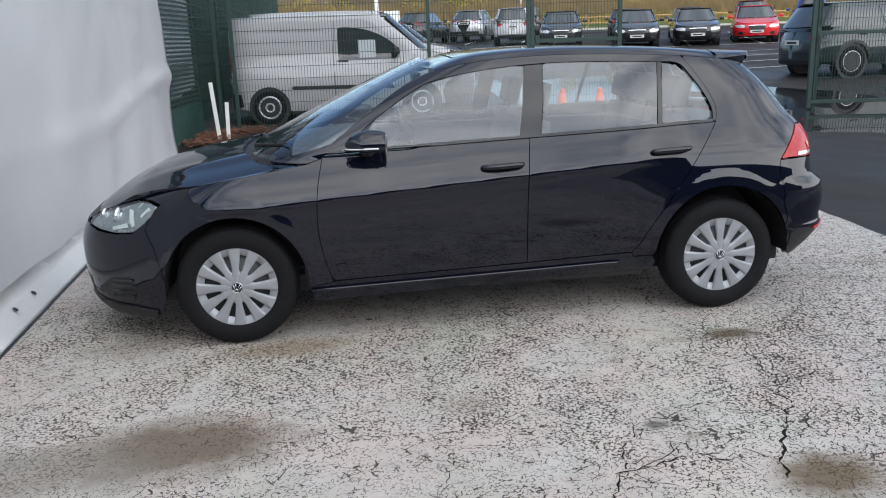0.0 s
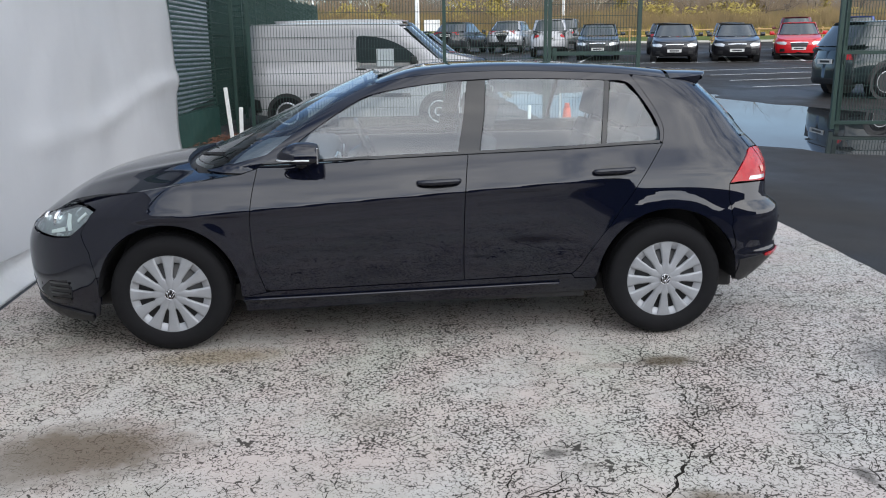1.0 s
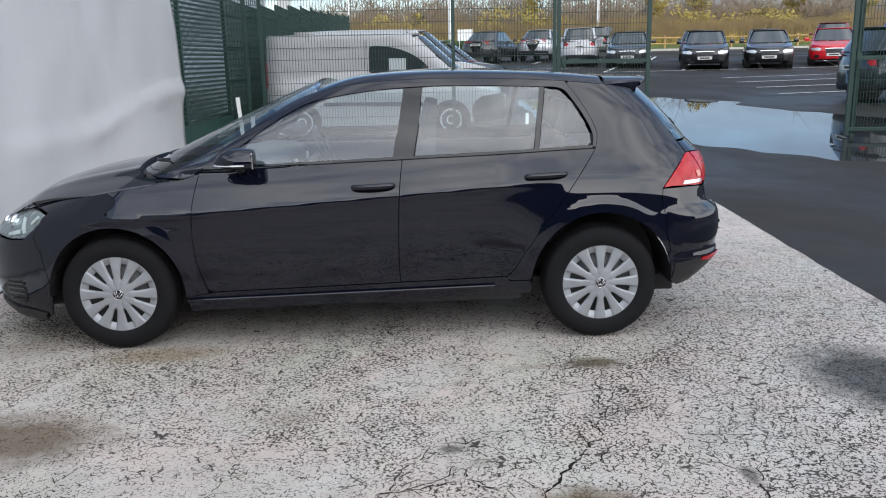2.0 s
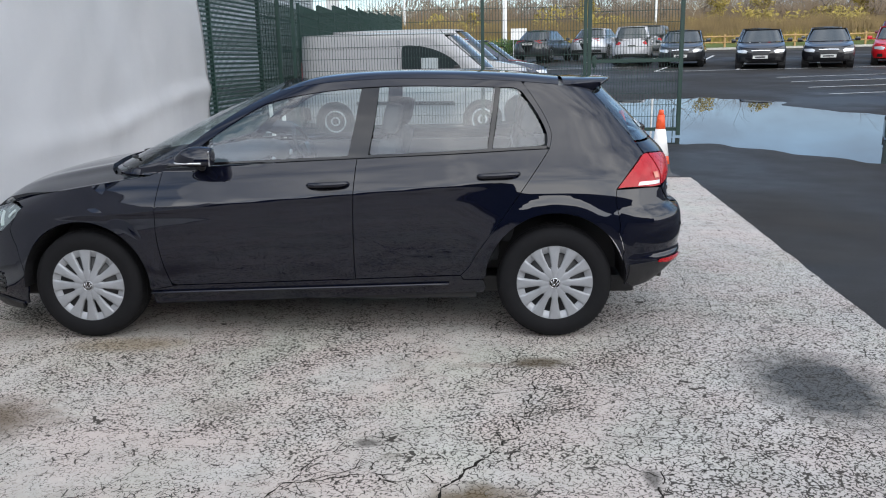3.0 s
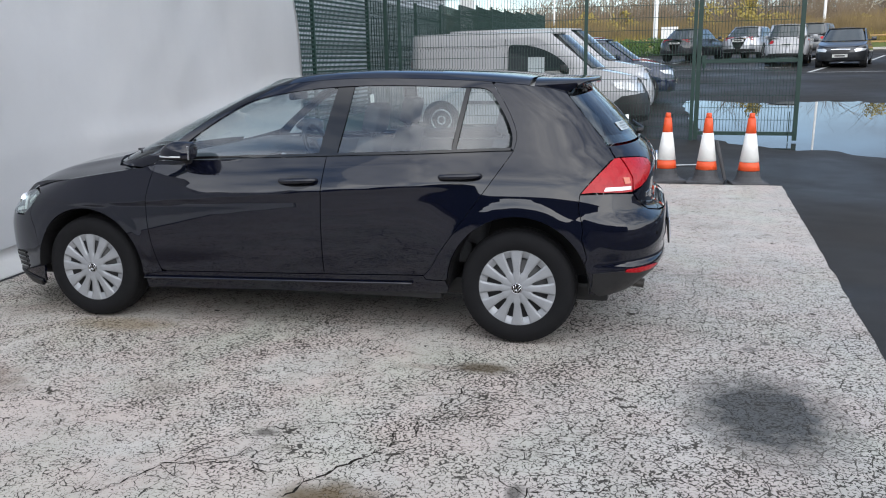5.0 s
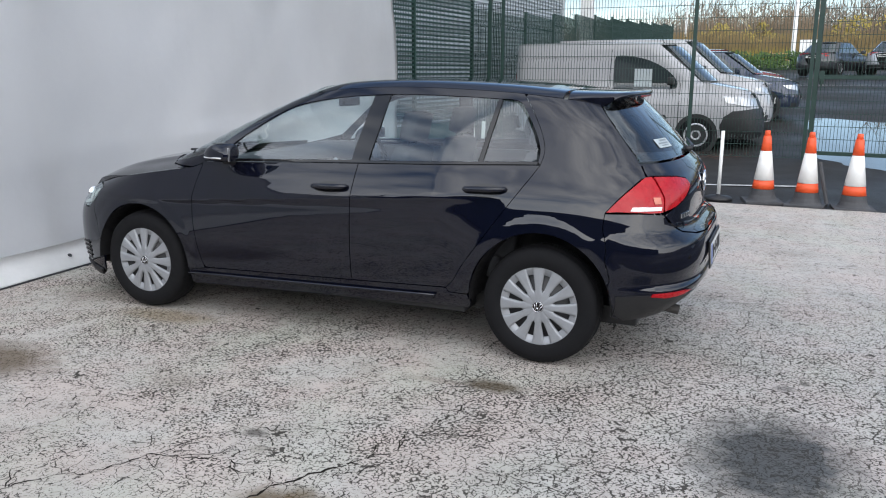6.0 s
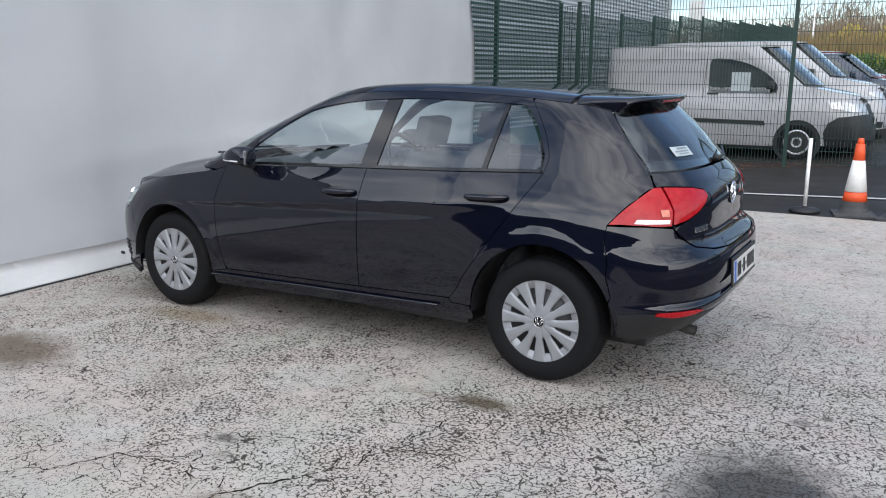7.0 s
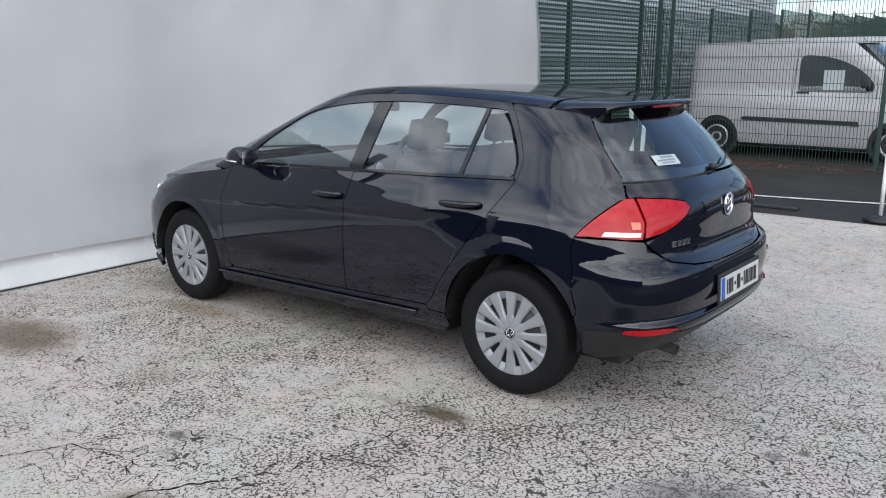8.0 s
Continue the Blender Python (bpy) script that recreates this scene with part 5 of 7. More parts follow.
# door handles with cups
for xh, zh in ((1.405, 0.880), (2.325, 0.916)):
    for mir in both:
        s = 1 if mir else -1
        q = lambda x: skin(*S(x, zh)).y
        bm = bmesh.new()
        pts = [(xh - 0.104, s * (-q(xh - 0.11) + 0.002), zh - 0.004), (xh - 0.095, s * (-q(xh - 0.09) + 0.022), zh - 0.002), (xh - 0.04, s * (-q(xh) + 0.034), zh), (xh + 0.04, s * (-q(xh) + 0.034), zh + 0.003), (xh + 0.09, s * (-q(xh + 0.09) + 0.026), zh + 0.005), (xh + 0.112, s * (-q(xh + 0.11) + 0.002), zh + 0.006)]
        tube(bm, flowing(pts, 4), [0.009 + 0.0075 * math.sin(math.pi * k / 20) ** 0.6 for k in range(21)], 10)
        part("door_handle", bm, "gloss_black", golf, smooth=True)
        cup = arc(xh, zh - 0.008, 0.088, 0, 360, 24, 0.4)[:-1]
        panel("handle_cup", sheet_mesh("handle_cup", lid(cup), skin, 0.03, 0, 0.0, mir, 0.0015), "trim_black", golf)

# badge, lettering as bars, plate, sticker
qb = skin(*R(0.0, 0.915))
bm = bmesh.new()
lathe(bm, [(0.058, 0.0), (0.058, 0.008), (0.055, 0.012), (0.048, 0.010), (0.048, 0.002)], 36, "x")
badge = part("badge", bm, "chrome", golf, "round chrome badge", smooth=True)
badge.matrix_basis = pose(qb.x - 0.001, 0, 0.915)
bm = bmesh.new()
lathe(bm, [(0.0, 0.004), (0.048, 0.004), (0.048, 0.0)], 28, "x")
part("badge_field", bm, "trim_black", badge)
bm = bmesh.new()
for a, b in (((-0.024, 0.038), (-0.010, -0.002)), ((0.024, 0.038), (0.010, -0.002)), ((-0.010, -0.002), (0, 0.02)), ((0.010, -0.002), (0, 0.02)), ((-0.040, 0.02), (-0.016, -0.04)), ((0.040, 0.02), (0.016, -0.04)), ((-0.016, -0.04), (0, -0.008)), ((0.016, -0.04), (0, -0.008))):
    tube(bm, [(0.007, a[0], a[1]), (0.007, b[0], b[1])], 0.0042, 6)
part("badge_bars", bm, "chrome", badge, smooth=True)
for k, y in enumerate((-0.525, -0.487, -0.45, -0.414)):
    bm = bmesh.new()
    q = skin(*R(y, 0.792))
    n = (skin(*R(y + 0.01, 0.792)) - skin(*R(y - 0.01, 0.792)))
    box(bm, -0.002, -0.014, -0.0125, 0.003, 0.014, 0.0125, 0.002)
    o = part("model_bar", bm, "chrome", golf)
    ang = math.degrees(math.atan2(skin(*R(abs(y) - 0.02, 0.792)).x - skin(*R(abs(y) + 0.02, 0.792)).x, 0.04))
    o.matrix_basis = pose(q.x + 0.002, y, 0.792, 0, 0, -ang)
pl = Matrix.Translation((XR(0.545) + 0.012, 0, 0.545)) @ pose(0, 0, 0, 0, -4, 0)
bm = bmesh.new()
box(bm, -0.006, -0.28, -0.075, 0.004, 0.28, 0.075, 0.004)
holder = part("plate_holder", bm, "black", golf, "black number plate surround")
holder.matrix_basis = pl
bm = bmesh.new()
box(bm, 0.004, -0.26, -0.055, 0.008, 0.26, 0.055, 0.001)
num = part("number_plate", bm, "plate", holder, "white number plate with a blue end band")
bm = bmesh.new()
box(bm, 0.008, -0.259, -0.054, 0.0092, -0.215, 0.054)
part("blue_band", bm, "plate_blue", num)
for k, (y0, w) in enumerate(((-0.19, 0.016), (-0.165, 0.035), (-0.122, 0.016), (-0.09, 0.02), (-0.055, 0.045), (0.005, 0.02), (0.04, 0.016), (0.066, 0.035), (0.11, 0.016), (0.136, 0.035), (0.182, 0.038))):
    bm = bmesh.new()
    h = 0.008 if w == 0.02 else 0.036
    box(bm, 0.008, y0, -h, 0.0095, y0 + w, h)
    part("plate_bar", bm, "ink", num)
stick = [R(0.42, 1.122), R(0.42, 1.165), R(0.24, 1.163), R(0.24, 1.12)]
st = panel("window_sticker", sheet_mesh("window_sticker", stick, skin, 0.06, 0, 0.0, False, 0.004), "sticker", golf, "white dealer sticker on the rear window")
for z0, z1, ya, yb in ((1.150, 1.159, 0.37, 0.27), (1.138, 1.145, 0.40, 0.27), (1.128, 1.133, 0.38, 0.28)):
    bar_p = [R(ya, z0), R(ya, z1), R(yb, z1), R(yb, z0)]
    panel("print_bar", sheet_mesh("print_bar", bar_p, skin, 0.1, 0, 0.0, False, 0.006), "sticker_ink", st)
bm = bmesh.new()
tube(bm, [(3.05, -0.42, 0.275), (3.2, -0.42, 0.275), (3.29, -0.42, 0.262)], 0.027, 14, False)
part("exhaust", bm, "exhaust", golf, "sooty steel exhaust pipe")
for y in (-0.62, -0.22, 0.22, 0.62):
    q = skin(*R(abs(y), 0.60))
    bm = bmesh.new()
    lathe(bm, [(0.0, 0.004), (0.010, 0.003), (0.011, -0.004)], 14, "x")
    o = part("parking_sensor", bm, "trim_black", bumper_rear if y < 0 else golf)
    o.matrix_basis = pose(q.x, y, 0.60, 0, 0, 40 * (-1 if y < -0.4 else 1 if y > 0.4 else 0))

# floor pan and cabin
bm = bmesh.new()
box(bm, -0.60, -0.62, 0.20, 3.1, 0.62, 0.30, 0.02)
box(bm, 0.42, -0.80, 0.22, 2.2, 0.80, 0.31, 0.01)
part("floor_pan", bm, "black", golf)
bm = bmesh.new()
box(bm, 0.35, -0.78, 0.30, 0.45, 0.78, 0.92)
part("bulkhead", bm, "black", golf)
for s in (-1, 1):
    bm = bmesh.new()
    box(bm, 0.50, s * 0.775 - 0.03, 0.31, 2.22, s * 0.775 + 0.03, 0.965, 0.015)
    box(bm, 2.18, s * 0.775 - 0.03, 0.74, 2.5, s * 0.775 + 0.03, 0.965, 0.015)
    box(bm, 0.7, s * 0.72 - 0.03, 0.62, 2.3, s * 0.72 + 0.03, 0.68, 0.015)
    part("door_card", bm, "dash", golf, "dark inner door trim")
bm = bmesh.new()
prev = None
for y in np.linspace(-0.74, 0.74, 19):
    hood = 0.05 * math.exp(-(((y - 0.37) / 0.2) ** 2))
    row = [bm.verts.new(p) for p in ((0.30 + 0.06 * y * y, y, 0.955), (0.62, y, 0.985 + hood * 0.6), (0.80, y, 0.965 + hood), (0.84, y, 0.90), (0.80, y, 0.72), (0.72, y, 0.52))]
    if prev:
        for k in range(5):
            bm.faces.new((prev[k], prev[k + 1], row[k + 1], row[k]))
    prev = row
part("dashboard", bm, "dash", golf, "dark plastic dashboard", smooth=True)
bm = bmesh.new()
box(bm, 0.785, -0.13, 0.62, 0.845, 0.13, 0.93, 0.01)
cons = part("centre_console", bm, "trim_black", golf)
for z0, z1, mt in ((0.80, 0.91, "ink"), (0.70, 0.77, "steel")):
    bm = bmesh.new()
    box(bm, 0.843, -0.09, z0, 0.852, 0.09, z1, 0.003)
    part("console_face", bm, mt, cons)
bm = bmesh.new()
for k in range(4):
    lathe(bm, [(0.0, 0.01), (0.032, 0.01), (0.036, 0.0)], 16, "x", (0.846, (-0.62, -0.45, 0.14, 0.62)[k], 0.885))
part("air_vents", bm, "steel", golf, smooth=True)
# steering wheel
bm = bmesh.new()
bmesh.ops.create_circle(bm, segments=4, radius=0.001)
bm.clear()
pts = [(0.0, 0.185 * math.cos(a), 0.185 * math.sin(a)) for a in np.linspace(0, 2 * math.pi, 33)]
tube(bm, pts, 0.016, 8, False)
box(bm, -0.03, -0.07, -0.055, 0.03, 0.07, 0.06, 0.02)
for a, b in (((0, 0.06, 0), (0, 0.18, 0.015)), ((0, -0.06, 0), (0, -0.18, 0.015)), ((0, 0.02, -0.05), (0, 0.03, -0.18)), ((0, -0.02, -0.05), (0, -0.03, -0.18))):
    tube(bm, [a, b], 0.017, 6)
tube(bm, [(0, 0, 0), (-0.3, 0, -0.05)], 0.04, 8)
wheel_s = part("steering_wheel", bm, "trim_black", golf, "black steering wheel on the far side", smooth=True)
wheel_s.matrix_basis = pose(1.02, 0.37, 0.93, 0, -24, 0)


def car_seat(name, x, y, w, parent, z=0.50):
    bm = bmesh.new()
    box(bm, x - 0.25, y - w / 2, z - 0.12, x + 0.25, y + w / 2, z + 0.05, 0.05)
    cushion = part(name, bm, "seat_cloth", parent, "dark grey cloth seat", smooth=True)
    bm = bmesh.new()
    r0 = box(bm, -0.055, -w / 2, 0, 0.055, w / 2, 0.60, 0.04)
    for v in bm.verts:
        v.co.y *= 1 - 0.28 * sstep(0.3, 0.62, v.co.z)
    b = part("backrest", bm, "seat_cloth", cushion, smooth=True)
    b.matrix_basis = pose(x + 0.26, y, z, 0, 16, 0)
    bm = bmesh.new()
    box(bm, -0.045, -0.13, 0.63, 0.045, 0.13, 0.80, 0.035)
    for dy in (-0.05, 0.05):
        tube(bm, [(0, dy, 0.58), (0, dy, 0.65)], 0.007, 6)
    h = part("headrest", bm, "seat_cloth", cushion, smooth=True)
    h.matrix_basis = pose(x + 0.26, y, z, 0, 14, 0)
    return cushion


car_seat("front_seat", 1.28, -0.37, 0.52, golf)
car_seat("front_seat", 1.28, 0.37, 0.52, golf)
for y in (-0.42, 0.0, 0.42):
    car_seat("rear_seat", 2.08, y, 0.41, golf, 0.50)
bm = bmesh.new()
box(bm, 2.42, -0.56, 0.985, 3.05, 0.56, 1.005, 0.008)
part("parcel_shelf", bm, "dash", golf)
bm = bmesh.new()
prev = None
for x in np.linspace(1.12, 2.72, 18):
    row = [bm.verts.new((x, y, roof_at(x, y).z - 0.03)) for y in np.linspace(-rw(x) + 0.04, rw(x) - 0.04, 9)]
    if prev:
        for k in range(8):
            bm.faces.new((prev[k], row[k], row[k + 1], prev[k + 1]))
    prev = row
part("head_lining", bm, "head_lining", golf, "pale grey head lining", smooth=True)
bm = bmesh.new()
box(bm, 1.03, -0.11, 1.285, 1.07, 0.11, 1.345, 0.015)
tube(bm, [(1.04, 0, 1.33), (1.02, 0, 1.40)], 0.012, 6)
part("rear_view_mirror", bm, "trim_black", golf, smooth=True)


# ---- wheels ----
def cover_wheel(parent, x, y, z, face, turn):
    """Tyre and silver twelve-spoke cover; face -1 looks towards -y."""
    bm = bmesh.new()
    lathe(bm, [(0.195, -0.075), (0.215, -0.092), (0.26, -0.098), (0.292, -0.09), (0.306, -0.076), (0.312, -0.05), (0.316, 0.0), (0.312, 0.05), (0.306, 0.076), (0.292, 0.09), (0.26, 0.098), (0.215, 0.092), (0.195, 0.075)], 56, "y", (0, 0, 0), True)
    w = part("wheel", bm, "tyre", parent, "black tyre with a silver twelve-spoke cover", smooth=True)
    w.matrix_basis = pose(x, y, z, 0, turn, 0 if face < 0 else 180)
    bm = bmesh.new()
    for yy in (-0.02, 0.02):
        lathe(bm, [(0.3165, yy - 0.005), (0.3172, yy - 0.004), (0.3172, yy + 0.004), (0.3165, yy + 0.005)], 48, "y")
    for k in range(72):
        a = 2 * math.pi * k / 72
        c, s = math.cos(a), math.sin(a)
        for y0, y1 in ((-0.078, -0.04), (0.04, 0.078)):
            vs = [bm.verts.new((rr * math.cos(a + da), yy, rr * math.sin(a + da))) for rr, yy, da in ((0.3178 - 0.135 * abs(y0), y0 * 0.94, -0.022), (0.3178 - 0.135 * abs(y0), y0 * 0.94, 0.022), (0.3178 - 0.135 * abs(y1), y1, 0.03), (0.3178 - 0.135 * abs(y1), y1, -0.014))]
            up = [bm.verts.new(v.co * 1.0 + Vector((c, 0, s)) * 0.0012) for v in vs]
            bm.faces.new(up)
            for j in range(4):
                bm.faces.new((vs[j], vs[(j + 1) % 4], up[(j + 1) % 4], up[j]))
    tagged(part("tread", bm, "tyre", w), kind="stuff")
    bm = bmesh.new()
    lathe(bm, [(0.0, -0.028), (0.06, -0.03), (0.12, -0.025), (0.19, -0.025), (0.196, -0.07)], 40, "y")
    part("rim", bm, "ink", w, "dark steel rim behind the cover", smooth=True)
    bm = bmesh.new()
    lathe(bm, [(0.163, -0.060), (0.171, -0.0765), (0.196, -0.0805), (0.205, -0.0865), (0.213, -0.085), (0.216, -0.080)], 72, "y", close=True)
    N = 12
    for k in range(N):
        a = 2 * math.pi * (k + 0.5) / N
        prev = None
        for r, half, yy in ((0.030, 0.0078, -0.092), (0.062, 0.0162, -0.0935), (0.080, 0.0209, -0.0925), (0.086, 0.0196, -0.092), (0.091, 0.0165, -0.0915), (0.124, 0.0207, -0.090), (0.155, 0.0254, -0.0885), (0.174, 0.0290, -0.0885), (0.192, 0.0336, -0.0885), (0.204, 0.0376, -0.088)):
            row = []
            for j in range(7):
                u = (-1, -0.96, -0.6, 0, 0.6, 0.96, 1)[j]
                th = a + u * half / r if r > 0.05 else a + u * math.pi / N
                yv = yy + 0.0022 * u**4 + (0.014 if abs(u) == 1 and r > 0.08 else 0)
                row.append(bm.verts.new((r * math.cos(th), yv, r * math.sin(th))))
            if prev:
                for j in range(6):
                    bm.faces.new((prev[j], prev[j + 1], row[j + 1], row[j]))
            prev = row
    bmesh.ops.remove_doubles(bm, verts=bm.verts, dist=0.0008)
    bmesh.ops.recalc_face_normals(bm, faces=bm.faces)
    part("wheel_cover", bm, "rim", w, "silver twelve-spoke wheel cover", smooth=True)
    bm = bmesh.new()
    lathe(bm, [(0.0, -0.094), (0.028, -0.094), (0.031, -0.091), (0.033, -0.08)], 28, "y")
    cap = part("centre_cap", bm, "trim_black", w, smooth=True)
    bm = bmesh.new()
    lathe(bm, [(0.026, -0.093), (0.026, -0.096), (0.029, -0.096), (0.029, -0.093)], 28, "y", close=True)
    for p, q in (((-0.012, 0.02), (-0.005, 0)), ((0.012, 0.02), (0.005, 0)), ((-0.02, 0.01), (-0.008, -0.02)), ((0.02, 0.01), (0.008, -0.02)), ((-0.008, -0.02), (0, -0.004)), ((0.008, -0.02), (0, -0.004))):
        tube(bm, [(p[0], -0.0955, p[1]), (q[0], -0.0955, q[1])], 0.0022, 5)
    part("cap_ring", bm, "chrome", cap, smooth=True)
    return w


for x, tn in ((0.0, 15), (2.63, 14)):
    cover_wheel(golf, x, -YC + 0.088, 0.317, -1, tn)
    cover_wheel(golf, x, YC - 0.088, 0.317, 1, tn)

# ---- parked vehicles ----
MAT["dark_glass"] = surf("dark_car_glass", (0.03, 0.038, 0.04), 0.04, vary=0.1, scale=2, coat=0.6, rough_vary=0.02)
PAINTS = {k: car_paint("paint_" + k, c, f, 0.3, 0.03) for k, c, f in (
    ("white", (0.41, 0.41, 0.42), 0.0), ("black", (0.008, 0.008, 0.010), 0.0), ("silver", (0.42, 0.43, 0.45), 0.6), ("dark", (0.03, 0.032, 0.036), 0.3),
    ("grey", (0.09, 0.095, 0.10), 0.4), ("red", (0.52, 0.012, 0.018), 0.0), ("navy", (0.018, 0.028, 0.055), 0.3), ("maroon", (0.13, 0.012, 0.018), 0.3),
    ("blue", (0.02, 0.045, 0.26), 0.2), ("slate", (0.016, 0.026, 0.028), 0.2))}


class Auto:
    """A road vehicle: nose at -x, front wheels at x = 0, ground at z = 0."""

    def __init__(self, W=0.9, fo=0.85, wb=2.65, ro=0.8, zs=0.22, zn=0.70, zb=0.95, zt=0.95, zr=1.45, xA=0.25, xB=1.05, xC=2.4, xD=3.0, wt=0.66, rw=0.32, tail=0.35, turn=0.8):
        self.tail, self.turn = tail, turn
        self.W, self.fo, self.wb, self.ro, self.zs, self.zn, self.zb, self.zt, self.zr = W, fo, wb, ro, zs, zn, zb, zt, zr
        self.xA, self.xB, self.xC, self.xD, self.wt, self.rw = xA, xB, xC, xD, wt, rw

    def width(self, z):
        if z <= self.zb:
            u = (z - self.zs) / (self.zb - self.zs)
            return self.W * (0.93 + 0.07 * math.sin(min(1, max(0, u * 1.15)) * math.pi) ** 0.7 - 0.035 * max(0, u - 0.72) / 0.28)
        k = (z - self.zb) / (self.zr - self.zb)
        a = self.width(self.zb)
        return a - (a - self.wt) * (0.75 * k + 0.25 * k * k)

    def ends(self, z):
        if z <= self.zb + 1e-6:
            xf = -self.fo + 0.5 * max(0, 0.42 - z) ** 1.3 + 0.5 * max(0, z - 0.55) ** 1.5
            xr = self.wb + self.ro - 0.5 * max(0, 0.40 - z) ** 1.3 - self.tail * max(0, z - 0.60) ** 1.6
            return xf, -self.fo + 0.8, xr, self.wb + self.ro - self.turn
        k = (z - self.zb) / (self.zr - self.zb)
        xf, xr = self.xA - 0.22 + (self.xB - self.xA) * k, self.xD + 0.10 + (self.xC - self.xD) * k
        return xf, xf + 0.5, xr, xr - 0.45

    def skin(self, t, z):
        xf, x1, xr, x0 = self.ends(z)
        w = self.width(z)
        if t > x0:
            f = min(1.0, t - x0) * math.pi / 2
            return Vector((x0 + (xr - x0) * math.sin(f) ** 0.7, -w * max(0.0, math.cos(f)) ** 0.8, z))
        if t < x1:
            f = min(1.0, x1 - t) * math.pi / 2
            return Vector((x1 - (x1 - xf) * math.sin(f) ** 0.7, -w * max(0.0, math.cos(f)) ** 0.8, z))
        return Vector((t, -w, z))

    def S(self, x, z):
        xf, x1, xr, x0 = self.ends(z)
        if x > x0:
            return (x0 + 2 / math.pi * math.asin(min(1.0, (x - x0) / (xr - x0)) ** (1 / 0.7)), z)
        if x < x1:
            return (x1 - 2 / math.pi * math.asin(min(1.0, (x1 - x) / (x1 - xf)) ** (1 / 0.7)), z)
        return (x, z)

    def R(self, y, z):
        x0 = self.ends(z)[3]
        return (x0 + 2 / math.pi * math.acos(min(1.0, abs(y) / self.width(z)) ** (1 / 0.8)), z)

    def F(self, y, z):
        x1 = self.ends(z)[1]
        return (x1 - 2 / math.pi * math.acos(min(1.0, abs(y) / self.width(z)) ** (1 / 0.8)), z)


def rim_wheel(parent, x, y, r, side, spokes=5, cell=24, material="steel"):
    bm = bmesh.new()
    k = r / 0.32
    lathe(bm, [(0.20 * k, -0.08), (0.26 * k, -0.10), (0.30 * k, -0.09), (r, -0.05), (r, 0.05), (0.30 * k, 0.09), (0.26 * k, 0.10), (0.20 * k, 0.08)], cell, "y", close=True)
    w = part("wheel", bm, "tyre", parent, smooth=True)
    w.matrix_basis = pose(x, y, r, 0, 20, 0 if side < 0 else 180)
    bm = bmesh.new()
    lathe(bm, [(0.195 * k, -0.05), (0.21 * k, -0.088), (0.20 * k, -0.09), (0.185 * k, -0.06)], cell, "y")
    lathe(bm, [(0.0, -0.075), (0.05 * k, -0.075), (0.06 * k, -0.05)], 12, "y")
    for j in range(spokes):
        a = 2 * math.pi * j / spokes
        d, s = Vector((math.cos(a), 0, math.sin(a))), Vector((-math.sin(a), 0, math.cos(a)))
        vs = [bm.verts.new(d * rr * k + s * h * k + Vector((0, yy, 0))) for rr, h, yy in ((0.04, -0.026, -0.074), (0.04, 0.026, -0.074), (0.195, 0.036, -0.08), (0.195, -0.036, -0.08), (0.04, -0.03, -0.05), (0.04, 0.03, -0.05), (0.195, 0.04, -0.055), (0.195, -0.04, -0.055))]
        for f in ((0, 1, 2, 3), (0, 3, 7, 4), (1, 5, 6, 2)):
            bm.faces.new([vs[i] for i in f])
    part("rim", bm, material, w)
    bm = bmesh.new()
    lathe(bm, [(0.0, -0.03), (0.2 * k, -0.03)], 16, "y")
    part("brake_disc", bm, "ink", w)
    return w


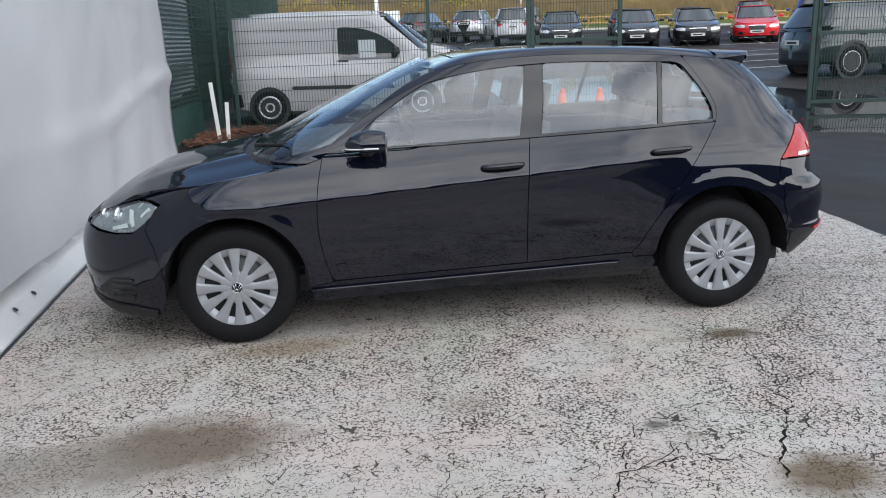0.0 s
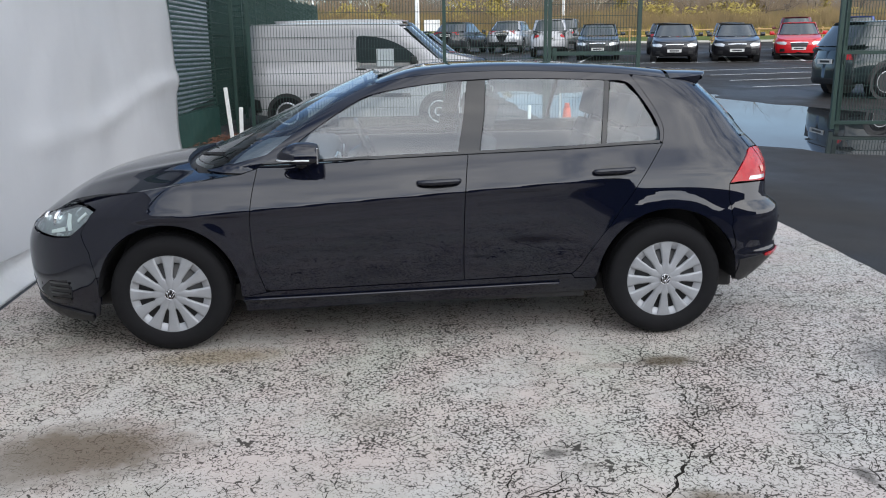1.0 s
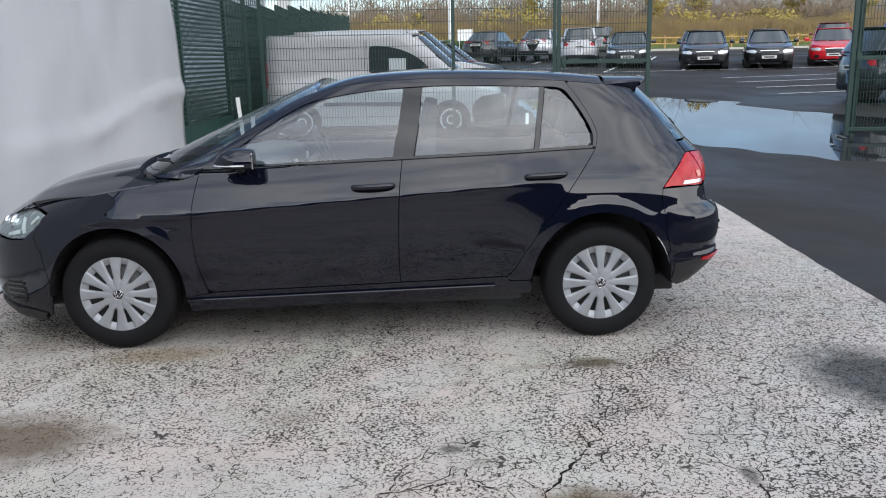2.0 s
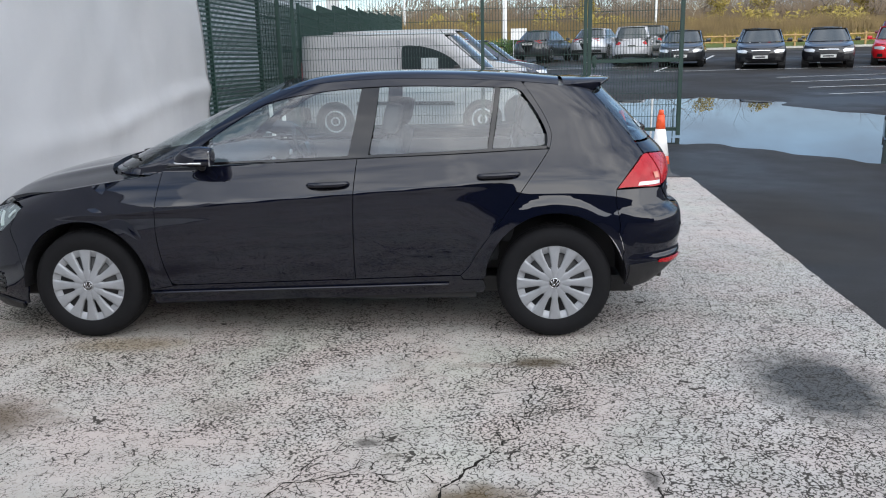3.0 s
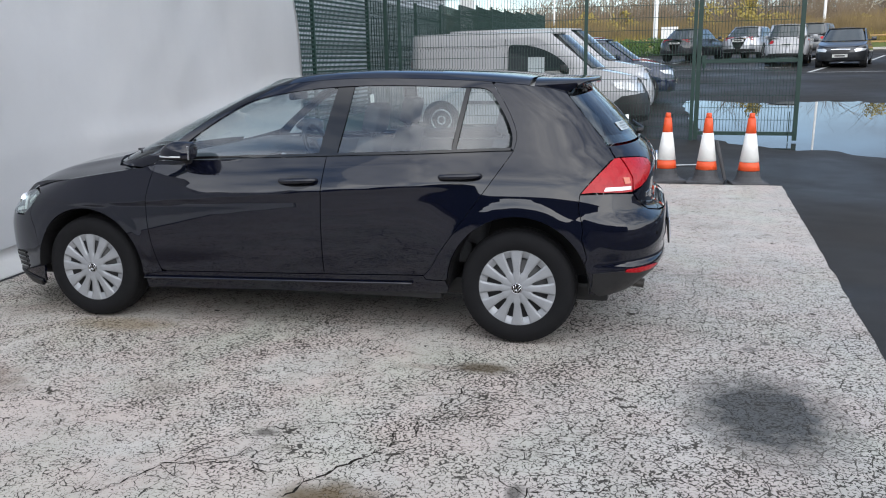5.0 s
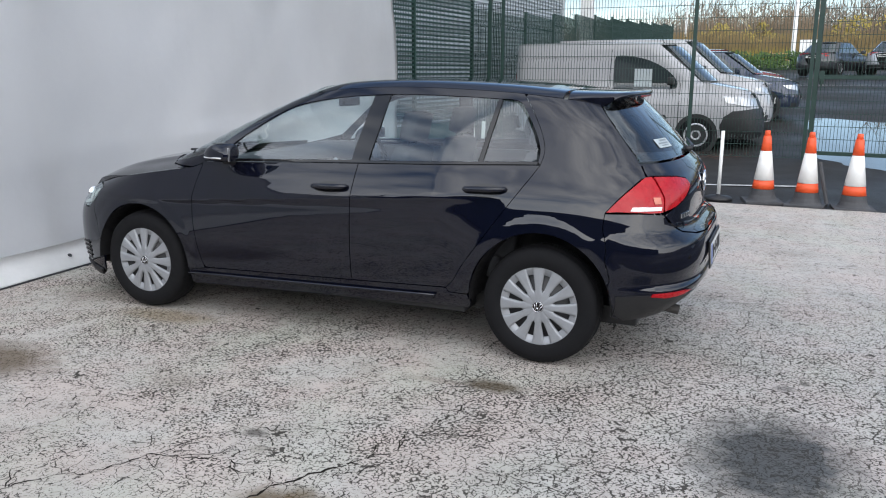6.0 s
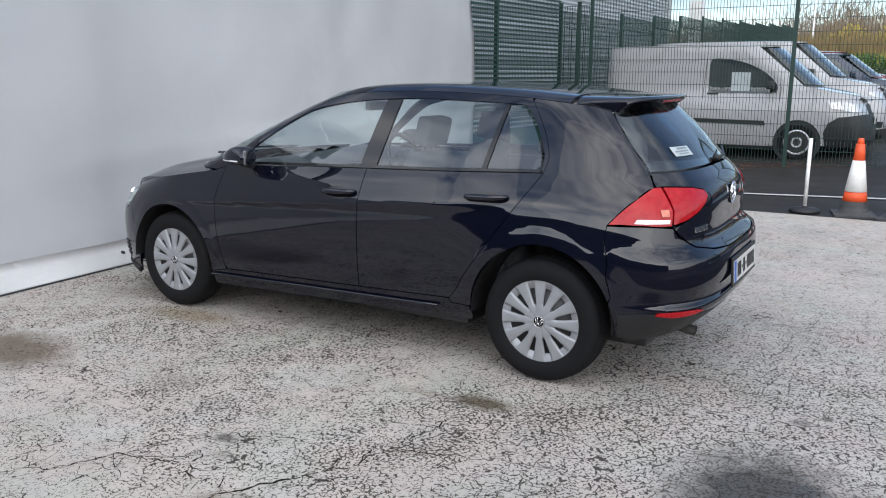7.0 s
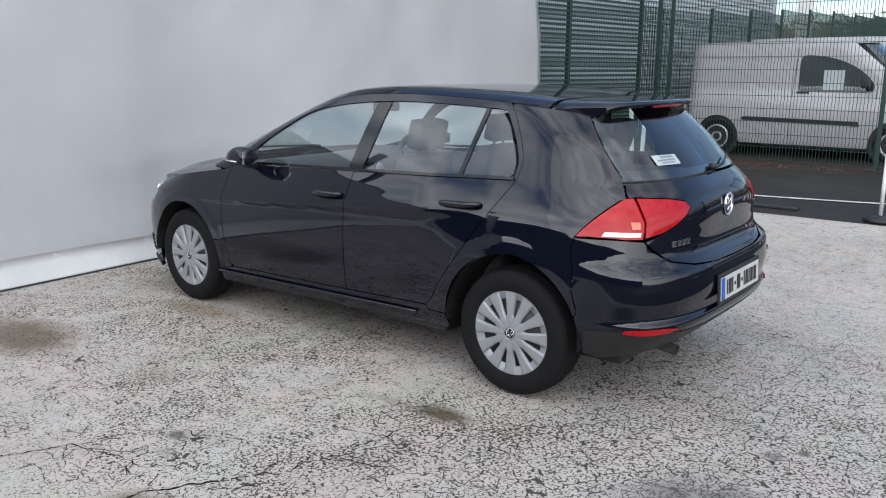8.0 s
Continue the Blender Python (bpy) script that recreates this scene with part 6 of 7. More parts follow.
def vehicle(name, label, shape, paint, m, category="car", cell=0.12, spokes=5, cladding=False, windows="car", grille="frame", details=True, lights=True):
    a = shape
    g = thing(name, label, category, m)
    P = PAINTS[paint]
    zs, zb, zr, wb = a.zs, a.zb, a.zr, a.wb
    ar = a.rw + 0.055
    hood = lambda x: a.zn + (zb - a.zn) * min(1, max(0, (x + a.fo) / (a.xA + a.fo))) ** 0.72
    boot = lambda x: zb + (a.zt - zb) * sstep(a.xD, wb + a.ro, x)
    lower = [a.F(0, zs + 0.06)] + [a.F(y, zs + 0.03) for y in np.linspace(0.2, 0.9, 4) * a.W] + [a.S(-ar - 0.01, zs + 0.04)]
    lower += [a.S(x, z) for x, z in arc(0, a.rw, ar, 190, -10, 16)] + [a.S(ar + 0.03, zs), a.S(wb - ar - 0.03, zs)]
    lower += [a.S(x, z) for x, z in arc(wb, a.rw, ar, 190, -10, 16)] + [a.S(wb + ar + 0.01, zs + 0.05)]
    lower += [a.R(y, zs + 0.06) for y in np.linspace(0.9, 0.2, 4) * a.W] + [a.R(0, zs + 0.08), a.R(0, a.zt)]
    lower += [a.R(y, a.zt) for y in (0.4 * a.W, 0.7 * a.W)]
    lower += [a.S(x, boot(x)) for x in np.linspace(wb + a.ro - 0.10, a.xD, 4)] + [a.S(x, zb) for x in np.linspace(a.xD - 0.05, a.xA, 8)]
    lower += [a.S(x, hood(x)) for x in np.linspace(a.xA - 0.08, -a.fo + 0.22, 8)] + [a.F(y, hood(-a.fo + 0.06)) for y in (0.6 * a.W, 0.3 * a.W)] + [a.F(0, hood(-a.fo + 0.06))]
    cabin = [a.S(a.xA, zb), *[a.S(x, zb) for x in np.linspace(a.xA + 0.2, a.xD - 0.2, 6)], a.S(a.xD, zb)] + [a.S(a.xD + (a.xC - a.xD) * k, zb + (zr - 0.02 - zb) * k) for k in (0.33, 0.66, 1.0)]
    cabin += [a.S(x, zr - 0.02) for x in np.linspace(a.xC - 0.1, a.xB + 0.1, 6)] + [a.S(a.xA + (a.xB - a.xA) * k, zb + (zr - 0.02 - zb) * k) for k in (1.0, 0.66, 0.33)]
    for mir in both:
        s = 1 if mir else -1
        panel("body_side", sheet_mesh("body_side", lower, a.skin, cell, 0, 0.02, mir), P, g)
        panel("cabin_side", sheet_mesh("cabin_side", cabin, a.skin, cell, 0, 0.0, mir), P, g)
        if cladding:
            clad = [a.S(x, z) for x, z in arc(0, a.rw, ar + 0.07, 186, -6, 14)] + [a.S(x, z) for x, z in arc(wb, a.rw, ar + 0.07, 186, -6, 14)] + [a.S(wb + ar + 0.09, zs), a.S(wb + ar, zs + 0.03)] + [a.S(x, z) for x, z in arc(wb, a.rw, ar, -10, 190, 14)] + [a.S(wb - ar, zs - 0.01), a.S(ar, zs - 0.01)] + [a.S(x, z) for x, z in arc(0, a.rw, ar, -10, 190, 14)] + [a.S(-ar - 0.08, zs + 0.04)]
            panel("wheel_cladding", sheet_mesh("wheel_cladding", clad, a.skin, cell, 0, 0.02, mir, 0.012), "black", g)
        if windows == "car":
            def at(kx, kz):
                z = zb + (zr - zb) * kz
                k = (z - zb) / (zr - zb)
                l, r = a.xA + (a.xB - a.xA) * k, a.xD + (a.xC - a.xD) * k
                return a.S(l + (r - l) * kx, z)

            mid = 0.47
            for u0, u1 in ((0.10, mid - 0.015), (mid + 0.015, 0.80), (0.82, 0.93)):
                wp = [at(u0, 0.06), at((u0 + u1) / 2, 0.06), at(u1, 0.06), at(u1, 0.5), at(u1, 0.88), at((u0 + u1) / 2, 0.88), at(u0, 0.88), at(u0, 0.5)]
                panel("side_window", sheet_mesh("side_window", wp, a.skin, cell, 0.0, 0.0, mir, 0.006), "dark_glass", g)
        scr = [a.F(0, zb + 0.02), a.F(0, (zb + zr) / 2), a.F(0, zr - 0.05), a.F(a.wt * 0.85, zr - 0.05), a.F(a.width((zb + zr) / 2) * 0.88, (zb + zr) / 2), a.F(a.width(zb + 0.03) * 0.9, zb + 0.03)]
        panel("windscreen", sheet_mesh("windscreen", scr, a.skin, cell, 0.0, 0.0, mir, 0.005), "dark_glass", g)
        scr = [a.R(0, zb + 0.04), a.R(0, (zb + zr) / 2), a.R(0, zr - 0.07), a.R(a.wt * 0.82, zr - 0.07), a.R(a.width((zb + zr) / 2) * 0.84, (zb + zr) / 2), a.R(a.width(zb + 0.04) * 0.84, zb + 0.05)]
        if windows != "van":
            panel("rear_window", sheet_mesh("rear_window", scr, a.skin, cell, 0.0, 0.0, mir, 0.005), "dark_glass", g)
        if lights:
            hl = [a.S(-a.fo + 0.42, a.zn - 0.02), a.S(-a.fo + 0.30, a.zn - 0.10), a.F(a.W * 0.55, a.zn - 0.14), a.F(a.W * 0.5, a.zn - 0.06), a.F(a.W * 0.62, a.zn - 0.01)]
            panel("headlight", sheet_mesh("headlight", hl, a.skin, cell * 0.7, 0, 0.0, mir, 0.006), "lens_clear", g)
            zt = min(a.zt, 1.02)
            tl = [a.S(wb + a.ro - 0.30, zt - 0.05), a.R(a.W * 0.60, zt - 0.03), a.R(a.W * 0.52, zt - 0.10), a.R(a.W * 0.62, zt - 0.18), a.S(wb + a.ro - 0.22, zt - 0.18)]
            panel("tail_light", sheet_mesh("tail_light", tl, a.skin, cell * 0.7, 0, 0.0, mir, 0.006), "lens_red", g)
            fogp = [a.F(a.W * 0.78, 0.30), a.F(a.W * 0.56, 0.30), a.F(a.W * 0.58, 0.42), a.F(a.W * 0.76, 0.42)]
            panel("air_inlet", sheet_mesh("air_inlet", fogp, a.skin, cell, 0, 0.0, mir, 0.005), "black", g)
            gr = [a.F(0, a.zn - 0.03), a.F(a.W * 0.36, a.zn - 0.04), a.F(a.W * 0.30, a.zn - 0.26), a.F(0, a.zn - 0.28)]
            panel("grille", sheet_mesh("grille", gr, a.skin, cell, 0, 0.0, mir, 0.006), "black", g)
            if grille == "frame":
                for z0, z1, y0, y1 in ((a.zn - 0.03, a.zn - 0.05, 0.0, 0.36), (a.zn - 0.265, a.zn - 0.28, 0.0, 0.30)):
                    pp = [a.F(y0, z0), a.F(a.W * y1, z0 - 0.01), a.F(a.W * y1, z1 - 0.01), a.F(y0, z1)]
                    panel("grille_frame", sheet_mesh("grille_frame", pp, a.skin, cell, 0, 0.0, mir, 0.012), "chrome", g)
            lb = [a.R(0, 0.30), a.R(a.W * 0.8, 0.30), a.R(a.W * 0.8, 0.42), a.R(0, 0.44)]
            panel("lower_bumper", sheet_mesh("lower_bumper", lb, a.skin, cell, 0, 0.0, mir, 0.006), "black", g)
        bm = bmesh.new()
        box(bm, a.xA + 0.28, s * (a.W + 0.10) - 0.09, zb + 0.02, a.xA + 0.40, s * (a.W + 0.10) + 0.09, zb + 0.16, 0.03)
        box(bm, a.xA + 0.30, s * (a.W - 0.02) - 0.08, zb + 0.03, a.xA + 0.36, s * (a.W - 0.02) + 0.08, zb + 0.07, 0.01)
        part("door_mirror", bm, "black" if cladding or windows == "van" else P, g, smooth=True)
        for xw in (0, wb):
            rim_wheel(g, xw, s * (a.W - 0.115), a.rw, s, spokes, 28)
            bm = bmesh.new()
            lathe(bm, [(0.0, s * (a.W - 0.26)), (ar, s * (a.W - 0.26)), (ar, s * (a.W - 0.03))], 24, "y", (xw, 0, a.rw))
            part("wheel_housing", bm, "ink", g)
        # door shuts as fine dark seams and handles
        doors = (a.xA + 0.18, (a.xA + a.xD) * 0.5 - 0.03, wb - 0.12) if windows == "car" else (a.xA + 0.36, a.xA + 1.66)
        for xd in doors:
            seam = [a.S(xd, zs + 0.12), a.S(xd + 0.010, zs + 0.12), a.S(xd + 0.010, zb - 0.01), a.S(xd, zb - 0.01)]
            panel("door_seam", sheet_mesh("door_seam", seam, a.skin, 0.2, 0, 0.0, mir, 0.003), "ink", g)
        for xd in doors[1:]:
            bm = bmesh.new()
            box(bm, xd - 0.26, s * (a.width(zb - 0.14) + 0.004) - 0.018, zb - 0.15, xd - 0.06, s * (a.width(zb - 0.14) + 0.004) + 0.018, zb - 0.12, 0.008)
            part("door_handle", bm, "black" if windows == "van" else P, g)
    # roof, bonnet, boot
    rx = np.linspace(a.xB + 0.0, a.xC, 10)
    rwid = lambda x: -a.skin(*a.S(x, zr - 0.02)).y
    roof = [(x, -rwid(x)) for x in rx] + [(a.xC + 0.06, -a.wt * 0.5), (a.xC + 0.085, 0), (a.xC + 0.06, a.wt * 0.5)] + [(x, rwid(x)) for x in rx[::-1]] + [(a.xB - 0.14, a.wt * 0.55), (a.xB - 0.2, 0), (a.xB - 0.14, -a.wt * 0.55)]
    arch = lambda x: 0.03 * math.sin(math.pi * min(1, max(0, (x - a.xB + 0.2) / (a.xC - a.xB + 0.3)))) ** 0.5
    panel("roof", sheet_mesh("roof", roof, lambda x, y: Vector((x, y, zr - 0.02 + arch(x) + 0.03 * (1 - (y / a.wt) ** 2))), cell, 0, 0.03), P, g)
    hw = lambda x: -a.skin(*a.S(x, hood(x))).y
    hx = np.linspace(-a.fo + 0.22, a.xA, 8)
    bon = [(x, -hw(x)) for x in hx] + [(a.xA - 0.18, -0.3), (a.xA - 0.22, 0), (a.xA - 0.18, 0.3)] + [(x, hw(x)) for x in hx[::-1]] + [(-a.fo + 0.10, a.W * 0.5), (-a.fo + 0.06, 0), (-a.fo + 0.10, -a.W * 0.5)]
    panel("bonnet", sheet_mesh("bonnet", bon, lambda x, y: Vector((x, y, hood(x) + 0.035 * (1 - (y / a.W) ** 2) * sstep(-a.fo, -a.fo + 0.4, x))), cell, 0, 0.02), P, g)
    if wb + a.ro - a.xD > 0.3:
        bx = np.linspace(a.xD, wb + a.ro - 0.10, 5)
        bw = lambda x: -a.skin(*a.S(x, boot(x))).y
        bo = [(x, -bw(x)) for x in bx] + [(wb + a.ro - 0.02, 0)] + [(x, bw(x)) for x in bx[::-1]]
        panel("boot_lid", sheet_mesh("boot_lid", bo, lambda x, y: Vector((x, y, boot(x) + 0.02 * (1 - (y / a.W) ** 2))), cell, 0, 0.02), P, g)
    # plates
    for x, z in ((a.ends(0.5)[0] - 0.012, max(0.42, a.zn - 0.30)), (a.ends(0.8)[2] + 0.012, min(0.80, a.zt - 0.18))):
        bm = bmesh.new()
        box(bm, x - 0.006, -0.26, z - 0.055, x + 0.006, 0.26, z + 0.055, 0.002)
        np_ = part("number_plate", bm, "plate", g, "white number plate")
        bm = bmesh.new()
        box(bm, x - 0.009, -0.17, z - 0.025, x + 0.009, 0.18, z + 0.025)
        part("plate_bar", bm, "ink", np_)
    bm = bmesh.new()
    box(bm, 0.0, -a.W * 0.78, zs - 0.02, wb, a.W * 0.78, zs + 0.12)
    part("floor_pan", bm, "ink", g)
    bm = bmesh.new()
    box(bm, a.xA + 0.05, -a.W * 0.8, zs + 0.12, a.xD - 0.05, a.W * 0.8, zb - 0.05)
    part("cabin_fill", bm, "ink", g)
    return g


def place(x, y, heading, z=None):
    """Pose of a vehicle whose nose points along heading (degrees from +y, clockwise); the point is the middle of its front axle."""
    return pose(x, y, lie(x, y) if z is None else z, 0, 0, -heading - 90)


# the white van behind the fence (nose along +x)
VAN = Auto(W=0.92, fo=1.10, wb=2.86, ro=0.74, zs=0.24, zn=1.0, zb=1.26, zt=1.26, zr=1.95, xA=-0.04, xB=0.74, xC=3.46, xD=3.50, wt=0.80, rw=0.325, tail=0.0, turn=0.45)
van = vehicle("panel_van", "white panel van with black bumpers parked behind the mesh fence", VAN, "white", pose(2.15, 12.37, 0.065, 0, 0, 180), "van", 0.09, 10, windows="van", grille="none")
for mir in both:
    wf = [VAN.S(*p) for p in flowing([(0.385, 1.19), (0.44, 1.135), (0.8, 1.13), (1.2, 1.125), (1.48, 1.13), (1.535, 1.18), (1.54, 1.45), (1.53, 1.67), (1.47, 1.73), (1.2, 1.715), (0.92, 1.65), (0.66, 1.53), (0.47, 1.38), (0.385, 1.26), (0.385, 1.19)], 4)[:-1]]
    wv = panel("side_window", sheet_mesh("side_window", wf, VAN.skin, 0.08, 0, 0.0, mir, 0.008), "dark_glass", van, "dark cab window")
    wp = [VAN.S(0.84, 1.17), VAN.S(1.16, 1.17), VAN.S(1.16, 1.50), VAN.S(0.84, 1.49)]
    # the dimming by the cab glass is put into the sheet's colour
    pp = panel("window_notice", sheet_mesh("window_notice", wp, VAN.skin, 0.1, 0, 0.0, mir, 0.012), "sticker", wv, "white price sheet in the cab window")
    rub = [VAN.S(0.52, 0.60), VAN.S(2.40, 0.635), VAN.S(2.44, 0.67), VAN.S(2.40, 0.70), VAN.S(0.55, 0.675)]
    panel("rub_strip", sheet_mesh("rub_strip", rub, VAN.skin, 0.12, 0, 0.01, mir, 0.014), "black", van, "black rub strip along the doors")
    bf = [VAN.F(0, 0.28), VAN.F(0.5, 0.28), VAN.S(-0.44, 0.28), VAN.S(-0.40, 0.50), VAN.S(-0.46, 0.66), VAN.S(-0.60, 0.76), VAN.F(0.6, 0.80), VAN.F(0, 0.80)]
    panel("front_bumper", sheet_mesh("front_bumper", bf, VAN.skin, 0.08, 0, 0.03, mir, 0.02), "black", van, "black plastic front bumper")
    br = [VAN.R(0, 0.34), VAN.R(0.7, 0.34), VAN.S(3.33, 0.36), VAN.S(3.36, 0.58), VAN.R(0.7, 0.60), VAN.R(0, 0.60)]
    panel("rear_bumper", sheet_mesh("rear_bumper", br, VAN.skin, 0.08, 0, 0.03, mir, 0.02), "black", van)
    rd = [VAN.S(3.30, 0.60), VAN.S(3.50, 0.60)] + [VAN.R(y, 0.60) for y in (0.8, 0.6, 0.3, 0.0)] + [VAN.R(0, z) for z in (0.9, 1.2, 1.5, 1.93)] + [VAN.R(y, 1.93) for y in (0.3, 0.55, 0.7)] + [VAN.S(3.42, 1.92), VAN.S(3.30, 1.92), VAN.S(3.30, 1.5), VAN.S(3.30, 1.0)]
    panel("rear_door", sheet_mesh("rear_door", rd, VAN.skin, 0.08, 0, 0.01, mir, 0.009), PAINTS["white"], van, "white rear load door")
    tl = [VAN.S(3.50, 0.98), VAN.S(3.575, 0.98), VAN.S(3.57, 1.45), VAN.S(3.51, 1.45)]
    panel("tail_light", sheet_mesh("tail_light", tl, VAN.skin, 0.08, 0, 0.01, mir, 0.012), "lens_red", van)
    hl = [VAN.S(-0.42, 1.02), VAN.S(-0.50, 0.90), VAN.F(0.66, 0.82), VAN.F(0.54, 0.90), VAN.S(-0.74, 1.0)]
    panel("headlight", sheet_mesh("headlight", hl, VAN.skin, 0.06, 0, 0.01, mir, 0.014), "lens_clear", van, "large clear headlight")
    # pressed panel line above the loading side
    press = [VAN.S(1.75, 1.715), VAN.S(3.1, 1.715), VAN.S(3.30, 1.66), VAN.S(3.31, 1.64), VAN.S(3.09, 1.70), VAN.S(1.76, 1.70)]
    panel("pressed_line", sheet_mesh("pressed_line", press, VAN.skin, 0.2, 0, 0.01, mir, 0.008), PAINTS["white"], van)
    seam = [VAN.S(1.62, 1.26), VAN.S(1.63, 1.26), VAN.S(1.60, 1.84), VAN.S(1.59, 1.84)]
    panel("door_seam", sheet_mesh("door_seam", seam, VAN.skin, 0.2, 0, 0.0, mir, 0.003), "ink", van)
for o in list(van.children):
    if o.name.startswith("door_mirror"):
        o.matrix_basis = pose(0.17, 0, -0.07) @ o.matrix_basis
    if o.name.split(".")[0] == "wheel":
        bm = bmesh.new()
        lathe(bm, [(0.0, -0.06), (0.05, -0.064), (0.06, -0.085), (0.085, -0.088), (0.12, -0.07), (0.155, -0.066), (0.175, -0.08), (0.195, -0.094), (0.205, -0.09), (0.205, -0.07)], 32, "y")
        for k in range(12):
            a_ = 2 * math.pi * k / 12
            tube(bm, [(0.137 * math.cos(a_), -0.060, 0.137 * math.sin(a_)), (0.137 * math.cos(a_), -0.078, 0.137 * math.sin(a_))], 0.016, 6)
        part("steel_disc", bm, "steel", o, "pressed steel wheel disc", smooth=False)
bm = bmesh.new()
tube(bm, [(0.75, -0.2, 1.92), (0.86, -0.2, 2.06)], [0.012, 0.004], 6)
part("aerial", bm, "black", van)

HATCH = Auto()
SUV = Auto(W=0.92, fo=0.86, wb=2.69, ro=0.97, zs=0.30, zn=0.88, zb=1.10, zt=1.12, zr=1.66, xA=0.35, xB=1.05, xC=3.1, xD=3.5, wt=0.68, rw=0.36)
SALOON = Auto(W=0.9, fo=0.86, wb=2.78, ro=1.05, zs=0.22, zn=0.70, zb=0.94, zt=1.0, zr=1.44, xA=0.35, xB=1.2, xC=2.5, xD=3.2, wt=0.62, rw=0.32)
CROSS = Auto(W=0.9, fo=0.82, wb=2.6, ro=0.72, zs=0.28, zn=0.84, zb=1.06, zt=1.06, zr=1.58, xA=0.25, xB=0.95, xC=2.7, xD=3.15, wt=0.68, rw=0.34)

# beside the van, noses along +x
vehicle("compact_van", "white compact van parked beside the larger one", VAN, "white", pose(2.25, 15.0, lie(2, 15), 0, 0, 180), "van", 0.12, 6, windows="van", grille="none")
vehicle("crossover_car", "dark navy crossover car parked in the row of vans", CROSS, "navy", pose(3.05, 17.6, lie(2.7, 17.6), 0, 0, 180), "car", 0.1, 5)
vehicle("crossover_car", "dark red crossover car at the end of the row", CROSS, "maroon", pose(2.7, 20.6, lie(2.7, 20.6), 0, 0, 180), "car", 0.1, 5)
# dark estate SUV on the right of the gate, tail towards the puddle
vehicle("offroad_car", "dark slate off-road car with silver wheels beyond the gate", SUV, "slate", pose(15.5, 15.6, 0.30, 0, 0, -174) @ Matrix.Scale(1.05, 4), "car", 0.1, 6, cladding=True)
# far row; noses away
vehicle("saloon_car", "dark saloon car parked tail towards the puddle", SALOON, "dark", place(5.95, 43.2, 24) @ Matrix.Scale(1.08, 4), "car")
vehicle("saloon_car", "silver saloon car parked tail towards the puddle", SALOON, "silver", place(8.95, 44.2, 22) @ Matrix.Scale(1.1, 4), "car")
vehicle("estate_car", "dark grey estate car parked tail towards the puddle", SUV, "grey", place(12.3, 45.8, 20), "car")
vehicle("family_suv", "white family SUV waiting in the lane with its tail lights showing", SUV, "white", place(9.6, 38.2, 12), "car")
# far row; noses towards the camera
for xx, yy, hd, sh, pt, lb in (
    (10.9, 33.6, 196, HATCH, "dark", "dark green-black hatchback with a silver-framed grille"),
    (13.55, 31.0, 198, HATCH, "black", "black hatchback with a silver-framed grille facing the lane"),
    (16.2, 30.8, 200, SALOON, "black", "black saloon with a wide silver-framed grille facing the lane"),
    (19.5, 31.9, 204, HATCH, "red", "bright red hatchback facing the lane"),
):
    vehicle("parked_car", lb, sh, pt, place(xx, yy, hd) @ Matrix.Scale(1.1, 4), "car", 0.12, 10)
for xx, yy, hd, sh, pt, lb in (
    (16.2, 39.8, 20, HATCH, "dark", "dark hatchback in the back row showing its tail"),
    (19.3, 39.2, 20, HATCH, "grey", "grey hatchback in the back row showing its tail"),
    (23.6, 40.6, 25, SUV, "maroon", "dark maroon SUV in the back row showing its tail"),
    (27.6, 41.6, 25, SUV, "blue", "blue SUV in the back row showing its tail"),
):
    vehicle("parked_car", lb, sh, pt, place(xx, yy, hd), "car", 0.14, 5)

# ---- cones, posts and litter in the yard ----
def traffic_cone():
    c = thing("traffic_cone", "orange and white traffic cone on a grimy grey rubber base", "traffic cone", group="cones by the gate")
    bm = bmesh.new()
    box(bm, -0.215, -0.215, 0, 0.215, 0.215, 0.035, 0.012)
    lathe(bm, [(0.185, 0.034), (0.16, 0.055), (0.14, 0.10), (0.128, 0.17)], 24)
    part("base", bm, "rubber", c, "dirty grey rubber base", smooth=False)
    for nm, z0, z1, r0, r1, mt in (("lower_band", 0.17, 0.275, 0.128, 0.112, "orange"), ("white_sleeve", 0.275, 0.62, 0.114, 0.064, "cone_white"), ("upper_band", 0.62, 0.80, 0.062, 0.044, "orange"), ("tip", 0.80, 0.86, 0.036, 0.030, "orange")):
        bm = bmesh.new()
        lathe(bm, [(r0 * 0.9, z0), (r0, z0 + 0.004), (r1, z1 - 0.004), (r1 * 0.85, z1)], 24)
        part(nm, bm, mt, c, smooth=True)
    return c


cone = traffic_cone()
cone.matrix_basis = pose(3.50, 6.45, lie(3.5, 6.45), 0, 0, 12)
copy_thing(cone, pose(3.98, 6.36, lie(3.98, 6.36), 0, 0, -8))
copy_thing(cone, pose(4.47, 6.30, lie(4.47, 6.3), 0, 0, 5))
# flat bar leaning on the middle cone
bm = bmesh.new()
tube(bm, [(4.20, 6.28, 0.03), (4.09, 6.38, 0.50)], 0.022, 8)
obj("rubber_bar", bm, "rubber", label="dark rubber bar leaning against a traffic cone", category="bar")
wp = thing("marker_post", "white plastic marker post on a round black base", "post", pose(3.0, 6.42, lie(3, 6.42)))
bm = bmesh.new()
tube(bm, [(0, 0, 0.04), (0, 0, 0.84)], 0.021, 12)
part("shaft", bm, "paint_white", wp, smooth=True)
bm = bmesh.new()
lathe(bm, [(0.165, 0.0), (0.165, 0.03), (0.15, 0.048), (0.03, 0.06), (0.025, 0.075)], 28)
part("base", bm, "black", wp, "round black rubber base", smooth=True)
bm = bmesh.new()
box(bm, 1.62, 6.55, lie(1.8, 6.6), 2.12, 6.65, lie(1.8, 6.6) + 0.03, 0.008)
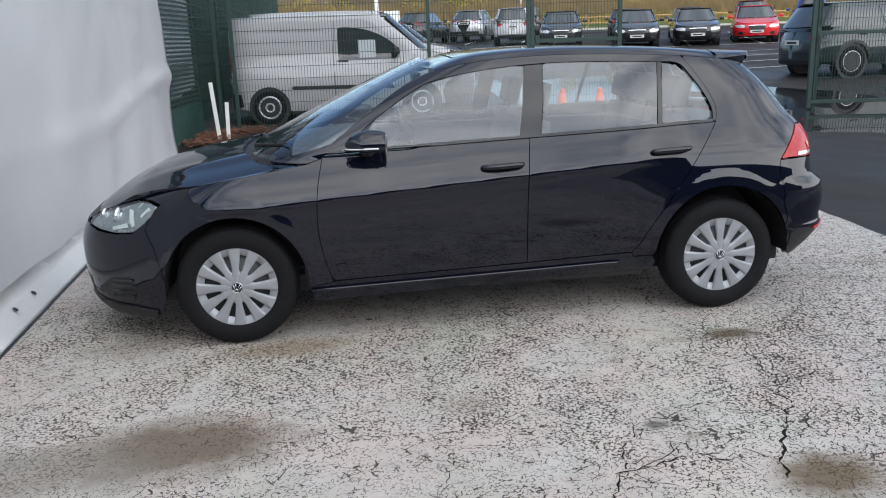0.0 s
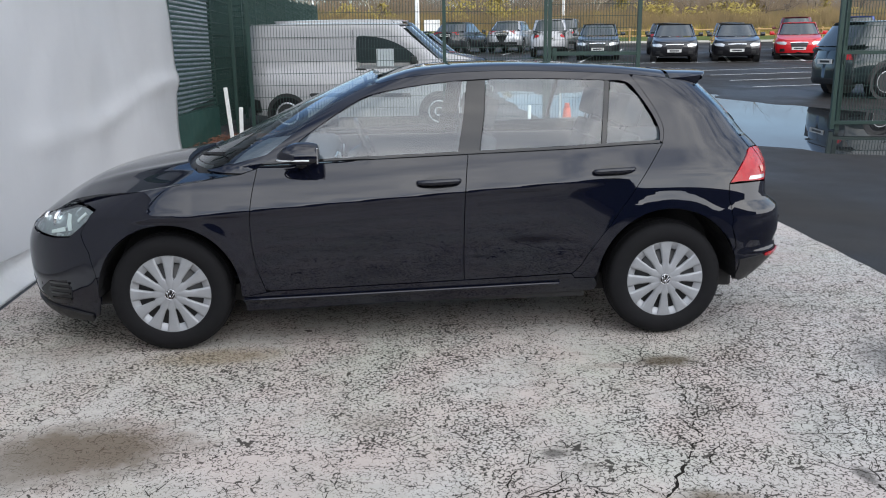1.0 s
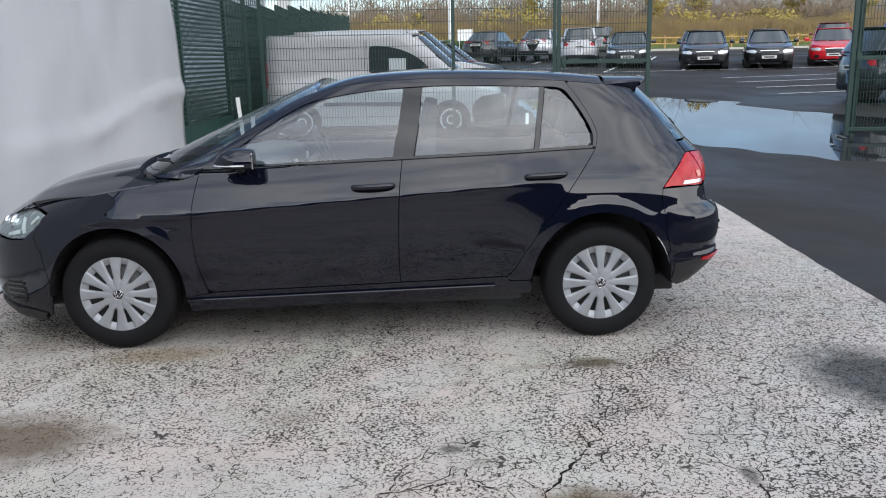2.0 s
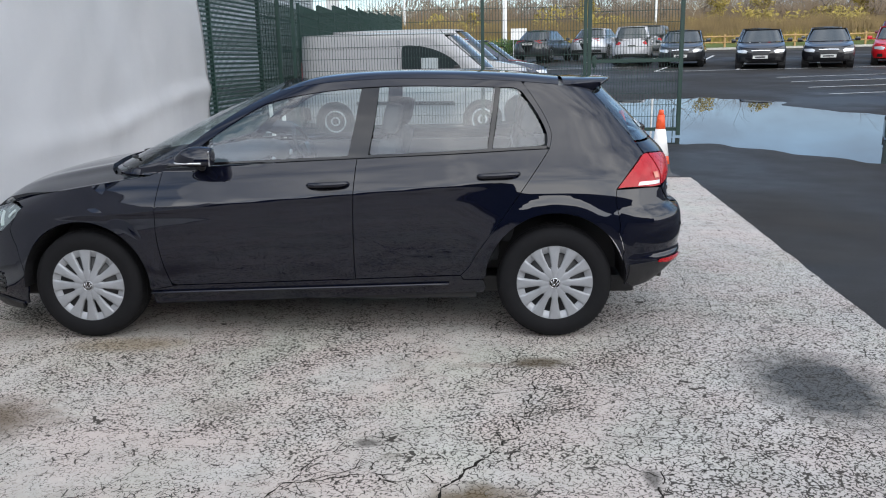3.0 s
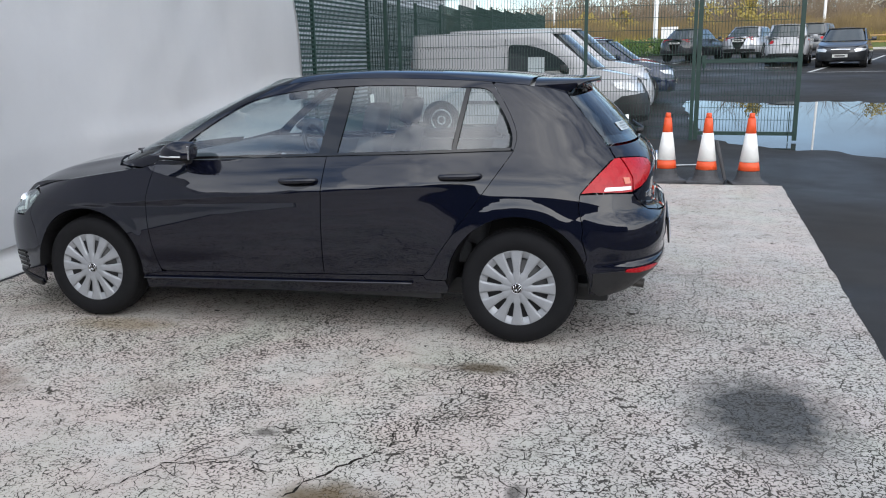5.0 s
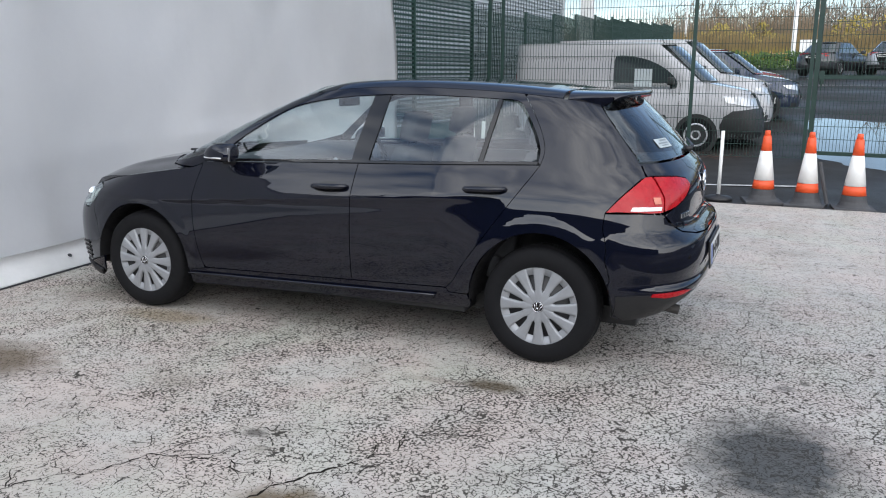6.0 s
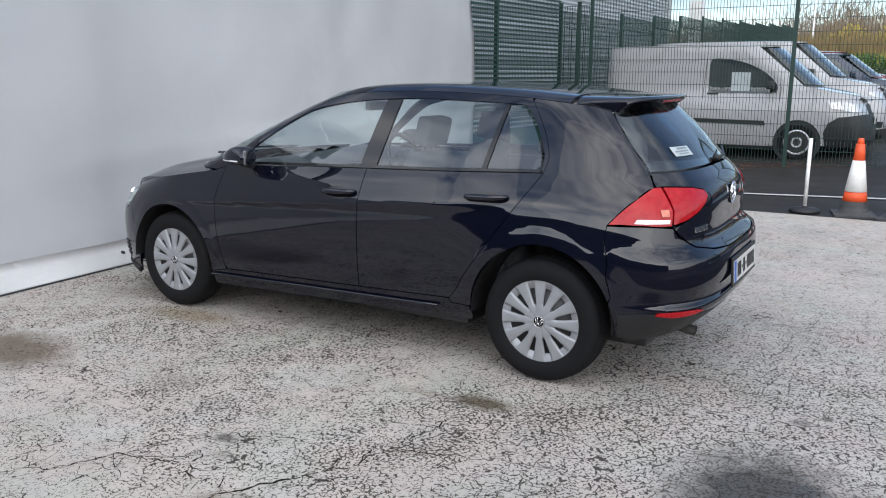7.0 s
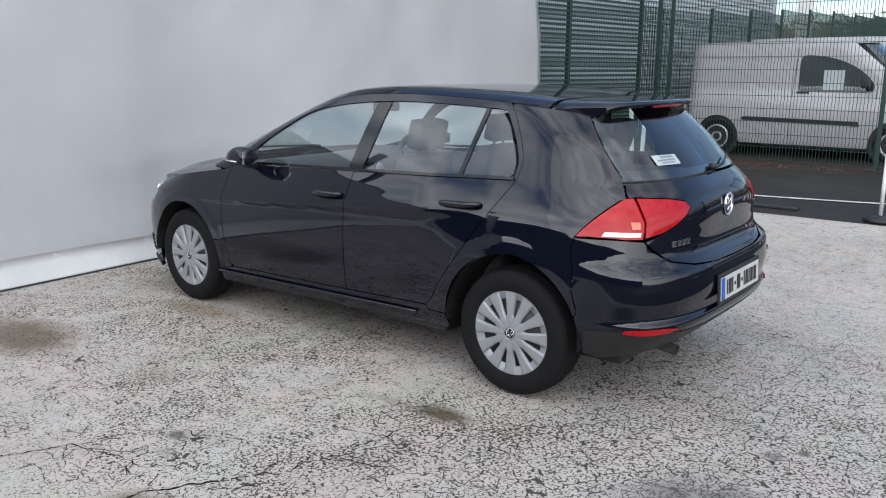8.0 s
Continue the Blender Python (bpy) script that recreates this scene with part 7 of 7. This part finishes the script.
obj("rubber_strip", bm, "black", label="flat black rubber strip lying on the asphalt", category="strip")
for x, y, h, lean in ((-1.40, 9.55, 0.95, -4), (-1.27, 9.62, 0.62, 2)):
    bm = bmesh.new()
    box(bm, -0.03, -0.02, 0, 0.03, 0.02, h, 0.006)
    o = obj("marker_stake", bm, "paint_white", label="short white painted stake by the fence foot", category="stake", group="white stakes")
    o.matrix_basis = pose(x, y, lie(x, y) - 0.02, 0, lean, 0)


def flakes(name, n, xy, spread_r, size, material, label, zfun=lie, tall=0.03, seed=3):
    rng = random.Random(seed)
    verts, faces = [], []
    for k in range(n):
        cx, cy = rng.choice(xy)
        x, y = cx + rng.gauss(0, spread_r), cy + rng.gauss(0, spread_r * 0.6)
        z = zfun(x, y) + rng.random() * tall
        s, a = size * rng.uniform(0.6, 1.4), rng.random() * 6.28
        b = len(verts)
        for da, rr, dz in ((0, 1, 0.3), (1.7, 0.55, -0.1), (3.1, 0.95, 0.25), (4.6, 0.5, -0.1)):
            verts.append((x + s * rr * math.cos(a + da), y + s * rr * math.sin(a + da), z + s * dz * rng.uniform(-0.5, 1) + 0.01))
        faces.append((b, b + 1, b + 2, b + 3))
    me = bpy.data.meshes.new(name)
    me.from_pydata(verts, [], faces)
    me.materials.append(MAT[material])
    return tagged(new(name, me), label, "leaves", kind="stuff")


flakes("leaf_litter", 1800, [(-1.5, 9.4), (-1.55, 9.9), (-1.3, 10.1), (-1.6, 8.9), (-1.0, 10.4)], 0.22, 0.035, "leaf_b", "brown dead leaves heaped along the fence foot", tall=0.09)
flakes("fallen_leaves", 700, [(0.3, 10.3), (1.0, 10.25), (1.8, 10.3), (2.6, 10.4), (-0.4, 10.4)], 0.35, 0.022, "leaf_b", "scattered dead leaves under the van", tall=0.02, seed=5)


def road_line(x0, y0, x1, y1, w=0.1):
    n = max(2, int(math.hypot(x1 - x0, y1 - y0) / 0.5))
    bm = bmesh.new()
    d = Vector((x1 - x0, y1 - y0, 0)).normalized()
    s = Vector((-d.y, d.x, 0)) * w / 2
    prev = None
    for k in range(n + 1):
        p = Vector((x0 + (x1 - x0) * k / n, y0 + (y1 - y0) * k / n, 0))
        row = []
        for q in (p - s, p + s):
            q.z = lie(q.x, q.y) + 0.012
            row.append(bm.verts.new(q))
        if prev:
            bm.faces.new((prev[0], row[0], row[1], prev[1]))
        prev = row
    return tagged(obj("marking", bm, "line", kind="structure"), "worn white painted bay line on the asphalt", "marking")


road_line(1.2, 7.25, 4.0, 7.75, 0.08)
for k in range(6):
    x = 9.1 + 3.3 * k
    road_line(x, 30.2, x + 2.2, 36.2, 0.13)
    road_line(x + 2.4, 37.0, x + 4.6, 43.0, 0.13)
road_line(9.0, 30.0, 30, 31.0, 0.12)
for k in range(4):
    road_line(11.2 + 0.3 * k, 17.9 + 2.25 * k, 19, 19.3 + 2.25 * k, 0.11)
for k in range(4):
    road_line(4.2 + 3.0 * k, 38.8, 6.2 + 3.0 * k, 44.5, 0.13)
road_line(3.0, 33.0, 9.0, 34.0, 0.12)

# ---- verge, reeds, hedge and trees beyond the car park ----
def bank(x, y):
    return lie(x, y) + 0.55 * sstep(55.2, 57, y) + 1.2 * sstep(58, 90, y)


bm = bmesh.new()
vx, vy = list(np.linspace(-60, 120, 46)), [54.6, 55.2, 56.4, 58.5, 64, 70, 80, 95, 130, 200]
rows = [[bm.verts.new((x, y, bank(x, y) + 0.06 + 0.05 * noise.noise((x * 0.5, y * 0.5, 0)))) for x in vx] for y in vy]
for a, b in zip(rows, rows[1:]):
    for k in range(len(vx) - 1):
        bm.faces.new((a[k], a[k + 1], b[k + 1], b[k]))
obj("verge", bm, "grass", smooth=True, kind="structure", label="rough grass bank beyond the car park", category="verge")
bm = bmesh.new()
prev = None
for x in np.linspace(-6, 60, 90):
    z = lie(x, 54.3)
    row = [bm.verts.new(p) for p in ((x, 54.2, z - 0.05), (x, 54.22, z + 0.13), (x, 54.38, z + 0.14), (x, 54.4, z - 0.05))]
    if prev:
        for k in range(3):
            bm.faces.new((prev[k], row[k], row[k + 1], prev[k + 1]))
    prev = row
obj("kerb", bm, "kerb", kind="structure", label="pale stone kerb along the verge", category="kerb")

rail = thing("wooden_rail_fence", "low brown wooden rail fence along the verge", "fence")
for k in range(22):
    x = 2 + 2.4 * k
    bm = bmesh.new()
    box(bm, x - 0.06, 55.3, bank(x, 55.3) - 0.1, x + 0.06, 55.42, bank(x, 55.3) + 1.0, 0.01)
    part("post", bm, "wood", rail)
    for dz in (0.45, 0.85):
        bm = bmesh.new()
        z0, z1 = bank(x, 55.3) + dz, bank(x + 2.4, 55.3) + dz
        tube(bm, [(x, 55.28, z0), (x + 2.4, 55.28, z1)], 0.05, 6)
        part("rail", bm, "wood", rail)


def strands(name, n, box_, h, w, material, label, seed, curve=0.25, zf=bank):
    """A stand of upright blades."""
    rng = random.Random(seed)
    verts, faces = [], []
    x0, x1, y0, y1 = box_
    for k in range(n):
        x, y = rng.uniform(x0, x1), rng.uniform(y0, y1)
        clump = 0.55 + 0.75 * (0.5 + 0.5 * noise.noise((x * 0.35, y * 0.35, seed)))
        hh = h * clump * rng.uniform(0.6, 1.15)
        z = zf(x, y)
        dx, dy = rng.gauss(0, curve) * hh * 0.5, rng.gauss(0, curve) * hh * 0.3
        ww = w * rng.uniform(0.6, 1.5)
        b = len(verts)
        verts += [(x - ww, y, z), (x + ww, y, z), (x + dx * 0.4 - ww, y + dy * 0.4, z + hh * 0.6), (x + dx * 0.4 + ww, y + dy * 0.4, z + hh * 0.6), (x + dx, y + dy, z + hh)]
        faces += [(b, b + 1, b + 3, b + 2), (b + 2, b + 3, b + 4)]
    me = bpy.data.meshes.new(name)
    me.from_pydata(verts, [], faces)
    me.materials.append(MAT[material])
    return tagged(new(name, me), label, "plants", kind="stuff")


strands("reeds", 30000, (-8, 60, 56.2, 60.5), 1.7, 0.014, "reed", "tall dry golden reeds along the verge", 11)
strands("undergrowth", 14000, (-10, 62, 56.0, 58), 0.8, 0.03, "leaf_y", "yellow-green rough undergrowth along the verge", 12, 0.5)


def tangle(name, n, box_, h, w, material, label, seed, thin_left=0.0):
    """Scrub of many short crossing twigs, thinning upwards to an uneven top."""
    rng = random.Random(seed)
    verts, faces = [], []
    x0, x1, y0, y1 = box_
    while len(faces) < n:
        x, y = rng.uniform(x0, x1), rng.uniform(y0, y1)
        top = h * (0.62 + 0.55 * noise.noise((x * 0.22, y * 0.18, seed)) + 0.22 * noise.noise((x * 0.9, y * 0.6, seed)))
        top *= 1 - thin_left * (1 - sstep(-9, -3, x * 60 / y))
        u = rng.random()
        if top < 0.3:
            continue
        z = bank(x, y) + top * (1 - (1 - u) ** 0.75)
        L = rng.uniform(0.25, 0.9) * (0.5 + h / 6)
        a, e = rng.uniform(0, 2 * math.pi), rng.gauss(0.9, 0.5)
        d = Vector((math.cos(a) * math.cos(e), 0.4 * math.sin(a) * math.cos(e), math.sin(e)))
        s_ = Vector((d.z, 0, -d.x)).normalized() * w * rng.uniform(0.4, 1.5)
        p = Vector((x, y, z))
        b = len(verts)
        verts += [tuple(p - s_), tuple(p + s_), tuple(p + d * L)]
        faces.append((b, b + 1, b + 2))
    me = bpy.data.meshes.new(name)
    me.from_pydata(verts, [], faces)
    me.materials.append(MAT[material])
    return tagged(new(name, me), label, "plants", kind="stuff")


tangle("thicket", 110000, (-14, 74, 60.5, 72), 3.5, 0.02, "twig", "tangle of bare brown winter scrub", 13, 0.55)
tangle("brambles", 40000, (-12, 72, 59, 64), 1.9, 0.03, "scrub", "olive and tawny brambles along the bank", 15, 0.3)
tangle("far_woods", 70000, (-60, 120, 90, 120), 7.5, 0.05, "twig_far", "hazy belt of bare winter woods", 14, 0.4)


def leafy(name, n, centres, size, material, label, seed):
    """Clumps of small leaves with an uneven outline."""
    rng = random.Random(seed)
    verts, faces = [], []
    for k in range(n):
        cx, cy, cz, rx, ry, rz = rng.choice(centres)
        while True:
            u = Vector((rng.uniform(-1, 1), rng.uniform(-1, 1), rng.uniform(-1, 1)))
            if 0.35 < u.length < 1:
                break
        p = Vector((cx + u.x * rx, cy + u.y * ry, cz + u.z * rz))
        if noise.noise(p * 0.9) < -0.12:
            continue
        d = Vector((rng.gauss(0, 1), rng.gauss(0, 1), rng.gauss(0, 1))).normalized()
        e = d.orthogonal().normalized()
        s = size * rng.uniform(0.6, 1.5)
        b = len(verts)
        for i, j in ((-1, 0), (0, -0.5), (1, 0), (0, 0.5)):
            verts.append(p + d * i * s + e * j * s)
        faces.append((b, b + 1, b + 2, b + 3))
    me = bpy.data.meshes.new(name)
    me.from_pydata([tuple(v) for v in verts], [], faces)
    me.materials.append(MAT[material])
    return me


hc = [(x, 50.3 + 0.4 * math.sin(x * 2.1), lie(x, 50) + 0.55, 0.8, 0.9, 0.62) for x in np.linspace(-1.5, 5.6, 13)]
me = leafy("box_hedge", 9000, hc, 0.07, "leaf_g", "", 21)
tagged(new("low_hedge", me), "low clipped green hedge at the edge of the car park", "hedge", kind="stuff")
rng = random.Random(8)
bc = []
for k in range(34):
    x = rng.uniform(-6, 62)
    r = rng.uniform(0.7, 1.5)
    bc.append((x, rng.uniform(58, 62), bank(x, 60) + r * 0.9, r * 1.2, r, r * 1.1))
tagged(new("bushes", leafy("bushes", 22000, bc, 0.14, "leaf_y", "", 22)), "sunlit yellow-green bushes behind the reeds", "bushes", kind="stuff")


def bare_tree(seed, height, material, spread_k=1.0, ivy=False):
    """Trunk and limbs with many fine twigs."""
    rng = random.Random(seed)
    trunk, crown = bmesh.new(), bmesh.new()

    def grow(p, d, length, r, depth):
        pts, rad = [p], [r]
        for k in range(3):
            d = (d + Vector((rng.gauss(0, 0.16), rng.gauss(0, 0.16), rng.gauss(0.05, 0.08)))).normalized()
            p = p + d * length / 3
            pts.append(p)
            rad.append(r * (1 - 0.16 * (k + 1)))
        tube(trunk if depth < 2 else crown, pts, rad, 6 if depth < 2 else 3, depth == 0)
        if depth >= 5 or r < 0.004:
            return
        for k in range(rng.choice((2, 3, 3)) if depth else 5):
            q = pts[1 + (k % 3)] if depth else pts[rng.choice((1, 2, 3))]
            axis = Vector((rng.gauss(0, 1), rng.gauss(0, 1), rng.gauss(0, 0.5))).normalized()
            nd = (d * 0.75 + axis * 0.75 * spread_k).normalized()
            nd.z = max(nd.z, -0.05)
            grow(q, nd.normalized(), length * rng.uniform(0.6, 0.8), rad[1] * rng.uniform(0.42, 0.6), depth + 1)

    grow(Vector((0, 0, 0)), Vector((0, 0, 1)), height * 0.42, height * 0.013, 0)
    t = thing("tree", "bare winter tree with fine spreading twigs", "tree", group="bare trees behind the car park")
    part("trunk", trunk, material, t, smooth=True)
    part("crown", crown, "pale_bark" if material == "pale_bark" else "bark", t)
    if ivy:
        cs = [(rng.gauss(0, 0.25 + 0.05 * k), rng.gauss(0, 0.3), height * (0.1 + 0.055 * k), 0.55, 0.55, 0.6) for k in range(11)]
        me = leafy("ivy", 2600, cs, 0.09, "leaf_y", "", seed)
        o = new("ivy", me)
        o.parent = t
        tagged(o, "yellow-green ivy round the trunk")
    return t


kinds = [bare_tree(31, 6.4, "bark"), bare_tree(32, 7.4, "bark", 0.8), bare_tree(33, 6.2, "pale_bark", 1.1)]
spots = [(11, 66), (16.5, 70), (22, 68), (27, 72), (31.5, 67), (37, 70), (43, 68), (48, 73), (6.5, 72), (13.5, 78), (19.5, 80), (25, 82), (34, 80), (40, 79), (-3, 76), (-9, 82), (53, 70), (2.5, 84), (29, 90), (58, 78)]
for k, (x, y) in enumerate(spots):
    src = kinds[k % 2]
    mm = pose(x, y, bank(x, y) - 0.1, 0, 0, k * 67)
    if k < 2:
        src.matrix_basis = mm
    else:
        copy_thing(src, mm @ Matrix.Diagonal((*(0.85 + 0.1 * ((k * 7) % 5),) * 3, 1)))
kinds[2].matrix_basis = pose(0.6, 61.5, bank(0.6, 61.5) - 0.1)
tagged(kinds[2], "pale-barked bare young tree lit by the sun", "tree")
copy_thing(kinds[2], pose(17.8, 63.5, bank(17.8, 63.5) - 0.1, 0, 0, 140))
ivied = bare_tree(36, 6.6, "bark", 0.9, True)
ivied.matrix_basis = pose(19.6, 61.8, bank(19.6, 61.8) - 0.1)
tagged(ivied, "bare tree wrapped in yellow-green ivy", "tree")
for x, y, a in ((23.4, 62.4, 70), (31.0, 61.5, 190), (36.5, 62.0, 20), (10.2, 62.5, 130)):
    copy_thing(ivied, pose(x, y, bank(x, y) - 0.1, 0, 0, a))
for k, (x, y) in enumerate(((4.6, 62.0), (7.4, 62.6), (13.0, 61.6), (16.4, 62.4), (25.6, 61.9), (28.9, 62.2), (33.6, 62.0), (39.5, 61.8), (44.0, 62.3))):
    copy_thing(kinds[k % 2], pose(x, y, bank(x, y) - 0.1, 0, 0, 40 * k) @ Matrix.Scale(0.8 + 0.06 * (k % 4), 4))
copy_thing(kinds[2], pose(27.8, 62.5, bank(27.8, 62.5) - 0.1, 0, 0, 70))


def lamp_post(x, y, h, r, label):
    t = thing("street_lamp", label, "lamp post", pose(x, y, lie(x, y) - 0.05))
    bm = bmesh.new()
    tube(bm, [(0, 0, 0), (0, 0, 1.2), (0, 0, h)], [r, r, r * 0.6], 12)
    part("pole", bm, "paint_white", t, smooth=True)
    bm = bmesh.new()
    tube(bm, [(0, 0, h - 0.1), (0.3, -0.1, h + 0.1), (1.0, -0.3, h + 0.15)], r * 0.45, 8)
    part("arm", bm, "paint_white", t, smooth=True)
    bm = bmesh.new()
    box(bm, 0.8, -0.45, h + 0.08, 1.5, -0.15, h + 0.2, 0.03)
    part("lantern", bm, "steel", t)


lamp_post(3.35, 51.8, 9.0, 0.15, "white painted lamp post at the edge of the car park")
lamp_post(14.6, 58.5, 9.0, 0.10, "slim white lamp post beyond the parked cars")
lamp_post(-4.2, 60.5, 9.0, 0.08, "slim white lamp post far behind the fence")
sb = thing("sign_board", "blank white sign board on two posts behind the parked cars", "sign", pose(4.2, 49.6, lie(4.2, 49.6)))
bm = bmesh.new()
box(bm, -0.5, -0.02, 1.05, 0.5, 0.02, 1.75, 0.01)
part("board", bm, "paint_white", sb)
for x in (-0.35, 0.35):
    bm = bmesh.new()
    tube(bm, [(x, 0.04, -0.05), (x, 0.04, 1.6)], 0.03, 8)
    part("post", bm, "steel", sb)
bm = bmesh.new()
box(bm, -3.3, 24.5, 0.0, -2.9, 24.9, 3.9, 0.02)
obj("white_pillar", bm, "paint_white", label="white painted pillar beside the grey hall", category="pillar")
